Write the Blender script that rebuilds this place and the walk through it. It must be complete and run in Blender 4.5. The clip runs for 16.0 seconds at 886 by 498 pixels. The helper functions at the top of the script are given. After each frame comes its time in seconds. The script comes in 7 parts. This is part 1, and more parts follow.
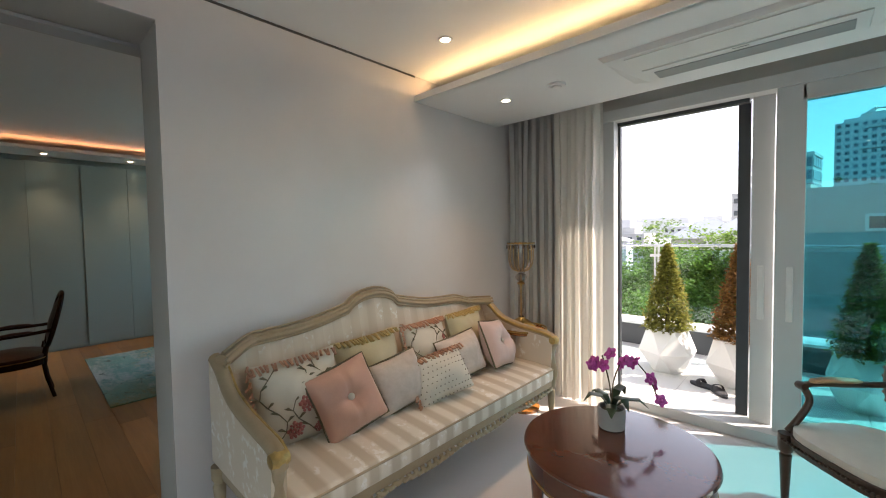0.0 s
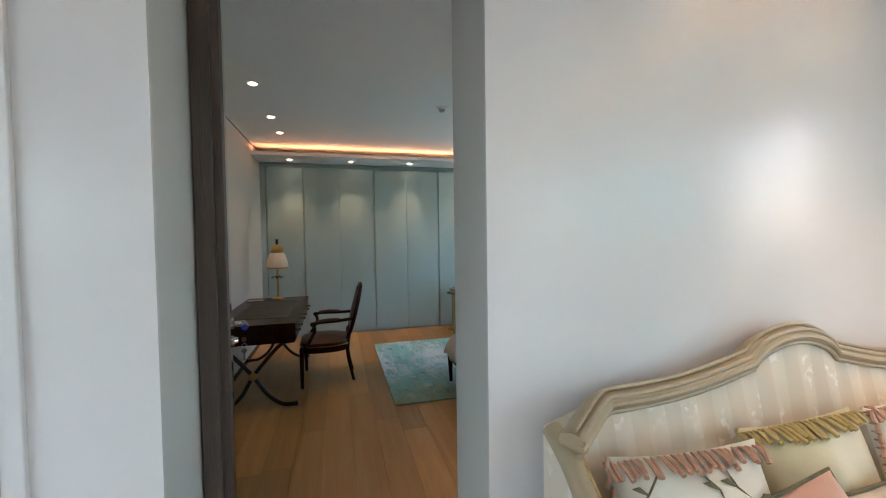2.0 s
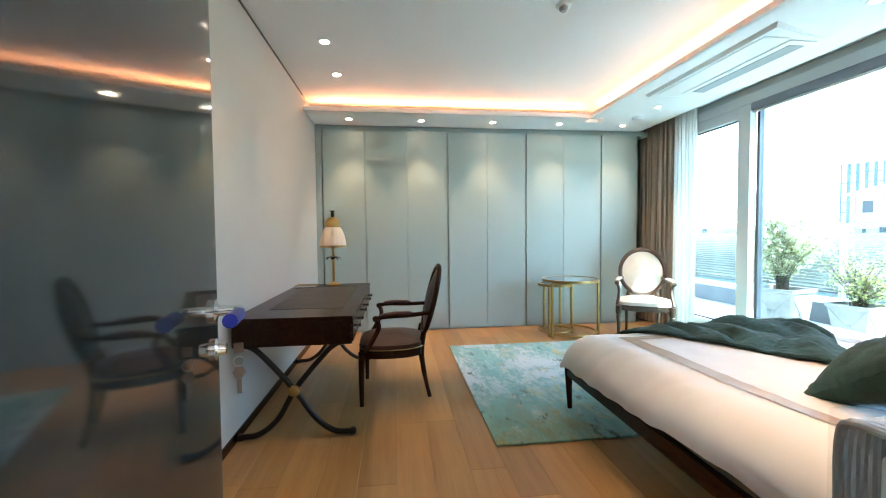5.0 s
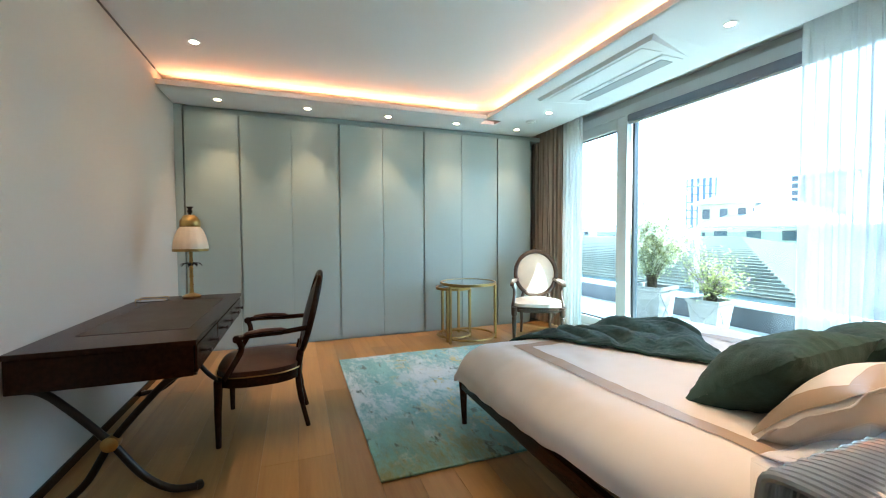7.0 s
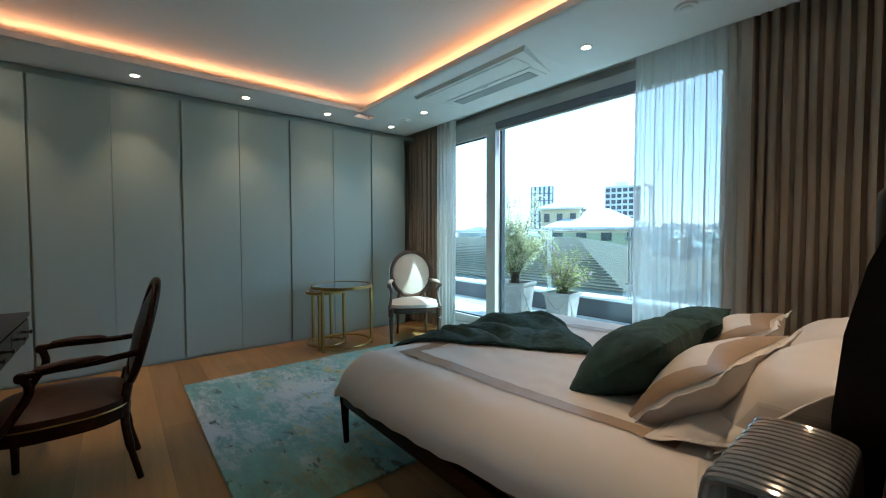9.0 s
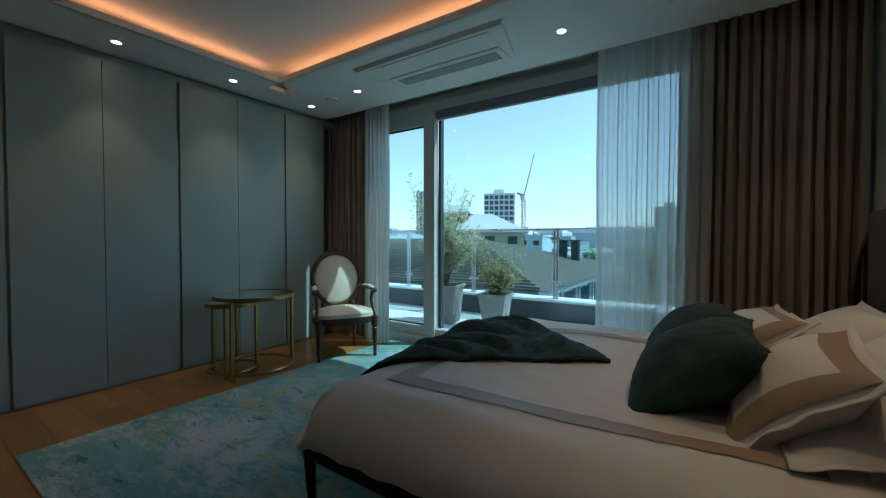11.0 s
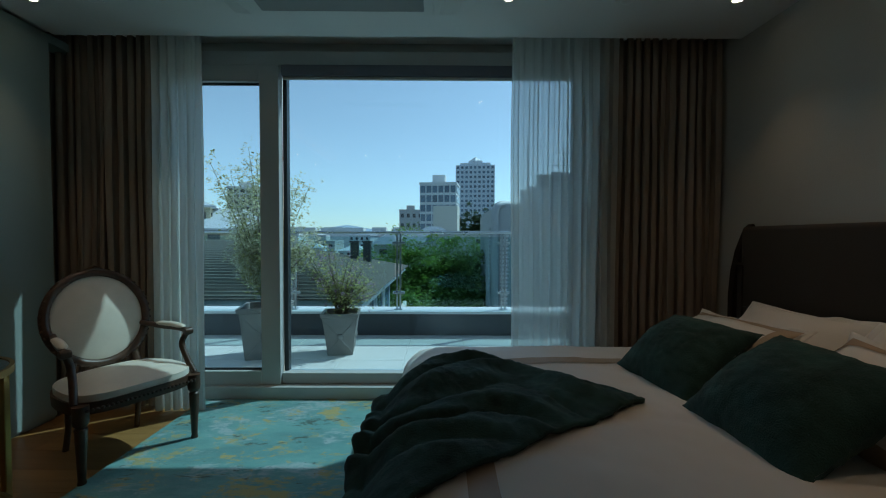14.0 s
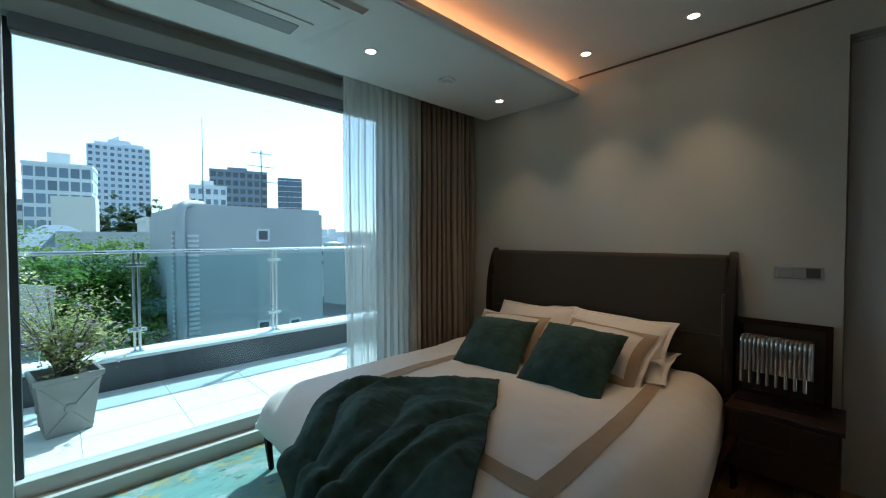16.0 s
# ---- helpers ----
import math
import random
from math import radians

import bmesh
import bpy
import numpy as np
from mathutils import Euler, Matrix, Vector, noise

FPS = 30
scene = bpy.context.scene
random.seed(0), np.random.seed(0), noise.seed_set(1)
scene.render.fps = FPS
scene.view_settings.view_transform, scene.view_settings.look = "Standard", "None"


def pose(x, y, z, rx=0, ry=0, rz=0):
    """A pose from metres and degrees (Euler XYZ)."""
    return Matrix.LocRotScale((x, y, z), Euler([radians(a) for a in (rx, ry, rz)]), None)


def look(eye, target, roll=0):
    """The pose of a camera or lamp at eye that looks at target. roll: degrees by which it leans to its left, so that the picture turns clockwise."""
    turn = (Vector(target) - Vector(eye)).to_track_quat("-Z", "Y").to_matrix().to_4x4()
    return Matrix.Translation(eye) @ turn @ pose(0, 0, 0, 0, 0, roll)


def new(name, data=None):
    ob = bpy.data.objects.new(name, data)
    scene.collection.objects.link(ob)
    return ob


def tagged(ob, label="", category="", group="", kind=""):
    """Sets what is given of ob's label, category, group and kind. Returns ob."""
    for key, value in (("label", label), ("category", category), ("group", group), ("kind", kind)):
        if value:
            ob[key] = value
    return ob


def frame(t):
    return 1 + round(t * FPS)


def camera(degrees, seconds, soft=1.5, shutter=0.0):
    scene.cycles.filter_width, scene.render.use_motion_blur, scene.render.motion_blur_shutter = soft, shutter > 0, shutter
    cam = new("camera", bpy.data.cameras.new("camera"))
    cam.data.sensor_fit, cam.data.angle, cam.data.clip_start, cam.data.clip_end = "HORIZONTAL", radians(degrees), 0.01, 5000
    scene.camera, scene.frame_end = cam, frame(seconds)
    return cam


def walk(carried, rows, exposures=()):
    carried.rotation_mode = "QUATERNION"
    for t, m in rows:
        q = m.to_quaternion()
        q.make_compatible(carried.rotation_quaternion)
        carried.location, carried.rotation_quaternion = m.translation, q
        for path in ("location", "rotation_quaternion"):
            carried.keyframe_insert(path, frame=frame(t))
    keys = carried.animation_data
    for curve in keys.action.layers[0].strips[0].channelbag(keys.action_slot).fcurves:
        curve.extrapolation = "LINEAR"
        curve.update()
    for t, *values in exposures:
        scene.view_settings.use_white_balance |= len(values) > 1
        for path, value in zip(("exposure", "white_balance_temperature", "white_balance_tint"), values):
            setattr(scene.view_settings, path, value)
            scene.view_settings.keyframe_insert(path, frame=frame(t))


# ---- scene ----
cam = camera(96.2, 16.0, soft=1.1)
PATH = [
    (0, (-0.902, 0.176, 1.483), (-2.272, 1.631, 1.402), -1.0),
    (0.5, (-1.198, 0.154, 1.49), (-2.714, 1.457, 1.41), -0.9),
    (1, (-1.458, 0.158, 1.464), (-3.138, 1.241, 1.399), -0.9),
    (1.5, (-1.715, 0.2, 1.474), (-3.54, 1.017, 1.407), -1.0),
    (2, (-1.999, 0.206, 1.461), (-3.931, 0.719, 1.396), -0.8),
    (2.5, (-2.278, 0.193, 1.456), (-4.252, 0.512, 1.391), -0.8),
    (3, (-2.55, 0.185, 1.402), (-4.538, 0.39, 1.335), -0.6),
    (5.3, (-3.274, 0.099, 1.202), (-5.256, 0.35, 1.126), -0.5),
    (5.5, (-3.315, 0.13, 1.199), (-5.292, 0.426, 1.119), -0.5),
    (6, (-3.383, 0.246, 1.212), (-5.347, 0.613, 1.133), -0.5),
    (6.5, (-3.428, 0.295, 1.214), (-5.371, 0.764, 1.142), -0.4),
    (7, (-3.481, 0.285, 1.215), (-5.356, 0.978, 1.146), -0.3),
    (7.5, (-3.516, 0.282, 1.216), (-5.304, 1.174, 1.144), -0.3),
    (8, (-3.545, 0.276, 1.21), (-5.245, 1.328, 1.141), -0.3),
    (8.5, (-3.595, 0.272, 1.204), (-5.219, 1.438, 1.137), -0.2),
    (9, (-3.676, 0.276, 1.207), (-5.222, 1.542, 1.138), -0.1),
    (9.2, (-3.727, 0.293, 1.2), (-5.256, 1.58, 1.128), -0.1),
    (11.3, (-4.539, 0.219, 1.155), (-5.596, 1.917, 1.103), 0.2),
    (11.5, (-4.631, 0.23, 1.156), (-5.648, 1.951, 1.102), 0.3),
    (12, (-4.836, 0.266, 1.177), (-5.735, 2.052, 1.129), 0.4),
    (12.5, (-5.056, 0.279, 1.192), (-5.776, 2.145, 1.148), 0.4),
    (13, (-5.239, 0.357, 1.179), (-5.715, 2.299, 1.131), 0.3),
    (13.5, (-5.443, 0.536, 1.179), (-5.683, 2.521, 1.13), 0.3),
    (14, (-5.649, 0.672, 1.222), (-5.639, 2.671, 1.166), 0.2),
    (14.5, (-5.908, 0.754, 1.265), (-5.523, 2.716, 1.218), 0.2),
    (15, (-6.15, 0.773, 1.317), (-5.403, 2.628, 1.268), 0.2),
    (15.5, (-6.408, 0.802, 1.382), (-5.305, 2.47, 1.331), 0.0),
    (16, (-6.681, 0.827, 1.402), (-5.292, 2.264, 1.351), -0.1),
]
EXPOSURES = [(0.0, 1.42, 7300, 20), (1.0, 1.62, 6950, 18), (2.0, 2.36, 6850, 19), (3.0, 2.98, 6850, 16), (5.5, 3.6, 6950, 20), (7.5, 2.95, 7000, 18), (9.0, 1.85, 6700, 15),
             (11.5, 0.28, 6550, 9), (14.5, -0.27, 6700, 9), (15.4, 0.1, 7000, 12), (16.0, 1.1, 7000, 13)]
walk(cam, [(t, look(eye, target, roll)) for t, eye, target, roll in PATH], EXPOSURES)

# ---- world and sun ----
SUN_TRAVEL = Vector((-0.86, -0.56, -1.24)).normalized()
world = bpy.data.worlds.new("sky")
scene.world = world
world.use_nodes = True
wn = world.node_tree
sky = wn.nodes.new("ShaderNodeTexSky")
sky.sky_type = "NISHITA"
sky.sun_disc = False
sky.sun_elevation = math.asin(-SUN_TRAVEL.z)
sky.sun_rotation = math.atan2(-SUN_TRAVEL.x, -SUN_TRAVEL.y)
sky.air_density, sky.dust_density, sky.ozone_density = 1.0, 0.4, 1.4
haze = wn.nodes.new("ShaderNodeHueSaturation")
haze.inputs["Saturation"].default_value, haze.inputs["Value"].default_value = 0.58, 1.38
wn.links.new(sky.outputs[0], haze.inputs["Color"])
wn.links.new(haze.outputs[0], wn.nodes["Background"].inputs[0])
wn.nodes["Background"].inputs[1].default_value = 0.15
sun = new("sun", bpy.data.lights.new("sun", "SUN"))
sun.data.energy, sun.data.angle, sun.data.color = 5.0, radians(0.6), (1.0, 0.95, 0.87)
sun.matrix_world = look((0, 0, 30), Vector((0, 0, 30)) + SUN_TRAVEL)


# ---- materials ----
def rgb(c):
    return (c[0], c[1], c[2], 1.0)


def material(name, color, rough=0.5, metal=0.0, vary=0.08, scale=6.0, fine=60.0, bump=0.05, coat=0.0, sheen=0.0, color2=None, stretch=(1, 1, 1), piece=0.0):
    """A surface with two scales of variation and a fine relief."""
    m = bpy.data.materials.new(name)
    m.use_nodes = True
    t = m.node_tree
    b = t.nodes["Principled BSDF"]
    co = t.nodes.new("ShaderNodeTexCoord")
    mp = t.nodes.new("ShaderNodeMapping")
    mp.inputs["Scale"].default_value = stretch
    t.links.new(co.outputs["Object"], mp.inputs[0])
    n1 = t.nodes.new("ShaderNodeTexNoise")
    n1.inputs["Scale"].default_value, n1.inputs["Detail"].default_value = scale, 6
    n2 = t.nodes.new("ShaderNodeTexNoise")
    n2.inputs["Scale"].default_value, n2.inputs["Detail"].default_value = fine, 4
    for n in (n1, n2):
        t.links.new(mp.outputs[0], n.inputs["Vector"])
    mix = t.nodes.new("ShaderNodeMix")
    mix.data_type = "RGBA"
    lo = color2 or [max(0, v * (1 - 2 * vary)) for v in color]
    hi = color if color2 else [min(1, v * (1 + vary)) for v in color]
    mix.inputs["A"].default_value, mix.inputs["B"].default_value = rgb(lo), rgb(hi)
    add = t.nodes.new("ShaderNodeMath")
    add.operation = "MULTIPLY_ADD"
    add.inputs[1].default_value, add.inputs[2].default_value = 0.4, -0.2
    t.links.new(n2.outputs["Fac"], add.inputs[0])
    sm = t.nodes.new("ShaderNodeMath")
    t.links.new(n1.outputs["Fac"], sm.inputs[0])
    t.links.new(add.outputs[0], sm.inputs[1])
    t.links.new(sm.outputs[0], mix.inputs["Factor"])
    last = mix.outputs["Result"]
    if piece:
        info = t.nodes.new("ShaderNodeObjectInfo")
        hsv = t.nodes.new("ShaderNodeHueSaturation")
        ma = t.nodes.new("ShaderNodeMath")
        ma.operation = "MULTIPLY_ADD"
        ma.inputs[1].default_value, ma.inputs[2].default_value = piece, 1 - piece / 2
        t.links.new(info.outputs["Random"], ma.inputs[0])
        t.links.new(ma.outputs[0], hsv.inputs["Value"])
        t.links.new(last, hsv.inputs["Color"])
        last = hsv.outputs[0]
    t.links.new(last, b.inputs["Base Color"])
    rr = t.nodes.new("ShaderNodeMath")
    rr.operation = "MULTIPLY_ADD"
    rr.inputs[1].default_value, rr.inputs[2].default_value = 0.25 * rough, 0.87 * rough
    t.links.new(n1.outputs["Fac"], rr.inputs[0])
    t.links.new(rr.outputs[0], b.inputs["Roughness"])
    b.inputs["Metallic"].default_value = metal
    b.inputs["Coat Weight"].default_value = coat
    b.inputs["Coat Roughness"].default_value = 0.08
    b.inputs["Sheen Weight"].default_value = sheen
    if bump:
        bp = t.nodes.new("ShaderNodeBump")
        bp.inputs["Strength"].default_value, bp.inputs["Distance"].default_value = bump, 0.004
        t.links.new(n2.outputs["Fac"], bp.inputs["Height"])
        t.links.new(bp.outputs[0], b.inputs["Normal"])
    return m


def glow(name, color, strength):
    m = bpy.data.materials.new(name)
    m.use_nodes = True
    b = m.node_tree.nodes["Principled BSDF"]
    b.inputs["Base Color"].default_value = rgb(color)
    b.inputs["Emission Color"].default_value = rgb(color)
    b.inputs["Emission Strength"].default_value = strength
    return m


def pane_glass(name, tint, gloss=1.0):
    """Thin window glass: passes tinted light, mirrors by Fresnel."""
    m = bpy.data.materials.new(name)
    m.use_nodes = True
    t = m.node_tree
    t.nodes.remove(t.nodes["Principled BSDF"])
    tr = t.nodes.new("ShaderNodeBsdfTransparent")
    tr.inputs[0].default_value = rgb(tint)
    gl = t.nodes.new("ShaderNodeBsdfGlossy")
    gl.inputs["Roughness"].default_value = 0.0
    fr = t.nodes.new("ShaderNodeLayerWeight")
    fr.inputs["Blend"].default_value = 0.5
    pw = t.nodes.new("ShaderNodeMath")
    pw.operation = "POWER"
    pw.inputs[1].default_value = 4.0
    mu = t.nodes.new("ShaderNodeMath")
    mu.operation = "MULTIPLY_ADD"
    mu.inputs[1].default_value, mu.inputs[2].default_value = 0.7 * gloss, 0.03 * gloss
    t.links.new(fr.outputs["Facing"], pw.inputs[0])
    mx = t.nodes.new("ShaderNodeMixShader")
    t.links.new(pw.outputs[0], mu.inputs[0])
    t.links.new(mu.outputs[0], mx.inputs[0])
    t.links.new(tr.outputs[0], mx.inputs[1])
    t.links.new(gl.outputs[0], mx.inputs[2])
    t.links.new(mx.outputs[0], t.nodes["Material Output"].inputs[0])
    return m


def sheer_cloth(name, color, through_part):
    m = bpy.data.materials.new(name)
    m.use_nodes = True
    t = m.node_tree
    t.nodes.remove(t.nodes["Principled BSDF"])
    tr = t.nodes.new("ShaderNodeBsdfTransparent")
    df = t.nodes.new("ShaderNodeBsdfDiffuse")
    tl = t.nodes.new("ShaderNodeBsdfTranslucent")
    for n in (df, tl):
        n.inputs[0].default_value = rgb(color)
    a = t.nodes.new("ShaderNodeMixShader")
    a.inputs[0].default_value = 0.5
    t.links.new(df.outputs[0], a.inputs[1])
    t.links.new(tl.outputs[0], a.inputs[2])
    co = t.nodes.new("ShaderNodeTexCoord")
    n1 = t.nodes.new("ShaderNodeTexNoise")
    n1.inputs["Scale"].default_value = 220
    t.links.new(co.outputs["Object"], n1.inputs["Vector"])
    ma = t.nodes.new("ShaderNodeMath")
    ma.operation = "MULTIPLY_ADD"
    ma.inputs[1].default_value, ma.inputs[2].default_value = 0.3, 1 - through_part - 0.15
    t.links.new(n1.outputs["Fac"], ma.inputs[0])
    b = t.nodes.new("ShaderNodeMixShader")
    t.links.new(ma.outputs[0], b.inputs[0])
    t.links.new(tr.outputs[0], b.inputs[1])
    t.links.new(a.outputs[0], b.inputs[2])
    t.links.new(b.outputs[0], t.nodes["Material Output"].inputs[0])
    return m


M_WALL = material("wall_paper", (0.475, 0.465, 0.43), 0.6, vary=0.03, scale=3, fine=140, bump=0.25)
M_PLASTER = material("polished_plaster", (0.68, 0.645, 0.64), 0.25, vary=0.03, scale=2.5, fine=7, bump=0.5)
M_CEIL = material("ceiling_paint", (0.76, 0.76, 0.745), 0.8, vary=0.015, scale=2, fine=200, bump=0.05)
M_GAP = material("shadow_gap_grey", (0.08, 0.08, 0.08), 0.7)
M_CLOSET = material("sage_lacquer", (0.315, 0.39, 0.37), 0.38, vary=0.02, scale=1.5, fine=300, bump=0.02, piece=0.04)
M_ALU = material("window_aluminium", (0.56, 0.57, 0.56), 0.45, 0.0, vary=0.02, fine=300)
M_FRAMEGREY = material("frame_grey_paint", (0.46, 0.47, 0.47), 0.5, vary=0.03)
M_DARKALU = material("dark_aluminium", (0.05, 0.055, 0.06), 0.4, 0.3, vary=0.05)
M_STEEL = material("brushed_steel", (0.6, 0.62, 0.63), 0.28, 1.0, vary=0.04, fine=200)
M_CHROME = material("polished_chrome", (0.8, 0.8, 0.8), 0.07, 1.0, vary=0.02)
M_BRASS = material("aged_brass", (0.44, 0.275, 0.10), 0.36, 1.0, vary=0.08, scale=14)
M_GOLD = material("gilt_bronze", (0.66, 0.43, 0.15), 0.22, 1.0, vary=0.15, scale=20)
M_OAK = material("oak_plank", (0.43, 0.24, 0.086), 0.33, vary=0.2, color2=(0.235, 0.108, 0.032), scale=5.5, fine=26, bump=0.12, stretch=(0.22, 3.5, 1), piece=0.46)
M_MARBLE = material("pale_polished_floor", (0.72, 0.69, 0.68), 0.14, vary=0.03, scale=1.4, fine=9, bump=0.0)
M_WENGE = material("dark_wood", (0.030, 0.011, 0.006), 0.23, vary=0.4, scale=8, fine=70, bump=0.05, stretch=(1, 6, 6))
M_MAHOG = material("mahogany", (0.14, 0.042, 0.02), 0.16, vary=0.35, color2=(0.09, 0.026, 0.013), scale=5, fine=40, bump=0.02, coat=0.6)
M_DOORWOOD = material("grey_brown_oak", (0.105, 0.068, 0.052), 0.5, vary=0.35, color2=(0.022, 0.014, 0.012), scale=5, fine=26, bump=0.6, stretch=(9, 9, 0.55))
M_DOORGLOSS = material("dark_gloss_door", (0.022, 0.026, 0.026), 0.06, vary=0.06, bump=0.0)
M_IRON = material("black_iron", (0.02, 0.017, 0.015), 0.38, 0.6, vary=0.2)
M_LEATHER = material("brown_leather", (0.055, 0.018, 0.010), 0.34, vary=0.25, scale=9, fine=160, bump=0.25)
M_DARKLEATHER = material("dark_leather", (0.022, 0.014, 0.011), 0.4, vary=0.2, scale=9, fine=160, bump=0.2)
M_SHEET = material("white_cotton", (0.74, 0.69, 0.645), 0.75, vary=0.02, scale=5, fine=500, bump=0.08, sheen=0.2)
M_BAND = material("taupe_satin_band", (0.40, 0.29, 0.20), 0.5, vary=0.04, scale=8, fine=400)
M_FUR = material("green_plush", (0.036, 0.088, 0.077), 0.9, vary=0.5, scale=11, fine=200, bump=0.9, sheen=0.05)
M_HEADB = material("taupe_velvet", (0.050, 0.040, 0.032), 0.8, vary=0.12, scale=6, fine=500, bump=0.2, sheen=0.08)
M_CURT = material("taupe_silk_curtain", (0.315, 0.255, 0.205), 0.40, vary=0.06, scale=10, fine=300, bump=0.08)
M_GREYCURT = material("grey_linen_curtain", (0.46, 0.45, 0.43), 0.8, vary=0.05, scale=10, fine=300, bump=0.1)
M_SHEER = sheer_cloth("sheer_voile", (0.82, 0.83, 0.80), 0.30)
M_SHEERDENSE = sheer_cloth("gathered_voile", (0.78, 0.79, 0.76), 0.03)
M_WHITESHEER = sheer_cloth("cream_voile", (0.85, 0.82, 0.76), 0.12)
M_GLASS = pane_glass("window_glass", (0.83, 0.93, 0.95))
M_GLASSBED = pane_glass("greenish_window_glass", (0.66, 0.86, 0.95))
M_TEAL = pane_glass("teal_window_glass", (0.20, 0.55, 0.59))
M_RAILGLASS = pane_glass("balustrade_glass", (0.80, 0.93, 0.93))
M_TABLEGLASS = pane_glass("table_glass", (0.40, 0.45, 0.44), 3.0)
M_PLASTIC = material("white_plastic", (0.74, 0.74, 0.72), 0.4, vary=0.02)
M_GREYPL = material("grey_plastic", (0.30, 0.31, 0.31), 0.45, vary=0.03)
M_TILE = material("terrace_tile", (0.66, 0.65, 0.62), 0.55, vary=0.05, scale=8, fine=90, bump=0.1, piece=0.05)
M_GROUT = material("grey_grout", (0.50, 0.49, 0.47), 0.9)
M_COPING = material("white_coping", (0.68, 0.69, 0.70), 0.5, vary=0.04)
M_PARAPET = material("dark_parapet", (0.07, 0.075, 0.085), 0.6, vary=0.08)
for dull in (M_WENGE, M_LEATHER, M_DARKLEATHER, M_HEADB, M_FUR):
    dull.node_tree.nodes["Principled BSDF"].inputs["Specular IOR Level"].default_value = 0.28
M_WENGE.node_tree.nodes["Principled BSDF"].inputs["Specular IOR Level"].default_value = 0.14
M_DOWN = glow("lamp_disc", (1.0, 0.86, 0.62), 14.0)


# ---- mesh helpers ----
def part(name, bm, mat, parent=None, label="", smooth=False, m=None):
    me = bpy.data.meshes.new(name)
    bmesh.ops.recalc_face_normals(bm, faces=bm.faces)
    bm.to_mesh(me)
    bm.free()
    if smooth:
        me.shade_smooth()
        me.set_sharp_from_angle(angle=radians(38))
    me.materials.append(mat)
    ob = new(name, me)
    if parent is not None:
        ob.parent = parent
    if m is not None:
        ob.matrix_basis = m
    if label:
        ob["label"] = label
    return ob


def thing(name, m, label, category, group="", kind=""):
    e = new(name)
    e.empty_display_size = 0.1
    e.matrix_basis = m
    return tagged(e, label, category, group, kind)


def box(x0, x1, y0, y1, z0, z1, bevel=0.0, seg=2, bm=None):
    one = bmesh.new()
    r = bmesh.ops.create_cube(one, size=1.0)
    for v in r["verts"]:
        v.co = Vector(((x0 + x1) / 2 + v.co.x * (x1 - x0), (y0 + y1) / 2 + v.co.y * (y1 - y0), (z0 + z1) / 2 + v.co.z * (z1 - z0)))
    if bevel:
        bmesh.ops.bevel(one, geom=one.edges[:], offset=bevel, segments=seg, affect="EDGES", profile=0.6)
    if bm is None:
        return one
    join(bm, one)
    return bm


def join(bm, other, m=None):
    if m is not None:
        bmesh.ops.transform(other, matrix=m, verts=other.verts)
    me = bpy.data.meshes.new("join")
    other.to_mesh(me)
    other.free()
    bm.from_mesh(me)
    bpy.data.meshes.remove(me)
    return bm


def lathe(profile, seg=24, bm=None, m=None):
    """Turns a profile of (radius, height) round z."""
    one = bmesh.new()
    rings = []
    for r, z in profile:
        rings.append([one.verts.new((max(r, 1e-4) * math.cos(2 * math.pi * k / seg), max(r, 1e-4) * math.sin(2 * math.pi * k / seg), z)) for k in range(seg)])
    for a, b in zip(rings, rings[1:]):
        for k in range(seg):
            one.faces.new((a[k], a[(k + 1) % seg], b[(k + 1) % seg], b[k]))
    one.faces.new(rings[0][::-1])
    one.faces.new(rings[-1])
    if m is not None:
        bmesh.ops.transform(one, matrix=m, verts=one.verts)
    return one if bm is None else join(bm, one)


def tube(points, radius, seg=10, bm=None, flat=1.0, closed=False):
    """A bar along points; radius may be one number or one a point; flat squeezes it along its second axis."""
    pts = [Vector(p) for p in points]
    n = len(pts)
    rad = radius if hasattr(radius, "__len__") else [radius] * n
    one = bmesh.new()
    rings = []
    side = None
    for i, p in enumerate(pts):
        a = pts[(i - 1) % n] if closed or i > 0 else pts[0]
        b = pts[(i + 1) % n] if closed or i < n - 1 else pts[-1]
        d = (b - a).normalized()
        if side is None:
            ref = Vector((0, 0, 1)) if abs(d.z) < 0.9 else Vector((1, 0, 0))
            side = d.cross(ref).normalized()
        side = (side - d * side.dot(d)).normalized()
        up = d.cross(side)
        rings.append([one.verts.new(p + side * math.cos(2 * math.pi * k / seg) * rad[i] + up * math.sin(2 * math.pi * k / seg) * rad[i] * flat) for k in range(seg)])
    pairs = list(zip(rings, rings[1:]))
    if closed:
        pairs.append((rings[-1], rings[0]))
    for a, b in pairs:
        for k in range(seg):
            one.faces.new((a[k], a[(k + 1) % seg], b[(k + 1) % seg], b[k]))
    if not closed:
        one.faces.new(rings[0][::-1])
        one.faces.new(rings[-1])
    return one if bm is None else join(bm, one)


def curve(points, n=24):
    """A smooth line through the points."""
    p = [Vector(q) for q in points]
    p = [2 * p[0] - p[1]] + p + [2 * p[-1] - p[-2]]
    out = []
    for i in range(1, len(p) - 2):
        for k in range(n):
            t = k / n
            out.append(0.5 * ((2 * p[i]) + (p[i + 1] - p[i - 1]) * t + (2 * p[i - 1] - 5 * p[i] + 4 * p[i + 1] - p[i + 2]) * t * t + (3 * p[i] - p[i - 1] - 3 * p[i + 1] + p[i + 2]) * t ** 3))
    out.append(p[-2])
    return out


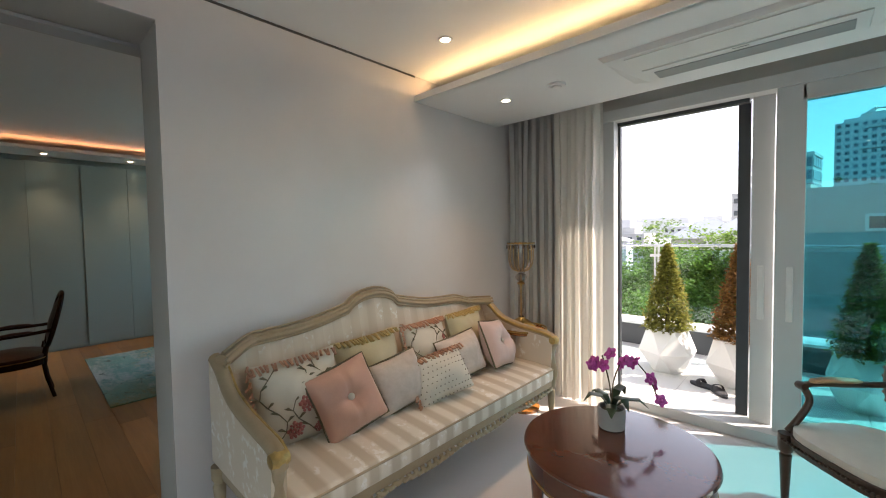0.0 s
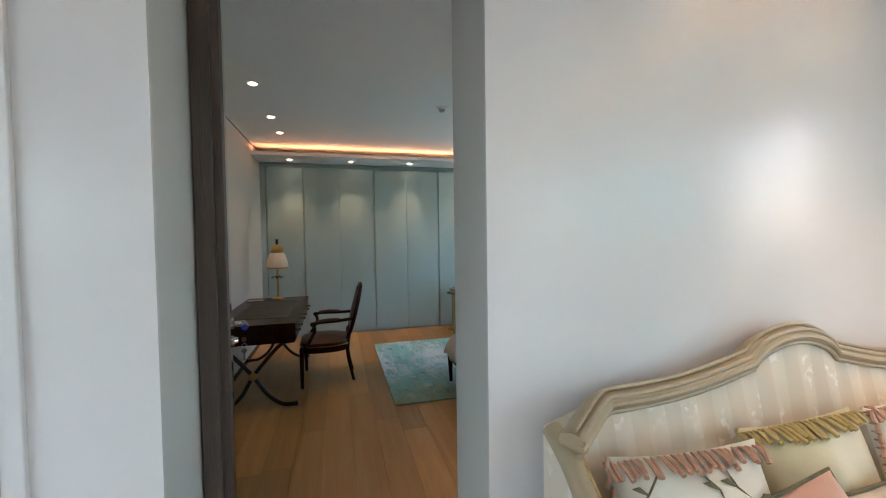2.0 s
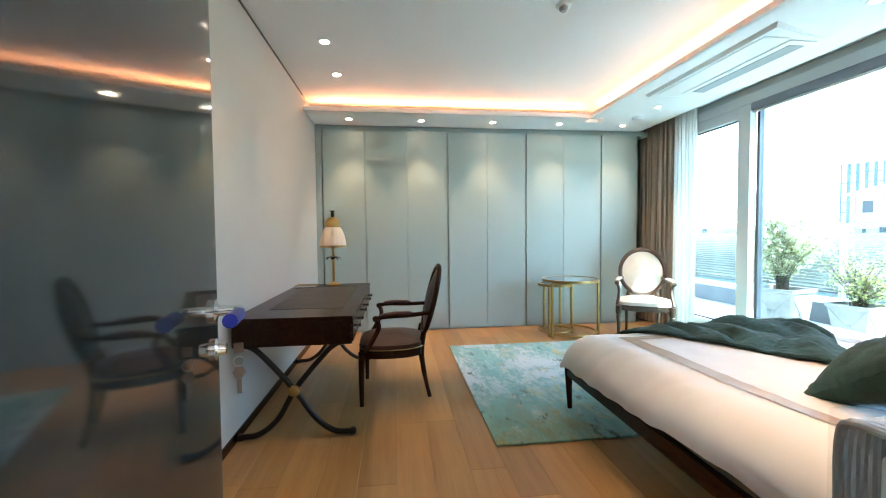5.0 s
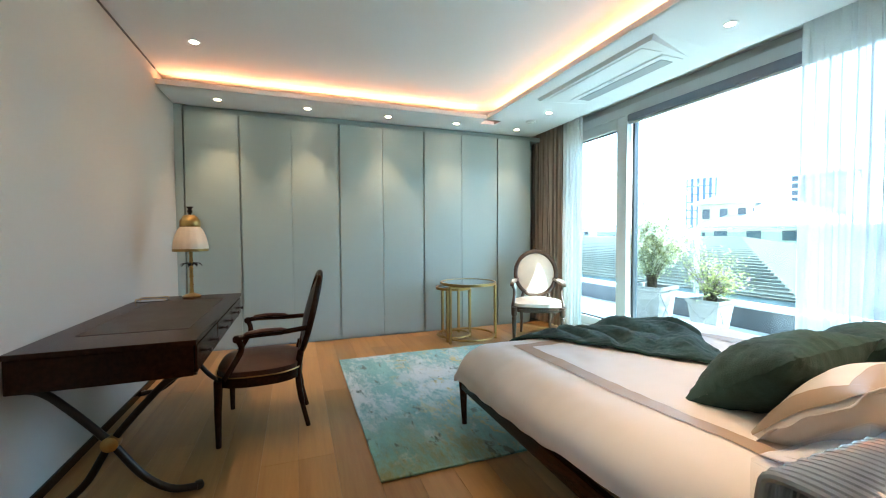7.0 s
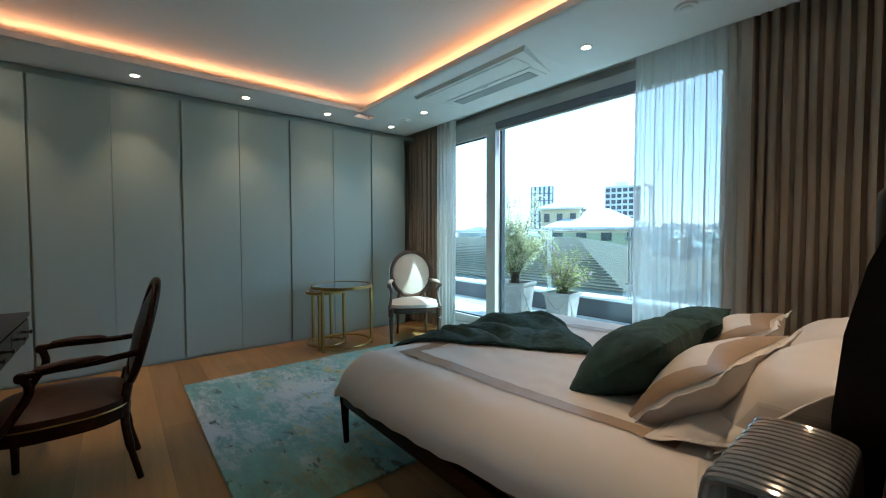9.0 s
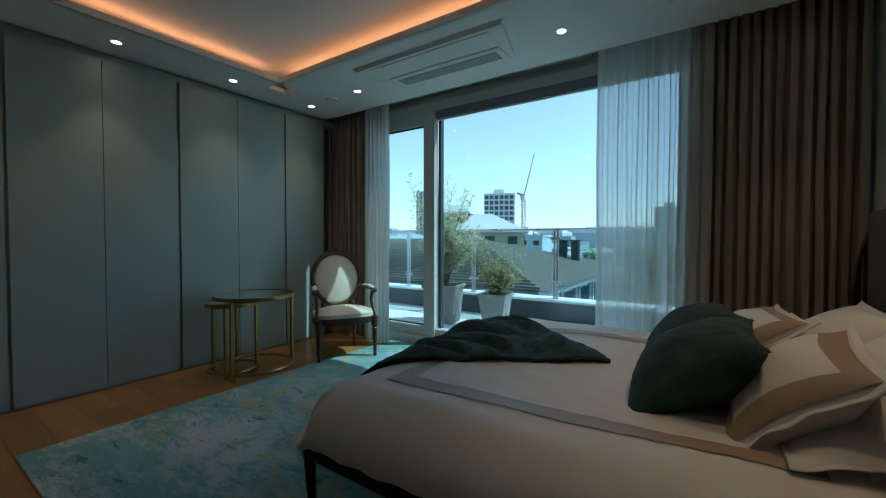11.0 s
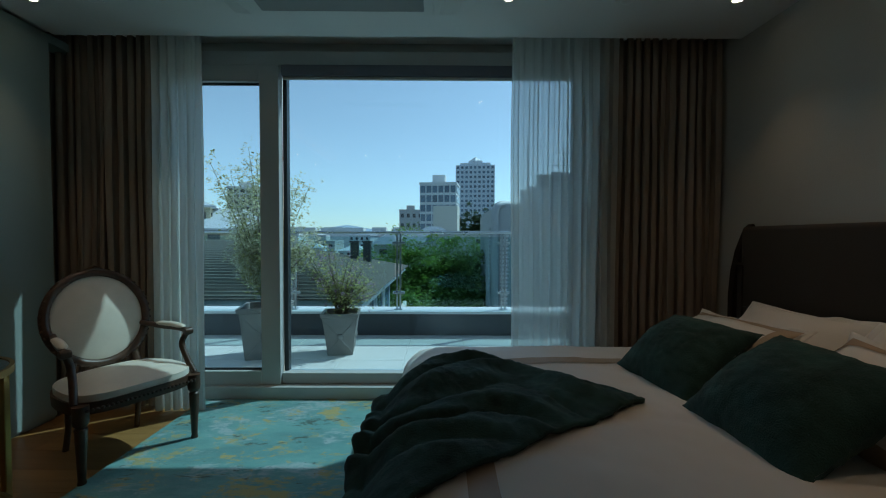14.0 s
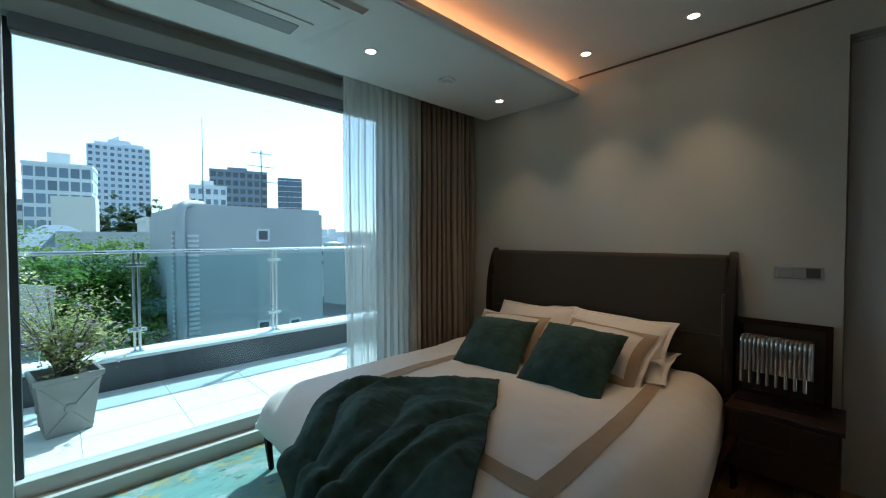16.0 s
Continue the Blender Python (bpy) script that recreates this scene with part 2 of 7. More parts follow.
def cushion(w, h, d, n=20, pinch=0.10, rough=0.006, seed=0.0):
    """A stuffed pillow lying in the xy plane, w by h, d thick, with pulled-in sides and peaked corners."""
    bm = bmesh.new()
    grid = []
    for s in (1, -1):
        rows = []
        for i in range(n + 1):
            row = []
            for j in range(n + 1):
                u, v = 2 * i / n - 1, 2 * j / n - 1
                x = w / 2 * u * (1 - pinch * (1 - v * v) * 0.5)
                y = h / 2 * v * (1 - pinch * (1 - u * u) * 0.5)
                t = (max(0, 1 - u * u) * max(0, 1 - v * v)) ** 0.5
                z = s * d / 2 * t
                q = noise.noise(Vector((x * 7 + seed, y * 7, s + seed)))
                z += rough * q * t * 3
                row.append(bm.verts.new((x, y, z)))
            rows.append(row)
        grid.append(rows)
    for rows in grid:
        for i in range(n):
            for j in range(n):
                bm.faces.new((rows[i][j], rows[i + 1][j], rows[i + 1][j + 1], rows[i][j + 1]))
    bmesh.ops.remove_doubles(bm, verts=bm.verts, dist=1e-5)
    return bm


def setting(name, bm, mat, label="", smooth=False):
    ob = part(name, bm, mat, smooth=smooth)
    tagged(ob, label, "", "", "structure")
    return ob


def boxes(rows, bevel=0.0):
    bm = bmesh.new()
    for r in rows:
        box(*r, bevel=bevel, bm=bm)
    return bm


# ---- the large structure ----
HEAD, LIV, DESKWALL, CLOSET, WIN = -3.645, -3.13, -0.855, -8.22, 3.75   # faces of the walls
CEIL, SOFFIT, LCEIL, LSOFFIT = 2.70, 2.56, 2.66, 2.47
OPEN0, OPEN1, DOORTOP = -0.225, 0.64, 2.48

setting("floor", boxes([(-9.0, LIV - 0.27, -1.2, 3.80, -0.20, -0.012)]), M_GAP, "dark base under oak floorboards")
setting("floor_living", boxes([(LIV - 0.27, 4.2, -3.2, 3.80, -0.20, 0.0)]), M_MARBLE, "pale glossy polished stone floor")
setting("ceiling_bedroom", boxes([(-9.0, HEAD + 0.02, -1.2, 3.87, CEIL, CEIL + 0.25)]), M_CEIL, "white painted ceiling")
setting("ceiling_living", boxes([(LIV - 0.02, 4.2, -3.2, 3.87, LCEIL, CEIL + 0.25)]), M_CEIL, "white painted ceiling")
setting("ceiling_soffit_closet", boxes([(CLOSET, -7.86, DESKWALL, 3.36, SOFFIT, 2.60), (-7.86, -7.68, DESKWALL, 2.39, SOFFIT, 2.578), (-7.695, -7.67, DESKWALL, 2.40, SOFFIT, 2.605)]), M_CEIL, "white dropped ceiling edge")
setting("ceiling_soffit_window", boxes([(-7.86, HEAD, 2.58, 3.36, SOFFIT, 2.60), (-7.695, HEAD, 2.40, 2.58, SOFFIT, 2.578), (-7.695, HEAD, 2.385, 2.41, SOFFIT, 2.605), (CLOSET, HEAD, 3.32, 3.36, 2.60, CEIL)]), M_CEIL, "white dropped ceiling edge")
setting("ceiling_soffit_living", boxes([(LIV, 4.2, 2.45, 3.30, LSOFFIT, 2.51), (LIV, 4.2, 2.26, 2.45, LSOFFIT, 2.488), (LIV, 4.2, 2.245, 2.27, LSOFFIT, 2.515), (LIV + 0.012, 4.2, 3.26, 3.30, 2.51, LCEIL)]), M_CEIL, "white dropped ceiling edge")
MID = -3.46   # where the reveal widens towards the bedroom
setting("wall_head", boxes([(MID, LIV, OPEN1, 3.80, 0, CEIL), (MID, LIV, OPEN0, OPEN1, DOORTOP, CEIL), (MID, LIV, -1.2, OPEN0, 0, CEIL),
                            (HEAD, MID, 0.86, 3.80, 0, CEIL), (HEAD, MID, -0.34, 0.86, DOORTOP, CEIL), (HEAD, MID, -1.2, -0.34, 0, CEIL)]), M_WALL, "pale grey papered wall with a door opening")
setting("wall_living_plaster", boxes([(LIV, LIV + 0.012, OPEN1, 3.70, 0, LCEIL), (LIV, LIV + 0.012, OPEN0, OPEN1, DOORTOP, LCEIL), (LIV, LIV + 0.012, -3.2, OPEN0, 0, LCEIL)]), M_PLASTER, "glossy polished plaster wall")
setting("wall_desk", boxes([(-9.0, HEAD, -1.2, DESKWALL, 0, CEIL)]), M_WALL, "pale grey papered wall")
setting("wall_closet_back", boxes([(-9.0, -8.75, DESKWALL, 4.0, 0, CEIL)]), M_WALL, "pale grey wall behind the wardrobes")
WBOT, WTOP = 0.06, 2.60
setting("wall_window", boxes([(-9.0, -8.05, WIN, 3.87, 0, CEIL), (-8.05, -4.35, WIN, 3.87, WTOP, CEIL), (-4.35, -2.28, WIN, 3.87, 0, CEIL), (-2.28, 4.2, WIN, 3.87, 2.47, CEIL), (4.0, 4.2, WIN, 3.87, 0, 2.47)]), M_WALL, "pale grey outer wall with wide windows")
# unseen wall; its wide opening is added to brighten the living room with sky
setting("wall_living_south", boxes([(LIV, -2.4, -3.4, -3.2, 0, CEIL), (3.4, 4.2, -3.4, -3.2, 0, CEIL), (-2.4, 3.4, -3.4, -3.2, 2.4, CEIL), (-2.4, 3.4, -3.4, -3.2, 0, 0.1)]), M_PLASTER, "pale plaster wall")
setting("wall_living_east", boxes([(4.2, 4.4, -3.4, 4.0, 0, CEIL)]), M_WENGE, "dark wood panelled wall")
setting("trim_shadow_gap", boxes([(-7.68, HEAD, DESKWALL, DESKWALL + 0.006, CEIL - 0.014, CEIL), (HEAD - 0.006, HEAD, DESKWALL, 2.39, CEIL - 0.014, CEIL), (LIV + 0.012, LIV + 0.018, -3.2, 2.25, LCEIL - 0.012, LCEIL)]), M_GAP, "dark shadow gap under the ceiling")
setting("baseboard", boxes([(CLOSET, HEAD, DESKWALL, DESKWALL + 0.012, 0, 0.05)]), M_WENGE, "brown wooden baseboard")


def strip_light(name, size, m, power, color):
    la = bpy.data.lights.new(name, "AREA")
    la.shape, la.size, la.size_y, la.energy, la.color = "RECTANGLE", size, 0.03, power, color
    ob = new(name, la)
    ob.matrix_world = m
    return ob


WARM = (1.0, 0.43, 0.20)
strip_light("cove_light_closet", 3.1, look((-7.82, 0.77, 2.60), (-7.60, 0.77, 2.75)), 1.7, WARM)
strip_light("cove_light_window", 4.0, look((-5.68, 2.54, 2.60), (-5.68, 2.32, 2.75)), 2.2, WARM)
strip_light("cove_light_living", 6.5, look((0.2, 2.40, 2.52), (0.2, 2.18, 2.66)), 6, (1.0, 0.70, 0.36))


def downlight(x, y, z, power, aim=None, group="bedroom downlights"):
    th = thing("downlight", pose(x, y, z), "small round recessed ceiling downlight, lit", "downlight", group)
    part("trim_ring", lathe([(0.029, 0.0), (0.029, -0.004), (0.042, -0.005), (0.046, -0.002), (0.046, 0.0)], 24), M_PLASTIC, th, smooth=True)
    part("lamp_face", lathe([(0.001, -0.003), (0.028, -0.003), (0.028, 0.0), (0.001, 0.0)], 24), M_DOWN, th, "glowing warm white lamp")
    la = bpy.data.lights.new("downlight_beam", "SPOT")
    la.energy, la.color, la.spot_size, la.spot_blend, la.shadow_soft_size = power, (1.0, 0.74, 0.48), radians(74), 0.9, 0.025
    lo = new("downlight_beam", la)
    lo.matrix_world = look((x, y, z - 0.02), aim or (x, y, 0))
    return th


for y in (-0.417, 0.42, 1.284, 2.12, 2.95):
    downlight(-7.955, y, SOFFIT, 6.5)
for x in (-7.23, -5.275, -3.995):
    downlight(x, 2.92, SOFFIT, 6)
for x in (-7.03, -6.40, -5.49):
    downlight(x, -0.42, CEIL, 4)
for y in (2.16, 1.50):
    downlight(-3.995, y, CEIL, 9.5)
# the last three are unseen, added to warm and brighten the living room
for x, y, z in ((-2.57, 2.0, LCEIL), (-2.62, 2.72, LSOFFIT), (2.4, 0.2, LCEIL), (2.4, 0.9, LCEIL), (-1.9, -0.9, LCEIL), (-0.4, -0.9, LCEIL), (-1.2, 0.9, LCEIL)):
    downlight(x, y, z, 11, group="living room downlights")


# windows of the bedroom
def window_bedroom():
    w = thing("window_1", pose(0, 0, 0), "wide light-grey aluminium window with a sliding sash", "window", kind="structure")
    part("window_frame", boxes([(-8.05, -4.35, 3.66, 3.85, 2.50, 2.60), (-8.05, -4.35, 3.62, 3.85, 0.0, 0.10), (-8.05, -7.95, 3.70, 3.85, 0.1, 2.5), (-4.47, -4.35, 3.70, 3.85, 0.1, 2.5)], 0.004), M_ALU, w)
    part("sash", boxes([(-7.005, -6.862, 3.665, 3.74, 0.10, 2.50), (-7.95, -7.86, 3.665, 3.74, 0.10, 2.5), (-7.86, -7.005, 3.665, 3.74, 0.10, 0.205), (-7.86, -7.005, 3.665, 3.74, 2.38, 2.50)], 0.004), M_ALU, w, "light-grey sliding sash")
    part("gasket", boxes([(-6.862, -6.83, 3.742, 3.80, 0.10, 2.50), (-4.64, -4.47, 3.742, 3.80, 0.10, 2.5), (-7.86, -7.005, 3.70, 3.72, 2.365, 2.38), (-7.86, -7.005, 3.70, 3.72, 0.205, 0.22)], 0.003), M_DARKALU, w, "dark gasket")
    part("lower_rail", boxes([(-6.862, -4.47, 3.69, 3.80, 0.10, 0.185)], 0.006), M_ALU, w)
    part("pane", boxes([(-7.86, -7.005, 3.70, 3.712, 0.215, 2.37)]), M_GLASSBED, w, "clear window pane")
    part("pane", boxes([(-6.83, -4.64, 3.765, 3.777, 0.185, 2.50)]), M_GLASSBED, w, "clear window pane")
    b = thing("roller_blind", pose(0, 0, 0), "rolled-up dark blue-grey blind at the window head", "blind")
    part("cassette", boxes([(-6.84, -4.5, 3.64, 3.735, 2.415, 2.50)], 0.02), material("blind_fabric", (0.20, 0.21, 0.25), 0.6), b, smooth=True)
    part("bottom_bar", boxes([(-6.83, -4.5, 3.655, 3.68, 2.395, 2.413)], 0.004), M_ALU, b, "light bar")


window_bedroom()


def window_living():
    w = thing("window_2", pose(0, 0, 0), "wide light-grey sliding terrace door, one half open", "window", kind="structure")
    part("window_frame", boxes([(-2.28, -2.17, 3.66, 3.82, 0.08, 2.40), (-2.28, 4.0, 3.64, 3.82, 2.40, 2.49), (-2.28, 4.0, 3.60, 3.95, 0.0, 0.08)], 0.004), M_ALU, w)
    part("sash", boxes([(-1.245, -1.12, 3.76, 3.82, 0.08, 2.40)], 0.004), M_ALU, w, "light-grey sliding sash")
    part("sash", boxes([(-1.11, -0.96, 3.66, 3.73, 0.08, 2.40), (-0.98, 0.7, 3.66, 3.73, 0.08, 0.20), (-0.98, 0.7, 3.66, 3.73, 2.30, 2.40), (0.7, 0.85, 3.66, 3.73, 0.08, 2.40)], 0.004), M_ALU, w, "light-grey sliding sash")
    part("dark_track", boxes([(-2.168, -1.262, 3.74, 3.80, 2.372, 2.399), (-2.168, -2.150, 3.76, 3.80, 0.082, 2.371)], 0.002), M_DARKALU, w, "black sliding track")
    part("screen_stile", boxes([(-1.335, -1.26, 3.83, 3.86, 0.08, 2.40)], 0.003), M_DARKALU, w, "black insect-screen stile")
    part("pane", boxes([(-0.98, 0.7, 3.69, 3.70, 0.20, 2.30)]), M_TEAL, w, "teal tinted pane")
    part("pane", boxes([(0.85, 4.0, 3.79, 3.80, 0.08, 2.40)]), M_GLASS, w, "clear window pane")
    for x in (-1.18, -1.03):
        h = part("door_handle", boxes([(x - 0.018, x + 0.018, 3.63, 3.655, 0.85, 1.22)], 0.006), M_PLASTIC, w, "white lever handle")


window_living()
# added window in the unseen south wall, there only to admit fill light
w3 = thing("fill_window", pose(0, 0, 0), "unseen window with grey frame, added to let sky light into the living room", "window", kind="structure")
part("window_frame", boxes([(-2.4, 3.4, -3.33, -3.27, 0.1, 0.16), (-2.4, 3.4, -3.33, -3.27, 2.34, 2.4), (-2.4, -2.34, -3.33, -3.27, 0.16, 2.34), (3.34, 3.4, -3.33, -3.27, 0.16, 2.34), (0.47, 0.53, -3.33, -3.27, 0.16, 2.34)]), M_ALU, w3)
part("pane", boxes([(-2.34, 0.47, -3.305, -3.295, 0.16, 2.34)]), M_GLASS, w3, "clear pane")
part("pane", boxes([(0.53, 3.34, -3.305, -3.295, 0.16, 2.34)]), M_GLASS, w3, "clear pane")


# ---- door between the rooms ----
jamb = thing("door_frame_1", pose(0, 0, 0), "grey door frame lining with a dark oak hinge post", "door frame", kind="structure")
part("lining", boxes([(-3.575, -3.462, 0.686, 0.857, 0, DOORTOP - 0.024), (-3.575, -3.462, OPEN0 + 0.004, 0.857, DOORTOP - 0.022, DOORTOP - 0.003)], 0.003), M_FRAMEGREY, jamb)
part("hinge_post", boxes([(-3.44, -3.405, OPEN0 + 0.004, -0.14, 0, DOORTOP - 0.022), (-3.404, -3.385, OPEN0 + 0.004, -0.165, 0, DOORTOP - 0.022)], 0.004), M_DOORWOOD, jamb, "dark grainy oak post")
part("strike_plate", boxes([(-3.535, -3.505, 0.681, 0.687, 0.86, 1.06)], 0.002), M_STEEL, jamb, "steel strike plate")

casing = thing("door_frame_2", pose(0, 0, 0), "white painted casing of a closed neighbouring door", "door frame", kind="structure")
part("casing_stile", boxes([(LIV + 0.012, LIV + 0.030, -0.60, -0.492, 0, 2.30)], 0.004), M_PLASTER, casing)
part("casing_head", boxes([(LIV + 0.012, LIV + 0.030, -1.55, -0.60, 2.20, 2.30)], 0.004), M_PLASTER, casing)
part("casing_bead", boxes([(LIV + 0.030, LIV + 0.036, -0.555, -0.535, 0, 2.30)], 0.002), M_FRAMEGREY, casing)
part("flush_door", boxes([(LIV + 0.012, LIV + 0.020, -1.55, -0.602, 0.004, 2.198)], 0.002), M_PLASTER, casing)

leaf = thing("door_1", pose(-3.445, -0.175, 0.008, 0, 0, 192.2), "dark glossy door standing open against the room", "door", kind="structure")
part("door_leaf", box(0, 0.752, -0.022, 0.022, 0, DOORTOP - 0.03, 0.002, 1), M_DOORGLOSS, leaf)
part("leaf_edge", box(0.7525, 0.760, -0.021, 0.021, 0, DOORTOP - 0.03), M_DOORWOOD, leaf, "dark oak edge")
for s in (-1, 1):
    hd = part("door_handle", lathe([(0.026, 0), (0.026, 0.008), (0.012, 0.012), (0.010, 0.05), (0.010, 0.055)], 20), M_CHROME, leaf, "chrome lever handle", True, pose(0.70, 0.022 * s, 1.04, -90 * s, 0, 0))
    part("lever", tube(curve([(0, 0, 0.05), (-0.02, 0, 0.058), (-0.07, -0.004, 0.058), (-0.12, 0, 0.054)], 8), [0.010] * 24 + [0.009], 10), M_CHROME, hd, "", True)
    part("cover_sleeve", tube([(-0.045, -0.002, 0.058), (-0.125, -0.001, 0.055)], 0.0145, 12), material("blue_rubber", (0.012, 0.02, 0.25), 0.35), hd, "blue protective sleeve", True)
    part("lock_rose", lathe([(0.024, 0), (0.024, 0.006), (0.016, 0.010), (0.013, 0.026), (0.001, 0.028)], 20), M_CHROME, leaf, "", True, pose(0.70, 0.022 * s, 0.955, -90 * s, 0, 0))
M_KEY = material("worn_bronze", (0.16, 0.10, 0.07), 0.4, 0.8, vary=0.2)
key = part("key", box(-0.010, 0.010, -0.001, 0.001, -0.012, 0.010, 0.0008, 1), M_KEY, leaf, "bronze key in the lock", False, pose(0.70, -0.072, 0.955, 0, 0, 90))
part("key_ring", tube([(0.011 * math.cos(2 * math.pi * k / 16), 0, -0.032 + 0.011 * math.sin(2 * math.pi * k / 16)) for k in range(16)], 0.0011, 5, closed=True), M_STEEL, key)
spare = bmesh.new()
lathe([(0.014, -0.001), (0.014, 0.001)], 6, spare, pose(0, 0, -0.057, 90, 0, 0))
box(-0.0045, 0.0045, -0.001, 0.001, -0.105, -0.066, bm=spare)
part("spare_key", spare, M_KEY, key, "hanging bronze key")

# ---- wardrobes along the far wall ----
EDGES = (-0.775, -0.261, 0.250, 0.765, 1.271, 1.785, 2.299, 2.813, 3.330)
setting("wall_closet_pilaster", boxes([(-8.75, CLOSET - 0.004, DESKWALL, EDGES[0] - 0.008, 0, SOFFIT), (-8.75, CLOSET - 0.03, EDGES[0] - 0.008, 3.70, 2.506, SOFFIT)]), M_CLOSET, "sage green filler beside the wardrobes")
for k in range(0, 8):
    if k in (0, 1, 3, 5, 7):
        n = 1 if k in (0, 7) else 2
        y0, y1 = EDGES[k], EDGES[k + n]
        wd = thing("wardrobe", pose(CLOSET, y0, 0), "tall flat sage-green lacquered built-in wardrobe, closed", "wardrobe", "built-in wardrobes")
        part("body", box(-0.52, -0.022, 0.0, y1 - y0, 0.0, 2.50), M_CLOSET, wd)
        for j in range(n):
            a, b = EDGES[k + j] - y0, EDGES[k + j + 1] - y0
            part("door", box(-0.020, 0.0, a + (0.009 if j == 0 else 0.002), b - (0.002 if n == 2 and j == 0 else 0.009), 0.025, 2.497, 0.0015, 1), M_CLOSET, wd)


# ---- bedroom fixtures ----
def air_conditioner(x0, x1, y0, y1, z, group):
    a = thing("air_conditioner", pose((x0 + x1) / 2, (y0 + y1) / 2, z), "white flat one-way ceiling air conditioner with a grey slot", "air conditioner", group)
    w, d = (x1 - x0) / 2, (y1 - y0) / 2
    bm = bmesh.new()
    outer = [(-w, -d, 0), (w, -d, 0), (w * 0.97, d, 0), (-w * 0.97, d, 0)]
    lower = [(-w * 0.96, -d * 0.93, -0.028), (w * 0.96, -d * 0.93, -0.028), (w * 0.80, d * 0.86, -0.028), (-w * 0.80, d * 0.86, -0.028)]
    va, vb = [bm.verts.new(p) for p in outer], [bm.verts.new(p) for p in lower]
    for k in range(4):
        bm.faces.new((va[k], va[(k + 1) % 4], vb[(k + 1) % 4], vb[k]))
    bm.faces.new(vb[::-1])
    bm.faces.new(va)
    part("panel", bm, M_PLASTIC, a)
    part("intake_cover", box(-w * 0.80, w * 0.80, -d * 0.82, -d * 0.10, -0.034, -0.029, 0.002, 1), M_PLASTIC, a)
    part("outlet_surround", box(-w * 0.76, w * 0.76, 0.0, d * 0.80, -0.036, -0.029, 0.003, 1), M_PLASTIC, a)
    part("outlet_slot", box(-w * 0.68, w * 0.68, d * 0.20, d * 0.66, -0.040, -0.030, 0.008, 2), M_GREYPL, a, "grey air outlet flap")
    part("badge", box(-0.035, 0.035, d * 0.06, d * 0.09, -0.0375, -0.0365), M_GREYPL, a, "small grey badge")


air_conditioner(-6.90, -5.53, 2.55, 3.09, SOFFIT, "ceiling air conditioners")
air_conditioner(-1.84, -0.58, 2.50, 3.08, LSOFFIT, "ceiling air conditioners")


def disc_fixture(name, x, y, z, r, label, cat):
    d = thing(name, pose(x, y, z), label, cat)
    part("housing", lathe([(r, 0), (r, -0.006), (r * 0.92, -0.013), (r * 0.6, -0.014)], 28), M_PLASTIC, d, "", True)
    part("centre_disc", lathe([(r * 0.55, -0.012), (r * 0.55, -0.020), (r * 0.45, -0.024), (0.002, -0.025)], 28), M_PLASTIC, d, "", True)


disc_fixture("ceiling_speaker", -7.60, 2.93, SOFFIT, 0.060, "round white ceiling vent ring", "ceiling vent")
disc_fixture("smoke_detector", -4.62, 2.915, SOFFIT, 0.062, "round white ceiling vent", "ceiling vent")
disc_fixture("smoke_detector", -2.20, 2.70, LSOFFIT, 0.062, "round white ceiling vent", "ceiling vent")
det = thing("heat_detector", pose(-5.74, 1.208, CEIL), "small white domed ceiling detector", "detector")
part("base", lathe([(0.05, 0), (0.05, -0.012), (0.042, -0.018), (0.03, -0.02)], 24), M_PLASTIC, det, "", True)
part("dome", lathe([(0.03, -0.018), (0.028, -0.034), (0.018, -0.044), (0.002, -0.046)], 24), M_GREYPL, det, "", True)
sw = thing("wall_switch", pose(HEAD, 1.048, 1.205), "long grey metal wall switch panel", "switch")
part("plate", box(-0.008, 0.0, -0.107, 0.107, -0.036, 0.036, 0.003, 1), M_GREYPL, sw)
part("socket", box(-0.011, -0.007, -0.095, -0.035, -0.028, 0.028, 0.002, 1), M_GAP, sw, "black socket")
part("rocker", box(-0.011, -0.007, 0.02, 0.09, -0.028, 0.028, 0.002, 1), M_GREYPL, sw)


def drape(name, x0, x1, y, z0, z1, folds, depth, mat, label, seed, gather=0.75):
    """A hanging pleated curtain; the folds run the whole height and wander a little."""
    bm = bmesh.new()
    nu, nv = folds * 14, 26
    rows = []
    rnd = random.Random(seed)
    ph = [rnd.uniform(-0.6, 0.6) for _ in range(folds + 2)]
    amp = [rnd.uniform(0.6, 1.25) for _ in range(folds + 2)]
    for j in range(nv + 1):
        v = j / nv
        row = []
        for i in range(nu + 1):
            u = i / nu
            f = u * folds
            k = int(f)
            w = f - k
            a = amp[k] * (1 - w) + amp[k + 1] * w
            p = (ph[k] * (1 - w) + ph[k + 1] * w) * (1 - 0.5 * v)
            ridge = abs(math.sin(math.pi * f + p + 0.5 * noise.noise(Vector((u * folds * 0.6, v * 1.4, seed))))) ** 0.75
            lean = 0.35 * noise.noise(Vector((u * folds * 0.8, v * 2.0, seed + 7)))
            yy = y - depth * (2 * a * ridge - 1) * (0.75 + 0.25 * (1 - v)) + depth * lean
            xx = x0 + (x1 - x0) * u + 0.010 * math.sin(4 * math.pi * f + p) + 0.012 * noise.noise(Vector((u * 9, v * 2.2, seed + 3)))
            row.append(bm.verts.new((xx, yy, z0 + (z1 - z0) * v)))
        rows.append(row)
    for j in range(nv):
        for i in range(nu):
            bm.faces.new((rows[j][i], rows[j][i + 1], rows[j + 1][i + 1], rows[j + 1][i]))
    ob = part(name, bm, mat, None, "", True)
    return tagged(ob, label, "curtain")


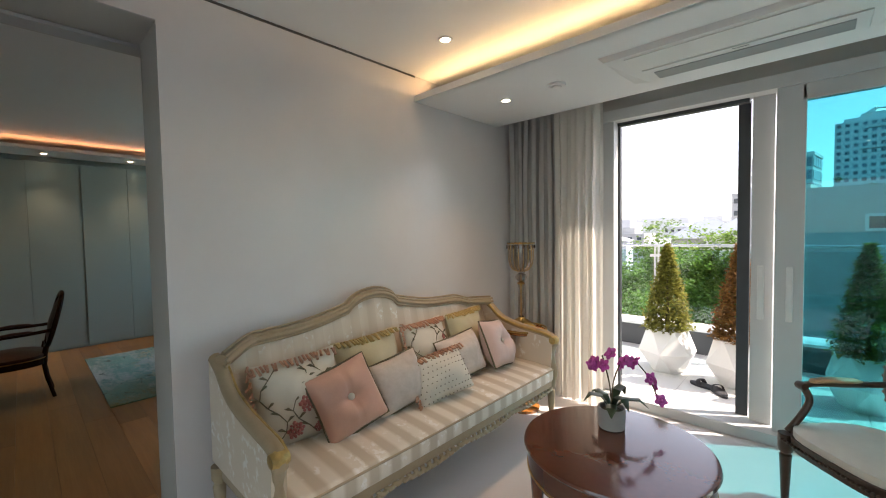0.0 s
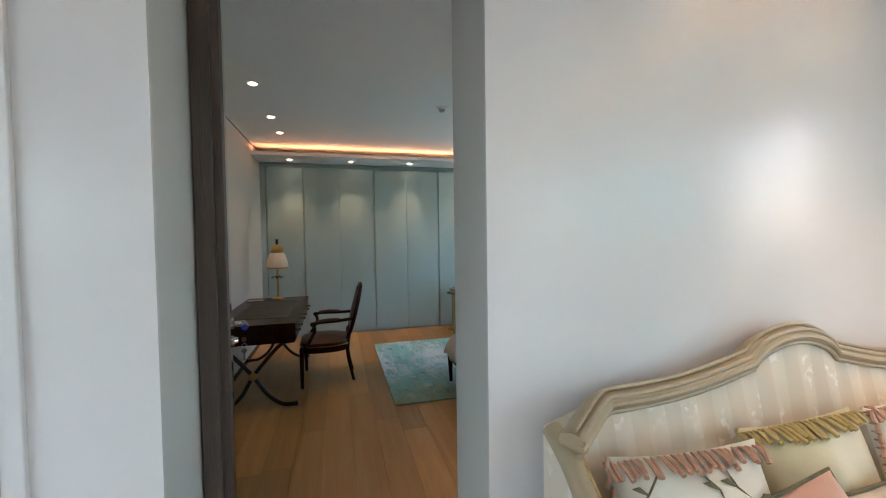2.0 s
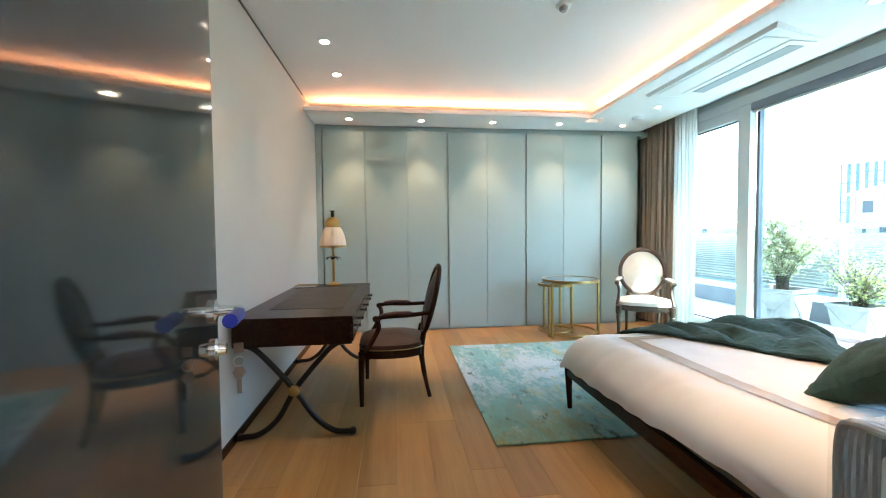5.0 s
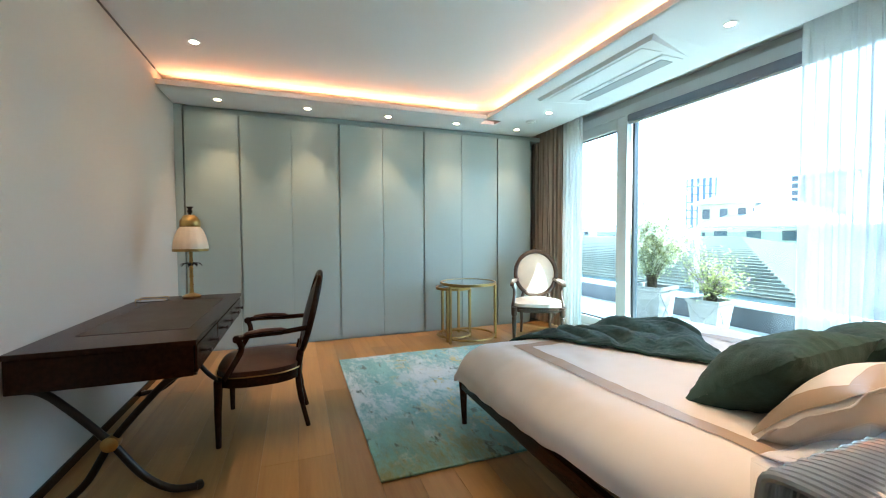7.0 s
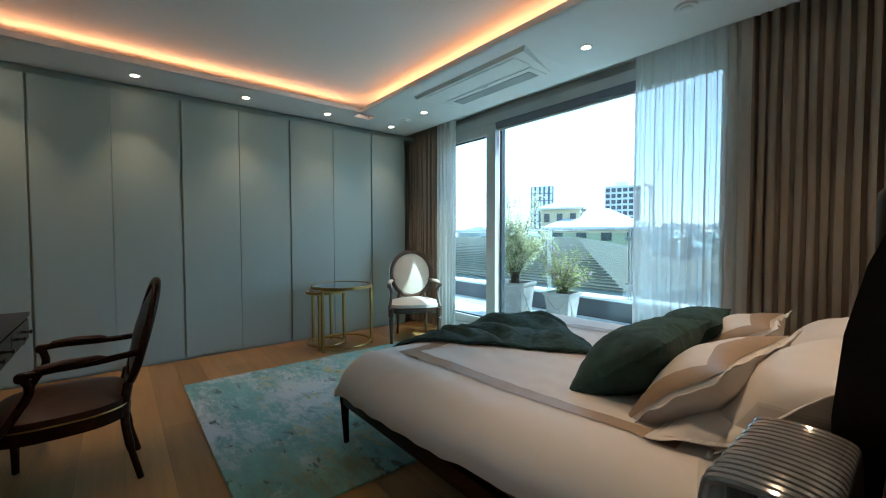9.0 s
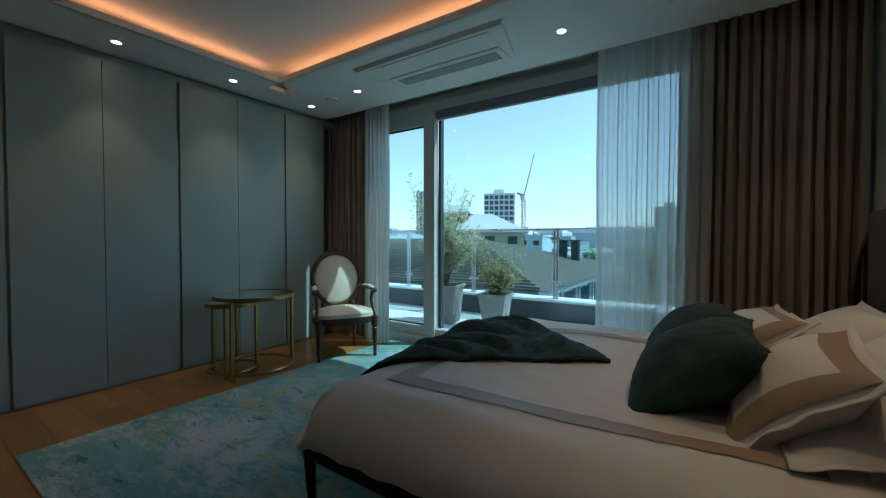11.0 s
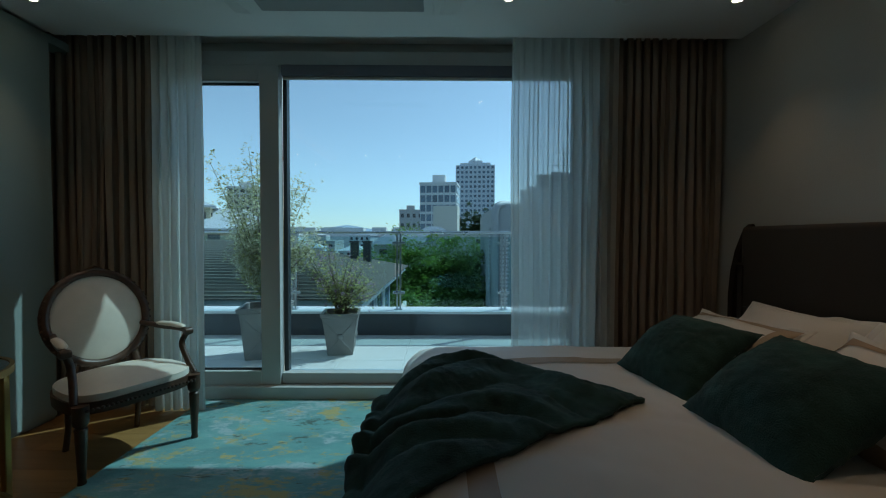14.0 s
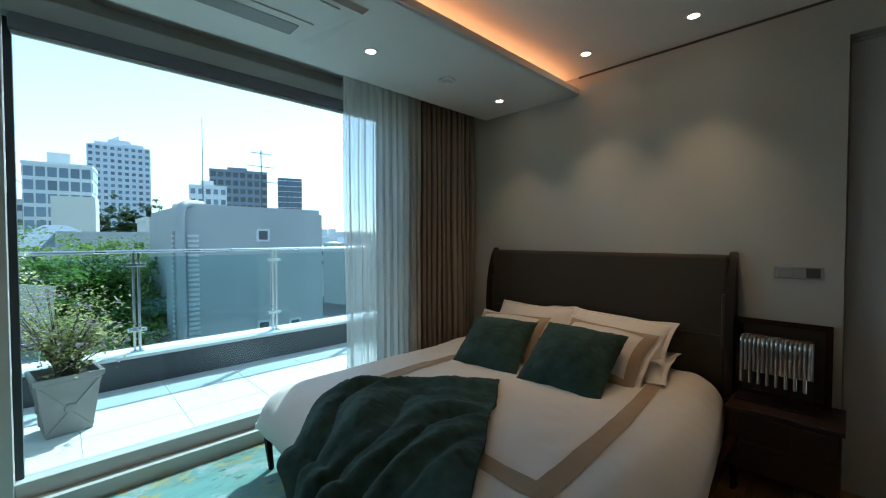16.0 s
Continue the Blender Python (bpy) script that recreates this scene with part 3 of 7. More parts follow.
drape("curtain", -8.50, -7.60, 3.53, 0.015, 2.64, 13, 0.050, M_CURT, "taupe satin pleated curtain hanging to the floor", 3)
drape("sheer_curtain", -7.63, -7.29, 3.44, 0.015, 2.64, 6, 0.028, M_SHEERDENSE, "translucent grey-white sheer curtain", 5)
drape("sheer_curtain", -5.16, -4.42, 3.44, 0.015, 2.64, 11, 0.026, M_SHEER, "translucent grey-white sheer curtain", 8)
drape("curtain", -4.60, -3.66, 3.53, 0.015, 2.64, 15, 0.050, M_CURT, "taupe satin pleated curtain hanging to the floor", 11)
drape("curtain", -3.09, -2.55, 3.48, 0.015, 2.62, 7, 0.050, M_GREYCURT, "grey linen curtain gathered in the corner", 15)
drape("sheer_curtain", -2.60, -2.17, 3.42, 0.015, 2.62, 6, 0.035, M_WHITESHEER, "cream voile curtain glowing in the sun", 19)


# ---- desk, its lamp and chair ----
def desk():
    d = thing("writing_desk", pose(0, 0, 0), "dark wooden writing desk with a leather inset and crossed iron legs", "desk")
    x0, x1, y0, y1 = -7.19, -5.575, -0.842, -0.155
    part("top", box(x0, x1, y0, y1, 0.715, 0.74, 0.003, 2), M_WENGE, d)
    part("apron", box(x0 + 0.006, x1 - 0.006, y0 + 0.006, y1 - 0.012, 0.572, 0.714, 0.003, 1), M_WENGE, d)
    part("leather_inset", box(x0 + 0.28, x1 - 0.28, y0 + 0.13, y1 - 0.09, 0.7395, 0.742, 0.001, 1), M_DARKLEATHER, d, "dark leather writing inset")
    for k in range(3):
        a = x0 + 0.03 + k * 0.522
        dr = part("drawer", box(a, a + 0.510, y1 - 0.012, y1 - 0.002, 0.582, 0.705, 0.002, 1), M_WENGE, d)
        part("pull", lathe([(0.010, 0), (0.006, 0.006), (0.006, 0.014), (0.013, 0.022), (0.011, 0.030), (0.001, 0.032)], 14), M_IRON, dr, "black knob", True, pose(a + 0.12, y1 - 0.002, 0.64, -90, 0, 0))
        part("pull", lathe([(0.010, 0), (0.006, 0.006), (0.006, 0.014), (0.013, 0.022), (0.011, 0.030), (0.001, 0.032)], 14), M_IRON, dr, "black knob", True, pose(a + 0.335, y1 - 0.002, 0.64, -90, 0, 0))
    for x in (-5.655, -7.10):
        ya, yb, ym = -0.81, -0.195, -0.51
        part("leg", tube(curve([(x, ya - 0.02, 0.018), (x, ya + 0.09, 0.032), (x, ya + 0.20, 0.12), (x, ym, 0.29), (x, ym + 0.14, 0.46), (x, ym + 0.24, 0.555), (x, ym + 0.34, 0.572)], 8), 0.017, 10), M_IRON, d, "black forged iron leg", True)
        part("leg", tube(curve([(x + 0.01, yb + 0.02, 0.018), (x + 0.01, yb - 0.09, 0.032), (x + 0.01, yb - 0.20, 0.12), (x + 0.01, ym, 0.29), (x + 0.01, ym - 0.14, 0.46), (x + 0.01, ym - 0.24, 0.555), (x + 0.01, ym - 0.34, 0.572)], 8), 0.017, 10), M_IRON, d, "black forged iron leg", True)
        part("boss", lathe([(0.03, -0.03), (0.034, -0.02), (0.034, 0.03), (0.02, 0.036), (0.002, 0.038)], 18), M_BRASS, d, "dull brass boss", True, pose(x, ym, 0.29, 0, 90, 0))
        for yy in (ya - 0.02, yb + 0.02):
            part("foot", lathe([(0.001, 0), (0.02, 0.003), (0.024, 0.018), (0.018, 0.034), (0.001, 0.038)], 14), M_IRON, d, "", True, pose(x, yy, 0))


desk()


def table_lamp():
    l = thing("table_lamp", pose(-7.11, -0.495, 0.741), "brass palm-stem table lamp with a pleated cream shade", "lamp")
    part("base", lathe([(0.062, 0), (0.064, 0.008), (0.05, 0.016), (0.03, 0.022), (0.016, 0.03)], 24), M_BRASS, l, "", True)
    prof = []
    for k in range(6):
        z = 0.028 + k * 0.062
        prof += [(0.013, z), (0.0165, z + 0.003), (0.0165, z + 0.008), (0.0125, z + 0.012), (0.012, z + 0.058)]
    part("stem", lathe(prof, 16), M_BRASS, l, "ringed brass stem", True)
    for k in range(9):
        a = 2 * math.pi * k / 9
        c, s_ = math.cos(a), math.sin(a)
        part("palm_leaf", tube([(0.012 * c, 0.012 * s_, 0.245), (0.035 * c, 0.035 * s_, 0.268), (0.062 * c, 0.062 * s_, 0.262), (0.082 * c, 0.082 * s_, 0.240)], [0.004, 0.011, 0.010, 0.002], 8, flat=0.25), M_IRON, l, "dark bronze palm leaf", True)
    bm = bmesh.new()
    seg = 64
    rings = []
    for r, z in ((0.118, 0.372), (0.122, 0.382), (0.115, 0.43), (0.105, 0.475), (0.088, 0.52), (0.066, 0.552)):
        rings.append([bm.verts.new((r * (1 + 0.025 * abs(math.sin(8 * 2 * math.pi * k / seg))) * math.cos(2 * math.pi * k / seg), r * (1 + 0.025 * abs(math.sin(8 * 2 * math.pi * k / seg))) * math.sin(2 * math.pi * k / seg), z)) for k in range(seg)])
    for a, b in zip(rings, rings[1:]):
        for k in range(seg):
            bm.faces.new((a[k], a[(k + 1) % seg], b[(k + 1) % seg], b[k]))
    sh = part("shade", bm, material("cream_pleated_silk", (0.72, 0.58, 0.44), 0.7, vary=0.06), l, "pleated cream silk shade", True)
    part("fringe", lathe([(0.119, 0.358), (0.123, 0.36), (0.124, 0.378), (0.119, 0.38)], 48), M_BRASS, sh, "bronze braid edge", True)
    part("collar", lathe([(0.068, 0.55), (0.072, 0.556), (0.07, 0.60), (0.060, 0.612), (0.05, 0.63), (0.03, 0.645)], 32), M_BRASS, l, "pierced brass collar", True)
    part("finial", lathe([(0.008, 0.64), (0.014, 0.66), (0.02, 0.675), (0.012, 0.69), (0.028, 0.708), (0.024, 0.709), (0.006, 0.700)], 8), M_IRON, l, "dark crown finial", False)
    tr = thing("desk_tray", pose(-6.98, -0.72, 0.741), "low thin brass desk tray", "tray")
    part("rim", tube([(-0.05, -0.09, 0.02), (0.05, -0.09, 0.02), (0.05, 0.09, 0.02), (-0.05, 0.09, 0.02)], 0.0025, 6, closed=True), M_BRASS, tr, "", True)
    part("plate", box(-0.05, 0.05, -0.09, 0.09, 0.0, 0.003), M_TABLEGLASS, tr)
    for a in (-0.05, 0.05):
        for b in (-0.09, 0.09):
            part("post", tube([(a, b, 0.0), (a, b, 0.02)], 0.0025, 6), M_BRASS, tr)


table_lamp()


def oval(a, b, n=40):
    return [(a * math.cos(2 * math.pi * k / n), b * math.sin(2 * math.pi * k / n)) for k in range(n)]


def dome(outline, top, edge, rings=6):
    """A stuffed pad over an outline in the xy plane: flat below, domed above."""
    bm = bmesh.new()
    last = [bm.verts.new((x, y, 0)) for x, y in outline]
    bm.faces.new(last[::-1])
    n = len(outline)
    for k in range(0, rings + 1):
        f = 1 - (k / (rings + 1)) ** 1.6
        z = edge + (top - edge) * (1 - f * f) if k else edge
        row = [bm.verts.new((x * (f if k else 1.0), y * (f if k else 1.0), z)) for x, y in outline]
        for i in range(n):
            bm.faces.new((last[i], last[(i + 1) % n], row[(i + 1) % n], row[i]))
        last = row
    bm.faces.new(last)
    return bm


def armchair(m, label, wood, seat_mat, back_mat, arm_mat, carved, group=""):
    """An oval-backed open armchair that faces -y."""
    c = thing("armchair", m, label, "armchair", group)
    out = []
    for k in range(48):
        a = 2 * math.pi * k / 48
        ca, sa = math.cos(a), math.sin(a)
        x = 0.295 * math.copysign(abs(ca) ** 0.55, ca) * (1.0 - 0.13 * max(0, sa))
        y = 0.255 * math.copysign(abs(sa) ** 0.6, sa)
        out.append((x, y - 0.01))
    bm = bmesh.new()
    lo, hi = [bm.verts.new((x, y, 0.345)) for x, y in out], [bm.verts.new((x * 1.01, y * 1.01, 0.405)) for x, y in out]
    for k in range(48):
        bm.faces.new((lo[k], lo[(k + 1) % 48], hi[(k + 1) % 48], hi[k]))
    bm.faces.new(lo[::-1])
    bm.faces.new(hi)
    part("seat_frame", bm, wood, c, "", True)
    part("seat", dome([(x * 0.975, y * 0.975) for x, y in out], 0.085, 0.035), seat_mat, c, "upholstered seat", True, pose(0, 0, 0.404))
    if carved:
        for k in range(26):
            x = -0.25 + 0.5 * k / 25
            part("bead", lathe([(0.001, -0.008), (0.008, -0.004), (0.008, 0.004), (0.001, 0.008)], 8), wood, c, "", True, pose(x, -0.262 - 0.004 * (1 - (x / 0.25) ** 2), 0.375, 90, 0, 0))
    else:
        part("nail_trim", tube([(x * 1.012, y * 1.012, 0.408) for x, y in out], 0.004, 6, closed=True), M_BRASS, c, "row of brass nails", True)
    for sx in (-1, 1):
        if carved:
            prof = [(0.014, 0.0), (0.02, 0.02), (0.016, 0.035), (0.017, 0.05), (0.026, 0.27), (0.028, 0.285), (0.020, 0.295), (0.032, 0.31), (0.034, 0.33), (0.034, 0.40)]
            part("leg", lathe(prof, 14), wood, c, "turned fluted leg", True, pose(0.265 * sx, -0.225, 0))
        else:
            part("leg", tube([(0.285 * sx, -0.235, 0.0), (0.283 * sx, -0.235, 0.2), (0.28 * sx, -0.23, 0.40)], [0.015, 0.02, 0.026], 10), wood, c, "tapered leg", True)
        part("leg", tube(curve([(0.175 * sx, 0.275, 0.0), (0.17 * sx, 0.235, 0.18), (0.175 * sx, 0.215, 0.36), (0.15 * sx, 0.235, 0.50)], 6), [0.015] * 6 + [0.019] * 6 + [0.021] * 7, 10), wood, c, "", True)
        aw = curve([(0.215 * sx, 0.285, 0.665), (0.25 * sx, 0.12, 0.655), (0.275 * sx, -0.03, 0.655), (0.285 * sx, -0.115, 0.648)], 8)
        ar = part("arm", tube(aw, [0.016] * len(aw), 10), wood, c, "", True)
        part("arm_scroll", lathe([(0.001, -0.024), (0.02, -0.022), (0.024, 0.0), (0.02, 0.022), (0.001, 0.024)], 14), wood, ar, "", True, pose(0.287 * sx, -0.125, 0.642, 0, 90, 0))
        part("arm_pad", tube([(0.243 * sx, 0.15, 0.672), (0.25 * sx, 0.12, 0.674), (0.268 * sx, 0.01, 0.676), (0.279 * sx, -0.075, 0.668), (0.281 * sx, -0.09, 0.662)], [0.008, 0.022, 0.025, 0.022, 0.008], 12, flat=0.6), arm_mat, ar, "padded armrest", True)
        part("arm_post", tube(curve([(0.285 * sx, -0.12, 0.64), (0.262 * sx, -0.105, 0.57), (0.268 * sx, -0.15, 0.48), (0.282 * sx, -0.20, 0.40)], 6), [0.017] * 19, 10), wood, c, "", True)
    bk = pose(0, 0.305, 0.735, 76, 0, 0)
    ring = [bk @ Vector((x, y, 0)) for x, y in oval(0.245, 0.275, 44)]
    back = part("backrest", dome(oval(0.228, 0.258), 0.05, 0.012), back_mat, c, "oval upholstered back", True, bk @ pose(0, 0, -0.012))
    part("back_shell", dome(oval(0.228, 0.258), 0.02, 0.008), back_mat, c, "", True, bk @ pose(0, 0, -0.012, 180, 0, 0))
    part("back_frame", tube(ring, 0.024 if carved else 0.02, 10, closed=True), wood, c, "carved oval frame" if carved else "oval wooden frame", True)
    if carved:
        for k in range(44):
            x, y = 0.262 * math.cos(2 * math.pi * k / 44), 0.292 * math.sin(2 * math.pi * k / 44)
            part("bead", lathe([(0.001, -0.007), (0.009, -0.003), (0.009, 0.003), (0.001, 0.007)], 8), wood, c, "", True, bk @ pose(x, y, 0.012))
        part("crest", tube([bk @ Vector((-0.05, 0.285, 0.012)), bk @ Vector((0, 0.302, 0.016)), bk @ Vector((0.05, 0.285, 0.012))], [0.006, 0.017, 0.006], 8), wood, c, "carved crest", True)
    return c


M_BROCADE = material("ivory_brocade", (0.74, 0.68, 0.58), 0.45, vary=0.1, scale=16, fine=200, bump=0.15, color2=(0.62, 0.56, 0.47), sheen=0.2)
M_WALNUT = material("carved_walnut", (0.075, 0.038, 0.022), 0.4, vary=0.3, scale=20, fine=90, bump=0.2)
armchair(pose(-6.31, 0.075, 0) @ Matrix.Scale(0.965, 4), "dark wooden armchair with a brown leather seat and oval back", M_WENGE, M_LEATHER, M_DARKLEATHER, M_LEATHER, False)
armchair(pose(-7.46, 2.93, 0, 0, 0, 60), "carved walnut armchair with ivory brocade upholstery, partly sunlit", M_WALNUT, M_BROCADE, M_BROCADE, M_BROCADE, True)
armchair(pose(-0.66, 2.86, 0, 0, 0, -46), "dark carved armchair with a cream brocade seat and leather armrests", M_WALNUT, M_BROCADE, M_BROCADE, material("tan_leather", (0.42, 0.24, 0.12), 0.4), True)


def hoop(profile, seg=48):
    """A ring whose closed section (radius, height) is turned round z, open in the middle."""
    bm = bmesh.new()
    rings = [[bm.verts.new((r * math.cos(2 * math.pi * k / seg), r * math.sin(2 * math.pi * k / seg), z)) for k in range(seg)] for r, z in profile]
    for a, b in zip(rings, rings[1:] + rings[:1]):
        for k in range(seg):
            bm.faces.new((a[k], a[(k + 1) % seg], b[(k + 1) % seg], b[k]))
    return bm


def side_table(cx, cy, r, h, legs, label, turn):
    t = thing("nesting_table", pose(cx, cy, 0, 0, 0, turn), label, "side table", "brass nesting tables")
    part("top_rim", hoop([(r - 0.014, h - 0.03), (r, h - 0.03), (r, h), (r - 0.014, h)]), M_BRASS, t, "brass rim", True)
    part("glass_top", lathe([(r - 0.0135, h - 0.012), (r - 0.0135, h - 0.004)], 48), M_TABLEGLASS, t, "glass top")
    ring = [(r * 0.93 * math.cos(2 * math.pi * k / 40), r * 0.93 * math.sin(2 * math.pi * k / 40), 0.05) for k in range(40)]
    part("base_ring", tube(ring, 0.013, 8, closed=True), M_BRASS, t, "", True)
    for a in legs:
        x, y = (r - 0.006) * math.cos(radians(a)), (r - 0.006) * math.sin(radians(a))
        part("leg", box(x - 0.014, x + 0.014, y - 0.014, y + 0.014, 0, h - 0.03, 0.003, 1), M_BRASS, t)
    return t


side_table(-7.73, 2.165, 0.325, 0.675, (-62, 72, 178), "round brass and glass nesting table, the taller of two", 0)
side_table(-7.815, 2.015, 0.205, 0.615, (-42, 80, 200), "small round brass nesting table tucked under the taller", 0)

# rug
def rug_material():
    m = bpy.data.materials.new("distressed_rug")
    m.use_nodes = True
    t = m.node_tree
    b = t.nodes["Principled BSDF"]
    co = t.nodes.new("ShaderNodeTexCoord")
    def noise_node(scale, detail, stretch, dist=0.0):
        mp = t.nodes.new("ShaderNodeMapping")
        mp.inputs["Scale"].default_value = stretch
        t.links.new(co.outputs["Object"], mp.inputs[0])
        n = t.nodes.new("ShaderNodeTexNoise")
        n.inputs["Scale"].default_value, n.inputs["Detail"].default_value, n.inputs["Roughness"].default_value, n.inputs["Distortion"].default_value = scale, detail, 0.72, dist
        t.links.new(mp.outputs[0], n.inputs["Vector"])
        return n
    def ramp(src, stops):
        r = t.nodes.new("ShaderNodeValToRGB")
        e = r.color_ramp.elements
        while len(e) < len(stops):
            e.new(0.5)
        for el, (p, c) in zip(e, stops):
            el.position, el.color = p, rgb(c)
        t.links.new(src.outputs["Fac"], r.inputs[0])
        return r
    def blend(f, a, c):
        mx = t.nodes.new("ShaderNodeMix")
        mx.data_type = "RGBA"
        t.links.new(f, mx.inputs["Factor"])
        t.links.new(a, mx.inputs["A"])
        if isinstance(c, tuple):
            mx.inputs["B"].default_value = rgb(c)
        else:
            t.links.new(c, mx.inputs["B"])
        return mx.outputs["Result"]
    def ragged(scale, stretch, lo, hi, dist=0.4):
        """A patchy mask: broad islands, broken up by a weave-sized grain."""
        big, grain = noise_node(scale, 6, stretch, dist), noise_node(34, 5, (0.45, 1.5, 1))
        ma = t.nodes.new("ShaderNodeMath")
        ma.operation = "MULTIPLY_ADD"
        ma.inputs[1].default_value = 0.42
        t.links.new(grain.outputs["Fac"], ma.inputs[0])
        t.links.new(big.outputs["Fac"], ma.inputs[2])
        mr = t.nodes.new("ShaderNodeMapRange")
        mr.inputs[1].default_value, mr.inputs[2].default_value = lo, hi
        t.links.new(ma.outputs[0], mr.inputs[0])
        return mr
    def along(axis, lo, hi):
        sep = t.nodes.new("ShaderNodeSeparateXYZ")
        t.links.new(co.outputs["Object"], sep.inputs[0])
        mr = t.nodes.new("ShaderNodeMapRange")
        mr.inputs[1].default_value, mr.inputs[2].default_value = lo, hi
        t.links.new(sep.outputs[axis], mr.inputs[0])
        return mr
    def both(a, c):
        mu = t.nodes.new("ShaderNodeMath")
        mu.operation = "MULTIPLY"
        t.links.new(a.outputs[0], mu.inputs[0])
        t.links.new(c.outputs[0], mu.inputs[1])
        return mu.outputs[0]
    base = ramp(noise_node(2.2, 12, (0.7, 1.6, 1)), [(0.3, (0.062, 0.20, 0.20)), (0.5, (0.10, 0.30, 0.29)), (0.7, (0.165, 0.41, 0.375))])
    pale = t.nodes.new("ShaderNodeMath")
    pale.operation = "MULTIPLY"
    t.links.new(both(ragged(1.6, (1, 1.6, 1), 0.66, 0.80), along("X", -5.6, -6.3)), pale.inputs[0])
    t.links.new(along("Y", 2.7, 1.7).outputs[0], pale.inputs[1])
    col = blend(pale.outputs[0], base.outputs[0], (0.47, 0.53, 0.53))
    col = blend(ragged(3.1, (1, 1.4, 1), 0.75, 0.84).outputs[0], col, (0.30, 0.42, 0.43))
    col = blend(both(ragged(4.2, (1, 1.3, 1), 0.75, 0.84, 0.6), along("Y", 0.9, 1.3)), col, (0.40, 0.33, 0.11))
    col = blend(both(ragged(1.4, (1, 1.8, 1), 0.62, 0.80), along("X", -6.1, -5.5)), col, (0.16, 0.19, 0.07))
    col = blend(ragged(3.6, (1, 2, 1), 0.81, 0.86).outputs[0], col, (0.035, 0.085, 0.065))
    t.links.new(col, b.inputs["Base Color"])
    b.inputs["Roughness"].default_value = 0.85
    b.inputs["Sheen Weight"].default_value = 0.3
    fine = noise_node(240, 3, (1, 1, 1))
    bp = t.nodes.new("ShaderNodeBump")
    bp.inputs["Strength"].default_value, bp.inputs["Distance"].default_value = 0.5, 0.003
    t.links.new(fine.outputs["Fac"], bp.inputs["Height"])
    t.links.new(bp.outputs[0], b.inputs["Normal"])
    return m


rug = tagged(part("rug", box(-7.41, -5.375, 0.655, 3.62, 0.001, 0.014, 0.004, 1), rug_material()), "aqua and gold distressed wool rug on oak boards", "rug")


# ---- bed ----
def duvet_z(x, y):
    """Height of the duvet's upper side."""
    cx, cy, hx, hy = -4.86, 2.265, 1.035, 1.075
    u, v = abs(x - cx) / hx, abs(y - cy) / hy
    foot = max(0.0, (cx - x) / hx)
    e = max(foot, v)
    top = 0.548 + 0.010 * noise.noise(Vector((x * 2.3, y * 2.3, 1.0))) + 0.012 * max(0, noise.noise(Vector((x * 1.1 + y * 3.1, y * 1.7, 7.0))))
    top += 0.006 * noise.noise(Vector((x * 5.0 + y * 2.0, y * 9.0, 3.0))) + 0.0038 * noise.noise(Vector((x * 16.0, y * 12.0 + x * 5.0, 8.0)))
    top -= 0.030 * max(0.0, (foot - 0.35) / 0.65) ** 2
    r = min(1.0, max(0.0, (max(foot, v) - 0.78) / 0.22))
    top += r * (0.012 * noise.noise(Vector((x * 9.0, y * 3.0, 5.0))) if v > foot else 0.010 * noise.noise(Vector((x * 3.0, y * 9.0, 6.0))))
    both = math.hypot(max(0, foot - 0.78), max(0, v - 0.78)) / 0.22
    r = max(r, min(1.0, both))
    return top - 0.20 * (1 - math.sqrt(max(0, 1 - r * r)))


def duvet_sheet(x0, x1, y0, y1, nx, ny, lift=0.0, inside=None):
    bm = bmesh.new()
    g = {}
    for i in range(nx + 1):
        for j in range(ny + 1):
            x, y = x0 + (x1 - x0) * i / nx, y0 + (y1 - y0) * j / ny
            s = min(1.0, max(0.0, (x + 5.3) / 1.5))
            pull = 1 - 0.15 * s ** 1.5 if y < 2.265 else 1.0      # tucked in towards the head
            z = duvet_z(x, y) + lift
            dx, dy = max(0.0, -5.715 - x), max(0.0, abs(y - 2.265) - 0.895)      # rounded foot corners
            if dx and dy:
                k = max(dx, dy) / math.hypot(dx, dy)
                x, y = -5.715 - dx * k, 2.265 + math.copysign(0.895 + dy * k, y - 2.265)
            g[i, j] = bm.verts.new((x, 2.265 + (y - 2.265) * pull, z))
    for i in range(nx):
        for j in range(ny):
            bm.faces.new((g[i, j], g[i + 1, j], g[i + 1, j + 1], g[i, j + 1]))
    return bm


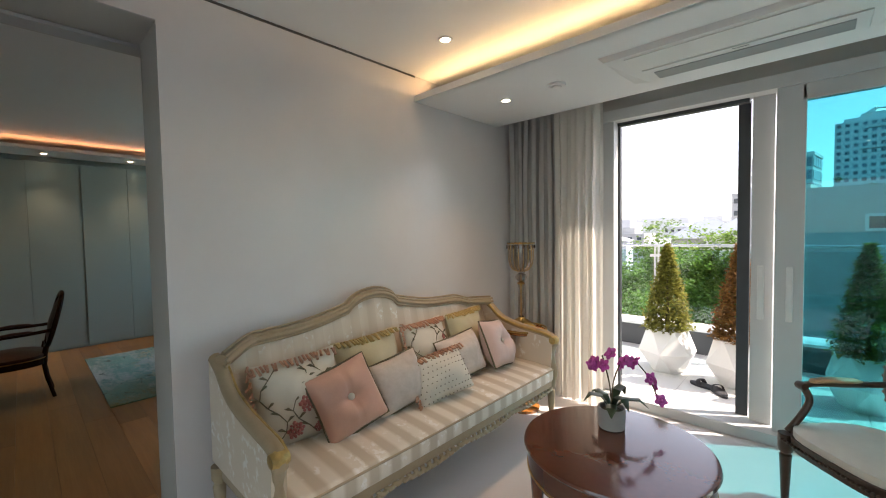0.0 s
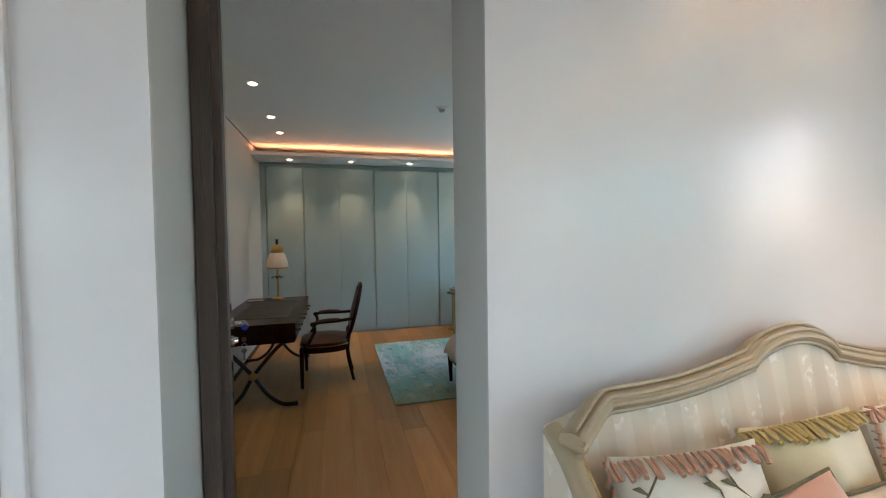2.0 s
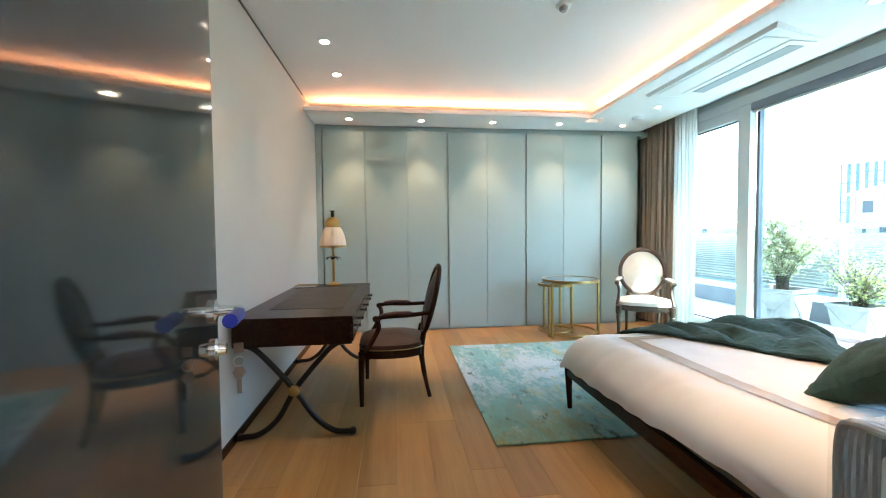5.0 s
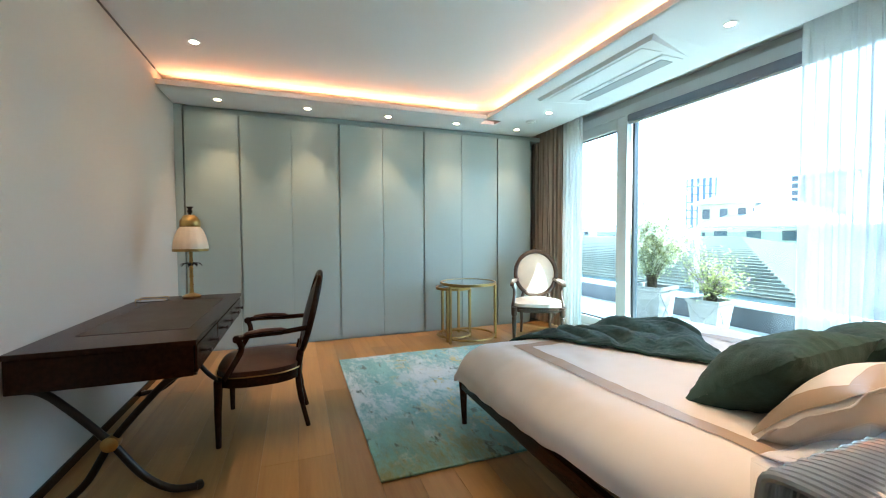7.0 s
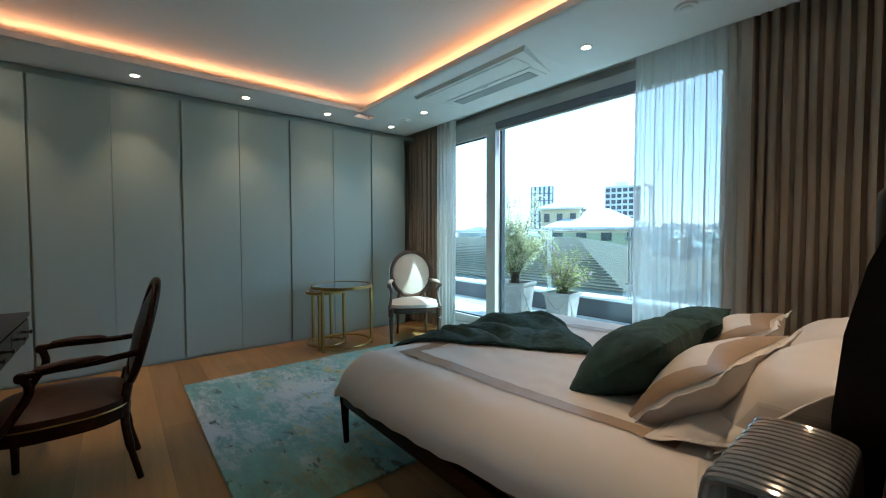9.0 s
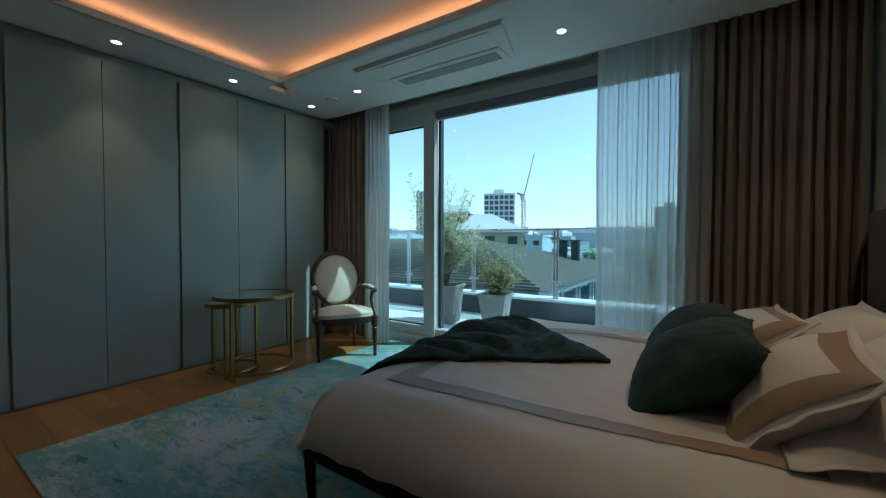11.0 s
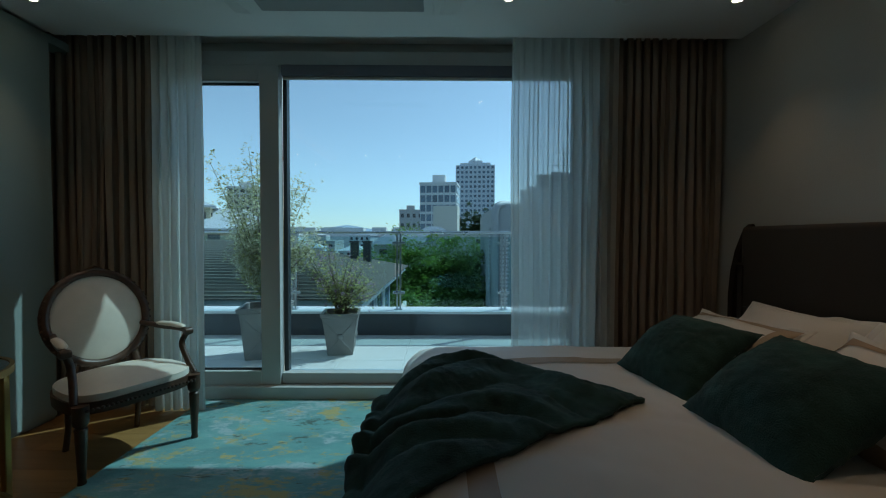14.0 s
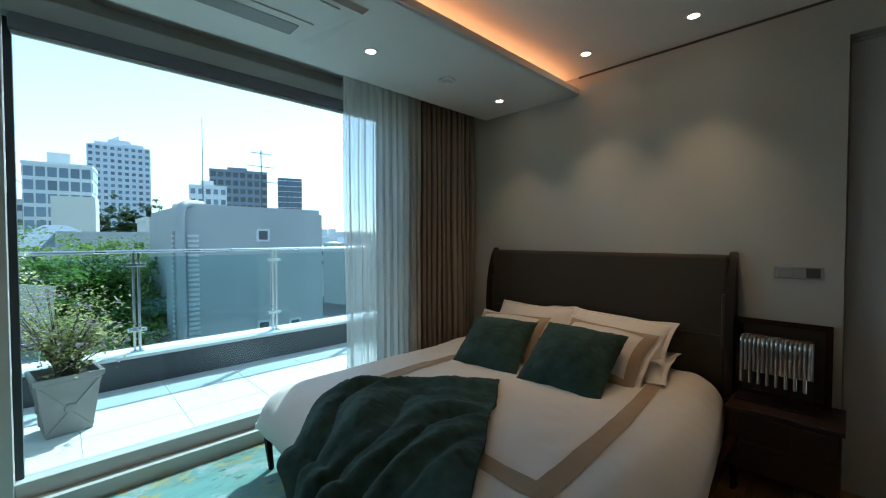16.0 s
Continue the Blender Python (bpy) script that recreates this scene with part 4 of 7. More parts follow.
def bed():
    b = thing("bed", pose(0, 0, 0), "double bed with a dark wood frame and tall taupe velvet headboard", "bed")
    part("side_rail", box(-5.80, -3.86, 1.255, 1.295, 0.235, 0.315, 0.006), M_WENGE, b)
    part("side_rail", box(-5.80, -3.86, 3.235, 3.275, 0.235, 0.315, 0.006), M_WENGE, b)
    part("foot_rail", box(-5.825, -5.785, 1.255, 3.275, 0.235, 0.315, 0.006), M_WENGE, b)
    for y in (1.275, 3.255):
        for x in (-5.80, -4.0):
            part("leg", tube([(x + 0.02, y, 0.013), (x + 0.006, y, 0.14), (x, y, 0.30)], [0.016, 0.021, 0.03], 8), M_WENGE, b, "tapered leg")
    part("mattress", box(-5.76, -3.90, 1.42, 3.24, 0.30, 0.50, 0.05, 3), M_SHEET, b, "", True)
    hb = part("headboard", box(-3.74, -3.646, 1.36, 3.20, 0.25, 1.30, 0.03, 3), M_HEADB, b, "taupe velvet headboard", True)
    part("headboard_seam", box(-3.743, -3.739, 1.37, 3.19, 0.795, 0.80), M_GAP, hb)
    for y, s in ((1.345, 1), (3.215, -1)):
        wing = bmesh.new()
        side = [(-3.785, 0.013), (-3.785, 0.86), (-3.772, 1.02), (-3.745, 1.15), (-3.705, 1.26), (-3.675, 1.315), (-3.647, 1.32), (-3.647, 0.013)]
        fa = [wing.verts.new((px, y - 0.022, pz)) for px, pz in side]
        fb = [wing.verts.new((px, y + 0.022, pz)) for px, pz in side]
        wing.faces.new(fa)
        wing.faces.new(fb[::-1])
        for k in range(len(side)):
            wing.faces.new((fa[k], fb[k], fb[(k + 1) % len(side)], fa[(k + 1) % len(side)]))
        bmesh.ops.bevel(wing, geom=list(wing.edges), offset=0.006, segments=2, affect="EDGES")
        part("headboard_wing", wing, M_DARKLEATHER, b, "dark leather wing", False)
        part("wing_pad", box(-3.758, -3.735, y + 0.018 * s, y + 0.045 * s, 0.72, 1.06, 0.012, 2), M_HEADB, b, "taupe velvet pad", True)
    d = part("duvet_top", duvet_sheet(-5.895, -3.80, 1.190, 3.340, 110, 110), M_SHEET, None, "", True)
    d.name = "duvet"
    tagged(d, "white cotton duvet with a taupe satin border, spread smooth", "duvet")
    so = d.modifiers.new("thickness", "SOLIDIFY")
    so.thickness, so.offset = 0.03, -1
    for x0, x1, y0, y1, nx, ny in ((-5.575, -5.49, 1.505, 2.85, 4, 54), (-5.49, -4.15, 1.505, 1.59, 54, 4), (-5.49, -4.15, 2.765, 2.85, 54, 4)):
        part("border_band", duvet_sheet(x0, x1, y0, y1, nx, ny, 0.004), M_BAND, d, "taupe satin band", True)


bed()


def throw_blanket():
    """A plush throw spread in soft folds over the foot of the bed, one end hanging down."""
    bm = bmesh.new()
    n, k = 130, 110
    corners = [Vector((-5.83, 1.60)), Vector((-4.81, 2.28)), Vector((-5.48, 2.89)), Vector((-6.30, 2.46))]
    rows = []
    for i in range(n + 1):
        row = []
        for j in range(k + 1):
            u, v = i / n, j / k
            p = corners[0] * (1 - u) * (1 - v) + corners[1] * u * (1 - v) + corners[2] * u * v + corners[3] * (1 - u) * v
            p += Vector((0.03 * noise.noise(Vector((u * 3, v * 3, 2))), 0.04 * noise.noise(Vector((u * 3, v * 3, 5)))))
            q = p.x * 0.38 + p.y * 0.92
            warp = 4.5 * noise.noise(Vector((p.x * 1.8, p.y * 1.8, 4)))
            fold = abs(math.sin(q * 13 + warp)) ** 0.8 * 0.75 + 0.25 * (0.5 + 0.5 * math.sin(q * 41 + warp * 2.2 + p.x * 6))
            fuzz = 0.005 * noise.noise(Vector((p.x * 34, p.y * 34, 3))) + 0.003 * noise.noise(Vector((p.x * 80, p.y * 80, 6)))
            edge = math.sqrt(min(1, 6 * min(u, 1 - u, v, 1 - v) + 0.05))
            over = max(0.0, -5.86 - p.x)
            x = p.x if over == 0 else -5.86 - 0.085 * min(1.0, over / 0.07) - 0.055 * fold * min(1.0, over / 0.1)
            z = duvet_z(max(p.x, -5.885), p.y) + 0.022 + fuzz + edge * (0.085 * fold ** 1.2 * (0.45 + 0.55 * v) + 0.025 * noise.noise(Vector((p.x * 5, p.y * 5, 9)))) - max(0.0, over - 0.05) * 0.95
            row.append(bm.verts.new((x, p.y, z)))
        rows.append(row)
    for i in range(n):
        for j in range(k):
            bm.faces.new((rows[i][j], rows[i + 1][j], rows[i + 1][j + 1], rows[i][j + 1]))
    ob = part("throw_blanket", bm, M_FUR, None, "", True)
    tagged(ob, "deep green plush throw in loose folds on the bed's foot", "blanket")
    so = ob.modifiers.new("thickness", "SOLIDIFY")
    so.thickness, so.offset = 0.018, -1


throw_blanket()


def stuffed(w, h, d, u, v, side, seed):
    """A point on a soft pillow's skin; u and v run from -1 to 1 across it."""
    x = w / 2 * u * (1 - 0.07 * (1 - v * v))
    y = h / 2 * v * (1 - 0.09 * (1 - u * u))
    t = (max(0, 1 - u * u) * max(0, 1 - v * v)) ** 0.58
    ease = min(1.0, 3.0 * min(1 - abs(u), 1 - abs(v)) + 0.05)
    a = math.atan2(v, u)
    crease = noise.noise(Vector((a * 4.5, math.hypot(u, v) * 0.8, seed + 4))) * min(1.0, math.hypot(u, v))
    lump = noise.noise(Vector((x * 5 + seed, y * 5, side + seed)))
    fine = noise.noise(Vector((x * 16 + seed, y * 11, side * 3 + seed)))
    return x, y, side * (d / 2 * t + ease * (0.005 * crease + 0.009 * lump + 0.002 * fine)) + 0.010 * noise.noise(Vector((u * 1.6, v * 1.6, seed)))


def skin(bm, w, h, d, u0, u1, v0, v1, n, k, side, seed, lift=0.0):
    g = {}
    for i in range(n + 1):
        for j in range(k + 1):
            x, y, z = stuffed(w, h, d, u0 + (u1 - u0) * i / n, v0 + (v1 - v0) * j / k, side, seed)
            g[i, j] = bm.verts.new((x, y, z + lift))
    for i in range(n):
        for j in range(k):
            f = (g[i, j], g[i + 1, j], g[i + 1, j + 1], g[i, j + 1])
            bm.faces.new(f if side > 0 else f[::-1])


def bed_pillow(name, m, w, h, d, mat, label, border=False, seed=0.0, band=True):
    bm = bmesh.new()
    skin(bm, w, h, d, -1, 1, -1, 1, 44, 36, 1, seed)
    skin(bm, w, h, d, -1, 1, -1, 1, 44, 36, -1, seed)
    bmesh.ops.remove_doubles(bm, verts=bm.verts, dist=1e-5)
    if mat is M_FUR:
        for q in bm.verts:
            q.co += Vector((noise.noise(q.co * 45), noise.noise(q.co * 45 + Vector((5, 1, 2))), noise.noise(q.co * 45 + Vector((9, 4, 7))))) * 0.006
    ob = part(name, bm, mat, None, "", True, m)
    tagged(ob, label, "pillow")
    if border:
        fl = bmesh.new()
        k = 120
        rings = []
        for sc in (0.93, 1.0, 1.055, 1.10):
            ring = []
            for q in range(k):
                a = 2 * math.pi * q / k
                f = 1 / max(abs(math.cos(a)), abs(math.sin(a)))
                u, v = math.cos(a) * f, math.sin(a) * f
                wave = 0.020 * (sc - 0.93) / 0.17 * noise.noise(Vector((u * 3.2, v * 3.2, seed + 2)))
                tilt = 0.010 * noise.noise(Vector((u * 1.6, v * 1.6, seed)))
                reach = 1 + (sc - 1) * (0.8 if sc > 1 else 1.0)
                ring.append(fl.verts.new((w / 2 * u * (1 - 0.07 * (1 - v * v)) * reach, h / 2 * v * (1 - 0.09 * (1 - u * u)) * (1 + (reach - 1) * 1.4), tilt + wave)))
            rings.append(ring)
        for r0, r1 in zip(rings, rings[1:]):
            for q in range(k):
                fl.faces.new((r0[q], r0[(q + 1) % k], r1[(q + 1) % k], r1[q]))
        e = part("flange", fl, mat, ob, "thin cotton flange", True)
        so = e.modifiers.new("thickness", "SOLIDIFY")
        so.thickness = 0.003
        if not band:
            return ob
        bb = bmesh.new()
        for u0, u1, v0, v1, n, q in ((-0.985, -0.80, -0.985, 0.985, 10, 36), (0.80, 0.985, -0.985, 0.985, 10, 36), (-0.80, 0.80, -0.985, -0.74, 40, 10), (-0.80, 0.80, 0.74, 0.985, 40, 10)):
            skin(bb, w, h, d, u0, u1, v0, v1, n, q, 1, seed, 0.004)
        bmesh.ops.remove_doubles(bb, verts=bb.verts, dist=1e-5)
        part("satin_band", bb, M_BAND, ob, "taupe satin band", True)
    return ob


def leaning(x, y, z, tilt, turn, roll=0.0):
    """A pose for a pillow that leans back against the head of the bed; its face looks to -x."""
    return pose(x, y, z) @ pose(0, 0, 0, 0, 0, turn) @ pose(0, 0, 0, 0, -tilt, 0) @ pose(0, 0, 0, 0, 0, -90 + roll)


bed_pillow("sleeping_pillow", leaning(-3.955, 2.66, 0.675, 46, 0, 2), 0.66, 0.46, 0.26, M_SHEET, "white cotton pillow leaning on the headboard", True, 1, False)
bed_pillow("sleeping_pillow", leaning(-3.955, 1.98, 0.675, 46, 2, -2), 0.68, 0.46, 0.26, M_SHEET, "white cotton pillow leaning on the headboard", True, 2, False)
bed_pillow("sleeping_pillow", leaning(-4.27, 2.64, 0.665, 40, 3, 3), 0.60, 0.44, 0.25, M_SHEET, "white pillow with taupe satin border leaning on another", True, 3)
bed_pillow("sleeping_pillow", leaning(-4.175, 1.965, 0.665, 42, -3, -3), 0.62, 0.44, 0.25, M_SHEET, "white pillow with taupe satin border leaning on another", True, 4)
bed_pillow("sleeping_pillow", leaning(-4.03, 1.93, 0.605, 10, 3, 3), 0.66, 0.44, 0.12, M_SHEET, "white pillow lying flat under the others", True, 9, False)
bed_pillow("plush_cushion", leaning(-4.49, 2.575, 0.665, 36, 9, 2), 0.50, 0.48, 0.27, M_FUR, "deep green plush square cushion", False, 5)
bed_pillow("plush_cushion", leaning(-4.465, 2.01, 0.675, 37, 4, -3), 0.53, 0.51, 0.28, M_FUR, "deep green plush square cushion", False, 6)


# nightstand with the glass lamp
M_BLACKWOOD = material("near_black_wood", (0.030, 0.013, 0.009), 0.45, vary=0.3, scale=8, fine=70, bump=0.05)


def nightstand():
    t = thing("nightstand", pose(0, 0, 0), "dark brown wooden nightstand beside the bed", "nightstand")
    x0, x1, y0, y1 = -4.02, -3.65, 0.84, 1.315
    part("top", box(x0, x1, y0, y1, 0.45, 0.475, 0.003), M_BLACKWOOD, t)
    part("body", box(x0 + 0.01, x1, y0 + 0.012, y1 - 0.012, 0.14, 0.449, 0.002, 1), M_BLACKWOOD, t)
    for z0, z1 in ((0.155, 0.295), (0.305, 0.44)):
        part("drawer", box(x0 + 0.002, x0 + 0.012, y0 + 0.02, y1 - 0.02, z0, z1, 0.002, 1), M_BLACKWOOD, t)
    for x in (x0 + 0.03, x1 - 0.03):
        for y in (y0 + 0.035, y1 - 0.035):
            part("leg", tube([(x, y, 0), (x, y, 0.15)], [0.012, 0.02], 8), M_BLACKWOOD, t)
    f = thing("picture_frame", pose(0, 0, 0), "dark framed picture leaning on the wall", "picture frame")
    m = pose(-3.735, 1.105, 0.476, 0, 6, 0)
    part("border", boxes([(-0.012, 0.012, -0.21, 0.21, 0, 0.03), (-0.012, 0.012, -0.21, 0.21, 0.42, 0.45), (-0.012, 0.012, -0.21, -0.18, 0.03, 0.42), (-0.012, 0.012, 0.18, 0.21, 0.03, 0.42)], 0.003), M_WENGE, f, "", False, m)
    part("dark_panel", boxes([(-0.004, 0.004, -0.18, 0.18, 0.03, 0.42)]), M_DARKLEATHER, f, "", False, m)
    g = thing("glass_lamp", pose(0, 0, 0), "clear ribbed glass and acrylic lamp on the nightstand", "lamp")
    gm = pane_glass("ribbed_glass", (0.95, 0.95, 0.94), 0.15)
    for row in ((-3.89, -3.75, 0.950, 0.956, 0.491, 0.856), (-3.89, -3.75, 1.284, 1.290, 0.491, 0.856), (-3.89, -3.75, 0.950, 1.290, 0.857, 0.863)):
        part("acrylic_panel", boxes([row], 0.002), gm, g, "clear acrylic panel")
    rodm = material("crystal_rod", (0.46, 0.45, 0.44), 0.07, 0.6, vary=0.1)
    for k in range(16):
        y = 0.975 + k * 0.0193
        part("glass_rod", tube(curve([(-3.745, y, 0.62), (-3.745, y, 0.80), (-3.765, y, 0.838), (-3.865, y, 0.838), (-3.888, y, 0.80), (-3.888, y, 0.66 - 0.07 * (k % 2))], 5), 0.0085, 8), rodm, g, "ribbed glass rod", True)
    part("lamp_core", box(-3.84, -3.80, 1.0, 1.22, 0.64, 0.79, 0.01), M_GREYCURT, g, "white inner shade")
    part("base", box(-3.89, -3.75, 0.945, 1.295, 0.476, 0.490, 0.003), M_DARKLEATHER, g, "dark base")


nightstand()


# ---- living room ----
def stripe_material(name, a, b, spark, period, axis="Y", bump=0.15, sharp=0.08):
    """Satin with woven stripes across one axis and pale brocade sprigs in the light stripes."""
    m = bpy.data.materials.new(name)
    m.use_nodes = True
    t = m.node_tree
    bs = t.nodes["Principled BSDF"]
    co = t.nodes.new("ShaderNodeTexCoord")
    sep = t.nodes.new("ShaderNodeSeparateXYZ")
    t.links.new(co.outputs["Object"], sep.inputs[0])
    mu = t.nodes.new("ShaderNodeMath")
    mu.operation = "MULTIPLY"
    mu.inputs[1].default_value = 2 * math.pi / period
    t.links.new(sep.outputs[axis], mu.inputs[0])
    si = t.nodes.new("ShaderNodeMath")
    si.operation = "SINE"
    t.links.new(mu.outputs[0], si.inputs[0])
    rp = t.nodes.new("ShaderNodeMapRange")
    rp.inputs[1].default_value, rp.inputs[2].default_value = -sharp, sharp
    t.links.new(si.outputs[0], rp.inputs[0])
    mx = t.nodes.new("ShaderNodeMix")
    mx.data_type = "RGBA"
    mx.inputs["A"].default_value, mx.inputs["B"].default_value = rgb(a), rgb(b)
    t.links.new(rp.outputs[0], mx.inputs["Factor"])
    n = t.nodes.new("ShaderNodeTexNoise")
    n.inputs["Scale"].default_value, n.inputs["Detail"].default_value = 30, 5
    t.links.new(co.outputs["Object"], n.inputs["Vector"])
    n0 = t.nodes.new("ShaderNodeTexNoise")
    n0.inputs["Scale"].default_value = 8
    t.links.new(co.outputs["Object"], n0.inputs["Vector"])
    th = t.nodes.new("ShaderNodeMapRange")
    th.inputs[1].default_value, th.inputs[2].default_value = 0.52, 0.58
    t.links.new(n.outputs["Fac"], th.inputs[0])
    th0 = t.nodes.new("ShaderNodeMapRange")
    th0.inputs[1].default_value, th0.inputs[2].default_value = 0.50, 0.60
    t.links.new(n0.outputs["Fac"], th0.inputs[0])
    both = t.nodes.new("ShaderNodeMath")
    both.operation = "MULTIPLY"
    t.links.new(th.outputs[0], both.inputs[0])
    t.links.new(th0.outputs[0], both.inputs[1])
    both2 = t.nodes.new("ShaderNodeMath")
    both2.operation = "MULTIPLY"
    t.links.new(both.outputs[0], both2.inputs[0])
    t.links.new(rp.outputs[0], both2.inputs[1])
    mx2 = t.nodes.new("ShaderNodeMix")
    mx2.data_type = "RGBA"
    mx2.inputs["B"].default_value = rgb(spark)
    t.links.new(both2.outputs[0], mx2.inputs["Factor"])
    t.links.new(mx.outputs["Result"], mx2.inputs["A"])
    t.links.new(mx2.outputs["Result"], bs.inputs["Base Color"])
    bs.inputs["Roughness"].default_value = 0.38
    bs.inputs["Sheen Weight"].default_value = 0.15
    bp = t.nodes.new("ShaderNodeBump")
    bp.inputs["Strength"].default_value, bp.inputs["Distance"].default_value = bump, 0.004
    t.links.new(both2.outputs[0], bp.inputs["Height"])
    t.links.new(bp.outputs[0], bs.inputs["Normal"])
    return m


M_STRIPE = stripe_material("striped_satin", (0.60, 0.49, 0.375), (0.65, 0.545, 0.43), (0.78, 0.74, 0.68), 0.125)
M_SEATSTRIPE = stripe_material("striped_brocade", (0.57, 0.47, 0.36), (0.77, 0.69, 0.59), (0.90, 0.86, 0.82), 0.125, sharp=0.5)
M_GILT = material("gilt_painted_wood", (0.44, 0.335, 0.215), 0.42, 0.1, vary=0.3, scale=18, fine=90, bump=0.3, color2=(0.36, 0.27, 0.17))
M_GILTBRIGHT = material("gilt_wood", (0.56, 0.38, 0.14), 0.35, 0.6, vary=0.3, scale=30, fine=90, bump=0.4)
SOFA_Y0, SOFA_Y1 = 0.80, 2.92


def sofa_back(y):
    """Height of the back rail: low shoulders, a broad double hump in the middle."""
    q = abs(y - 1.75)
    end = min(1.0, max(0.0, (q - 0.78) / 0.24))
    return 0.955 + 0.10 * math.exp(-(q / 0.36) ** 2) + 0.05 * math.sqrt(max(0.0, 1 - (q / 0.19) ** 2)) - 0.05 * end * end * (3 - 2 * end)


def sofa():
    s = thing("sofa", pose(0, 0, 0), "gilt carved settee with striped ivory satin upholstery", "sofa")
    n = 96
    ys = [SOFA_Y0 + (SOFA_Y1 - SOFA_Y0) * k / n for k in range(n + 1)]
    bm = bmesh.new()
    for xo, xi, lift in ((-3.075, -2.99, 0.0),):
        lo_f = [bm.verts.new((-2.93, y, 0.40)) for y in ys]
        mid = [bm.verts.new((-2.945 - 0.01 * math.sin(k), y, 0.64)) for k, y in enumerate(ys)]
        up_f = [bm.verts.new((-3.02, y, sofa_back(y) - 0.03)) for y in ys]
        up_b = [bm.verts.new((-3.07, y, sofa_back(y) - 0.03)) for y in ys]
        lo_b = [bm.verts.new((-3.04, y, 0.40)) for y in ys]
        loops = [lo_f, mid, up_f, up_b, lo_b]
        for a, b in zip(loops, loops[1:] + loops[:1]):
            for k in range(n):
                bm.faces.new((a[k], a[k + 1], b[k + 1], b[k]))
        for k in (0, n):
            bm.faces.new([l[k] for l in loops])
    part("backrest", bm, M_STRIPE, s, "buttonless striped satin back", True)
    rail = [(-3.045 + 0.10 * max(0, abs((y - 1.88) / 1.04) - 0.86) / 0.14, y, sofa_back(y) - 0.012) for y in ys]
    br = part("top_rail", tube(rail, 0.042, 12, flat=0.75), M_GILT, s, "moulded gilt rail", True)
    for dx, dz, r in ((0.030, 0.024, 0.009), (0.037, 0.002, 0.010), (0.031, -0.021, 0.008), (0.008, 0.040, 0.007)):
        part("rail_bead", tube([(x + dx, y, z + dz) for x, y, z in rail], r, 8), M_GILT, br, "", True)
    for y, d in ((SOFA_Y0, 1), (SOFA_Y1, -1)):
        arm = curve([(-3.02, y, 0.895), (-2.93, y, 0.85), (-2.83, y, 0.77), (-2.69, y, 0.725), (-2.52, y, 0.70), (-2.40, y, 0.685), (-2.345, y, 0.66), (-2.34, y, 0.62)], 8)
        ar = part("arm_rail", tube(arm, 0.032, 10), M_GILT, s, "gilt arm rail", True)
        part("arm_gilding", tube([p + Vector((0, 0.024 * d, 0.012)) for p in arm[6:-4]], 0.013, 8), M_GILTBRIGHT, ar, "worn gold edge", True)
        part("arm_scroll", lathe([(0.001, -0.036), (0.026, -0.034), (0.036, -0.014), (0.038, 0.014), (0.026, 0.034), (0.001, 0.036)], 16), M_GILTBRIGHT, s, "carved scroll", True, pose(-2.345, y, 0.655, 90, 0, 0))
        bm = bmesh.new()
        outl = [(p.x, p.z - 0.01) for p in arm[:-8:3]] + [(-2.36, 0.40), (-3.02, 0.40)]
        fa = [bm.verts.new((x, y - 0.03 + 0.0, z)) for x, z in outl]
        fb = [bm.verts.new((x, y + 0.03, z)) for x, z in outl]
        for k in range(len(outl)):
            bm.faces.new((fa[k], fa[(k + 1) % len(outl)], fb[(k + 1) % len(outl)], fb[k]))
        bm.faces.new(fa[::-1])
        bm.faces.new(fb)
        part("arm_panel", bm, M_STRIPE, s, "upholstered arm panel")
        part("arm_post", tube(curve([(-2.345, y, 0.64), (-2.375, y, 0.54), (-2.35, y, 0.42), (-2.36, y, 0.34)], 6), 0.03, 10), M_GILT, s, "carved gilt post", True)
        for x in (-2.37, -3.03):
            part("leg", lathe([(0.014, 0), (0.020, 0.03), (0.017, 0.05), (0.030, 0.26), (0.022, 0.275), (0.036, 0.30), (0.036, 0.36)], 14), M_GILT, s, "fluted gilt leg", True, pose(x, y, 0))
    part("seat_rail", box(-2.40, -2.35, SOFA_Y0, SOFA_Y1, 0.30, 0.36, 0.008), M_GILT, s)
    part("seat_rail", box(-3.05, -2.36, SOFA_Y0 + 0.0, SOFA_Y0 + 0.05, 0.30, 0.36, 0.008), M_GILT, s)
    part("seat_rail", box(-3.05, -2.36, SOFA_Y1 - 0.05, SOFA_Y1, 0.30, 0.36, 0.008), M_GILT, s)
    for k in range(44):
        y = SOFA_Y0 + 0.06 + (SOFA_Y1 - SOFA_Y0 - 0.12) * k / 43
        h = 0.008 + 0.022 * abs(math.sin(k * math.pi / 10.75))
        part("carving", tube([(-2.352, y - 0.034, 0.300), (-2.345, y - 0.012, 0.300 - h), (-2.345, y + 0.012, 0.300 - h), (-2.352, y + 0.034, 0.300)], [0.008, 0.014, 0.012, 0.006], 7), M_GILT, s, "carved apron scroll", True)
    seat = box(-2.97, -2.325, SOFA_Y0 + 0.035, SOFA_Y1 - 0.035, 0.355, 0.455, 0.03, 3)
    bmesh.ops.subdivide_edges(seat, edges=[e for e in seat.edges if e.calc_length() > 0.4], cuts=14, use_grid_fill=True)
    for v in seat.verts:
        if v.co.z > 0.42:
            v.co.z += 0.018 * math.sin(math.pi * min(1, max(0, (v.co.x + 2.97) / 0.645))) + 0.004 * noise.noise(v.co * 5)
    st = part("seat_cushion", seat, M_SEATSTRIPE, s, "striped satin seat cushion", True)
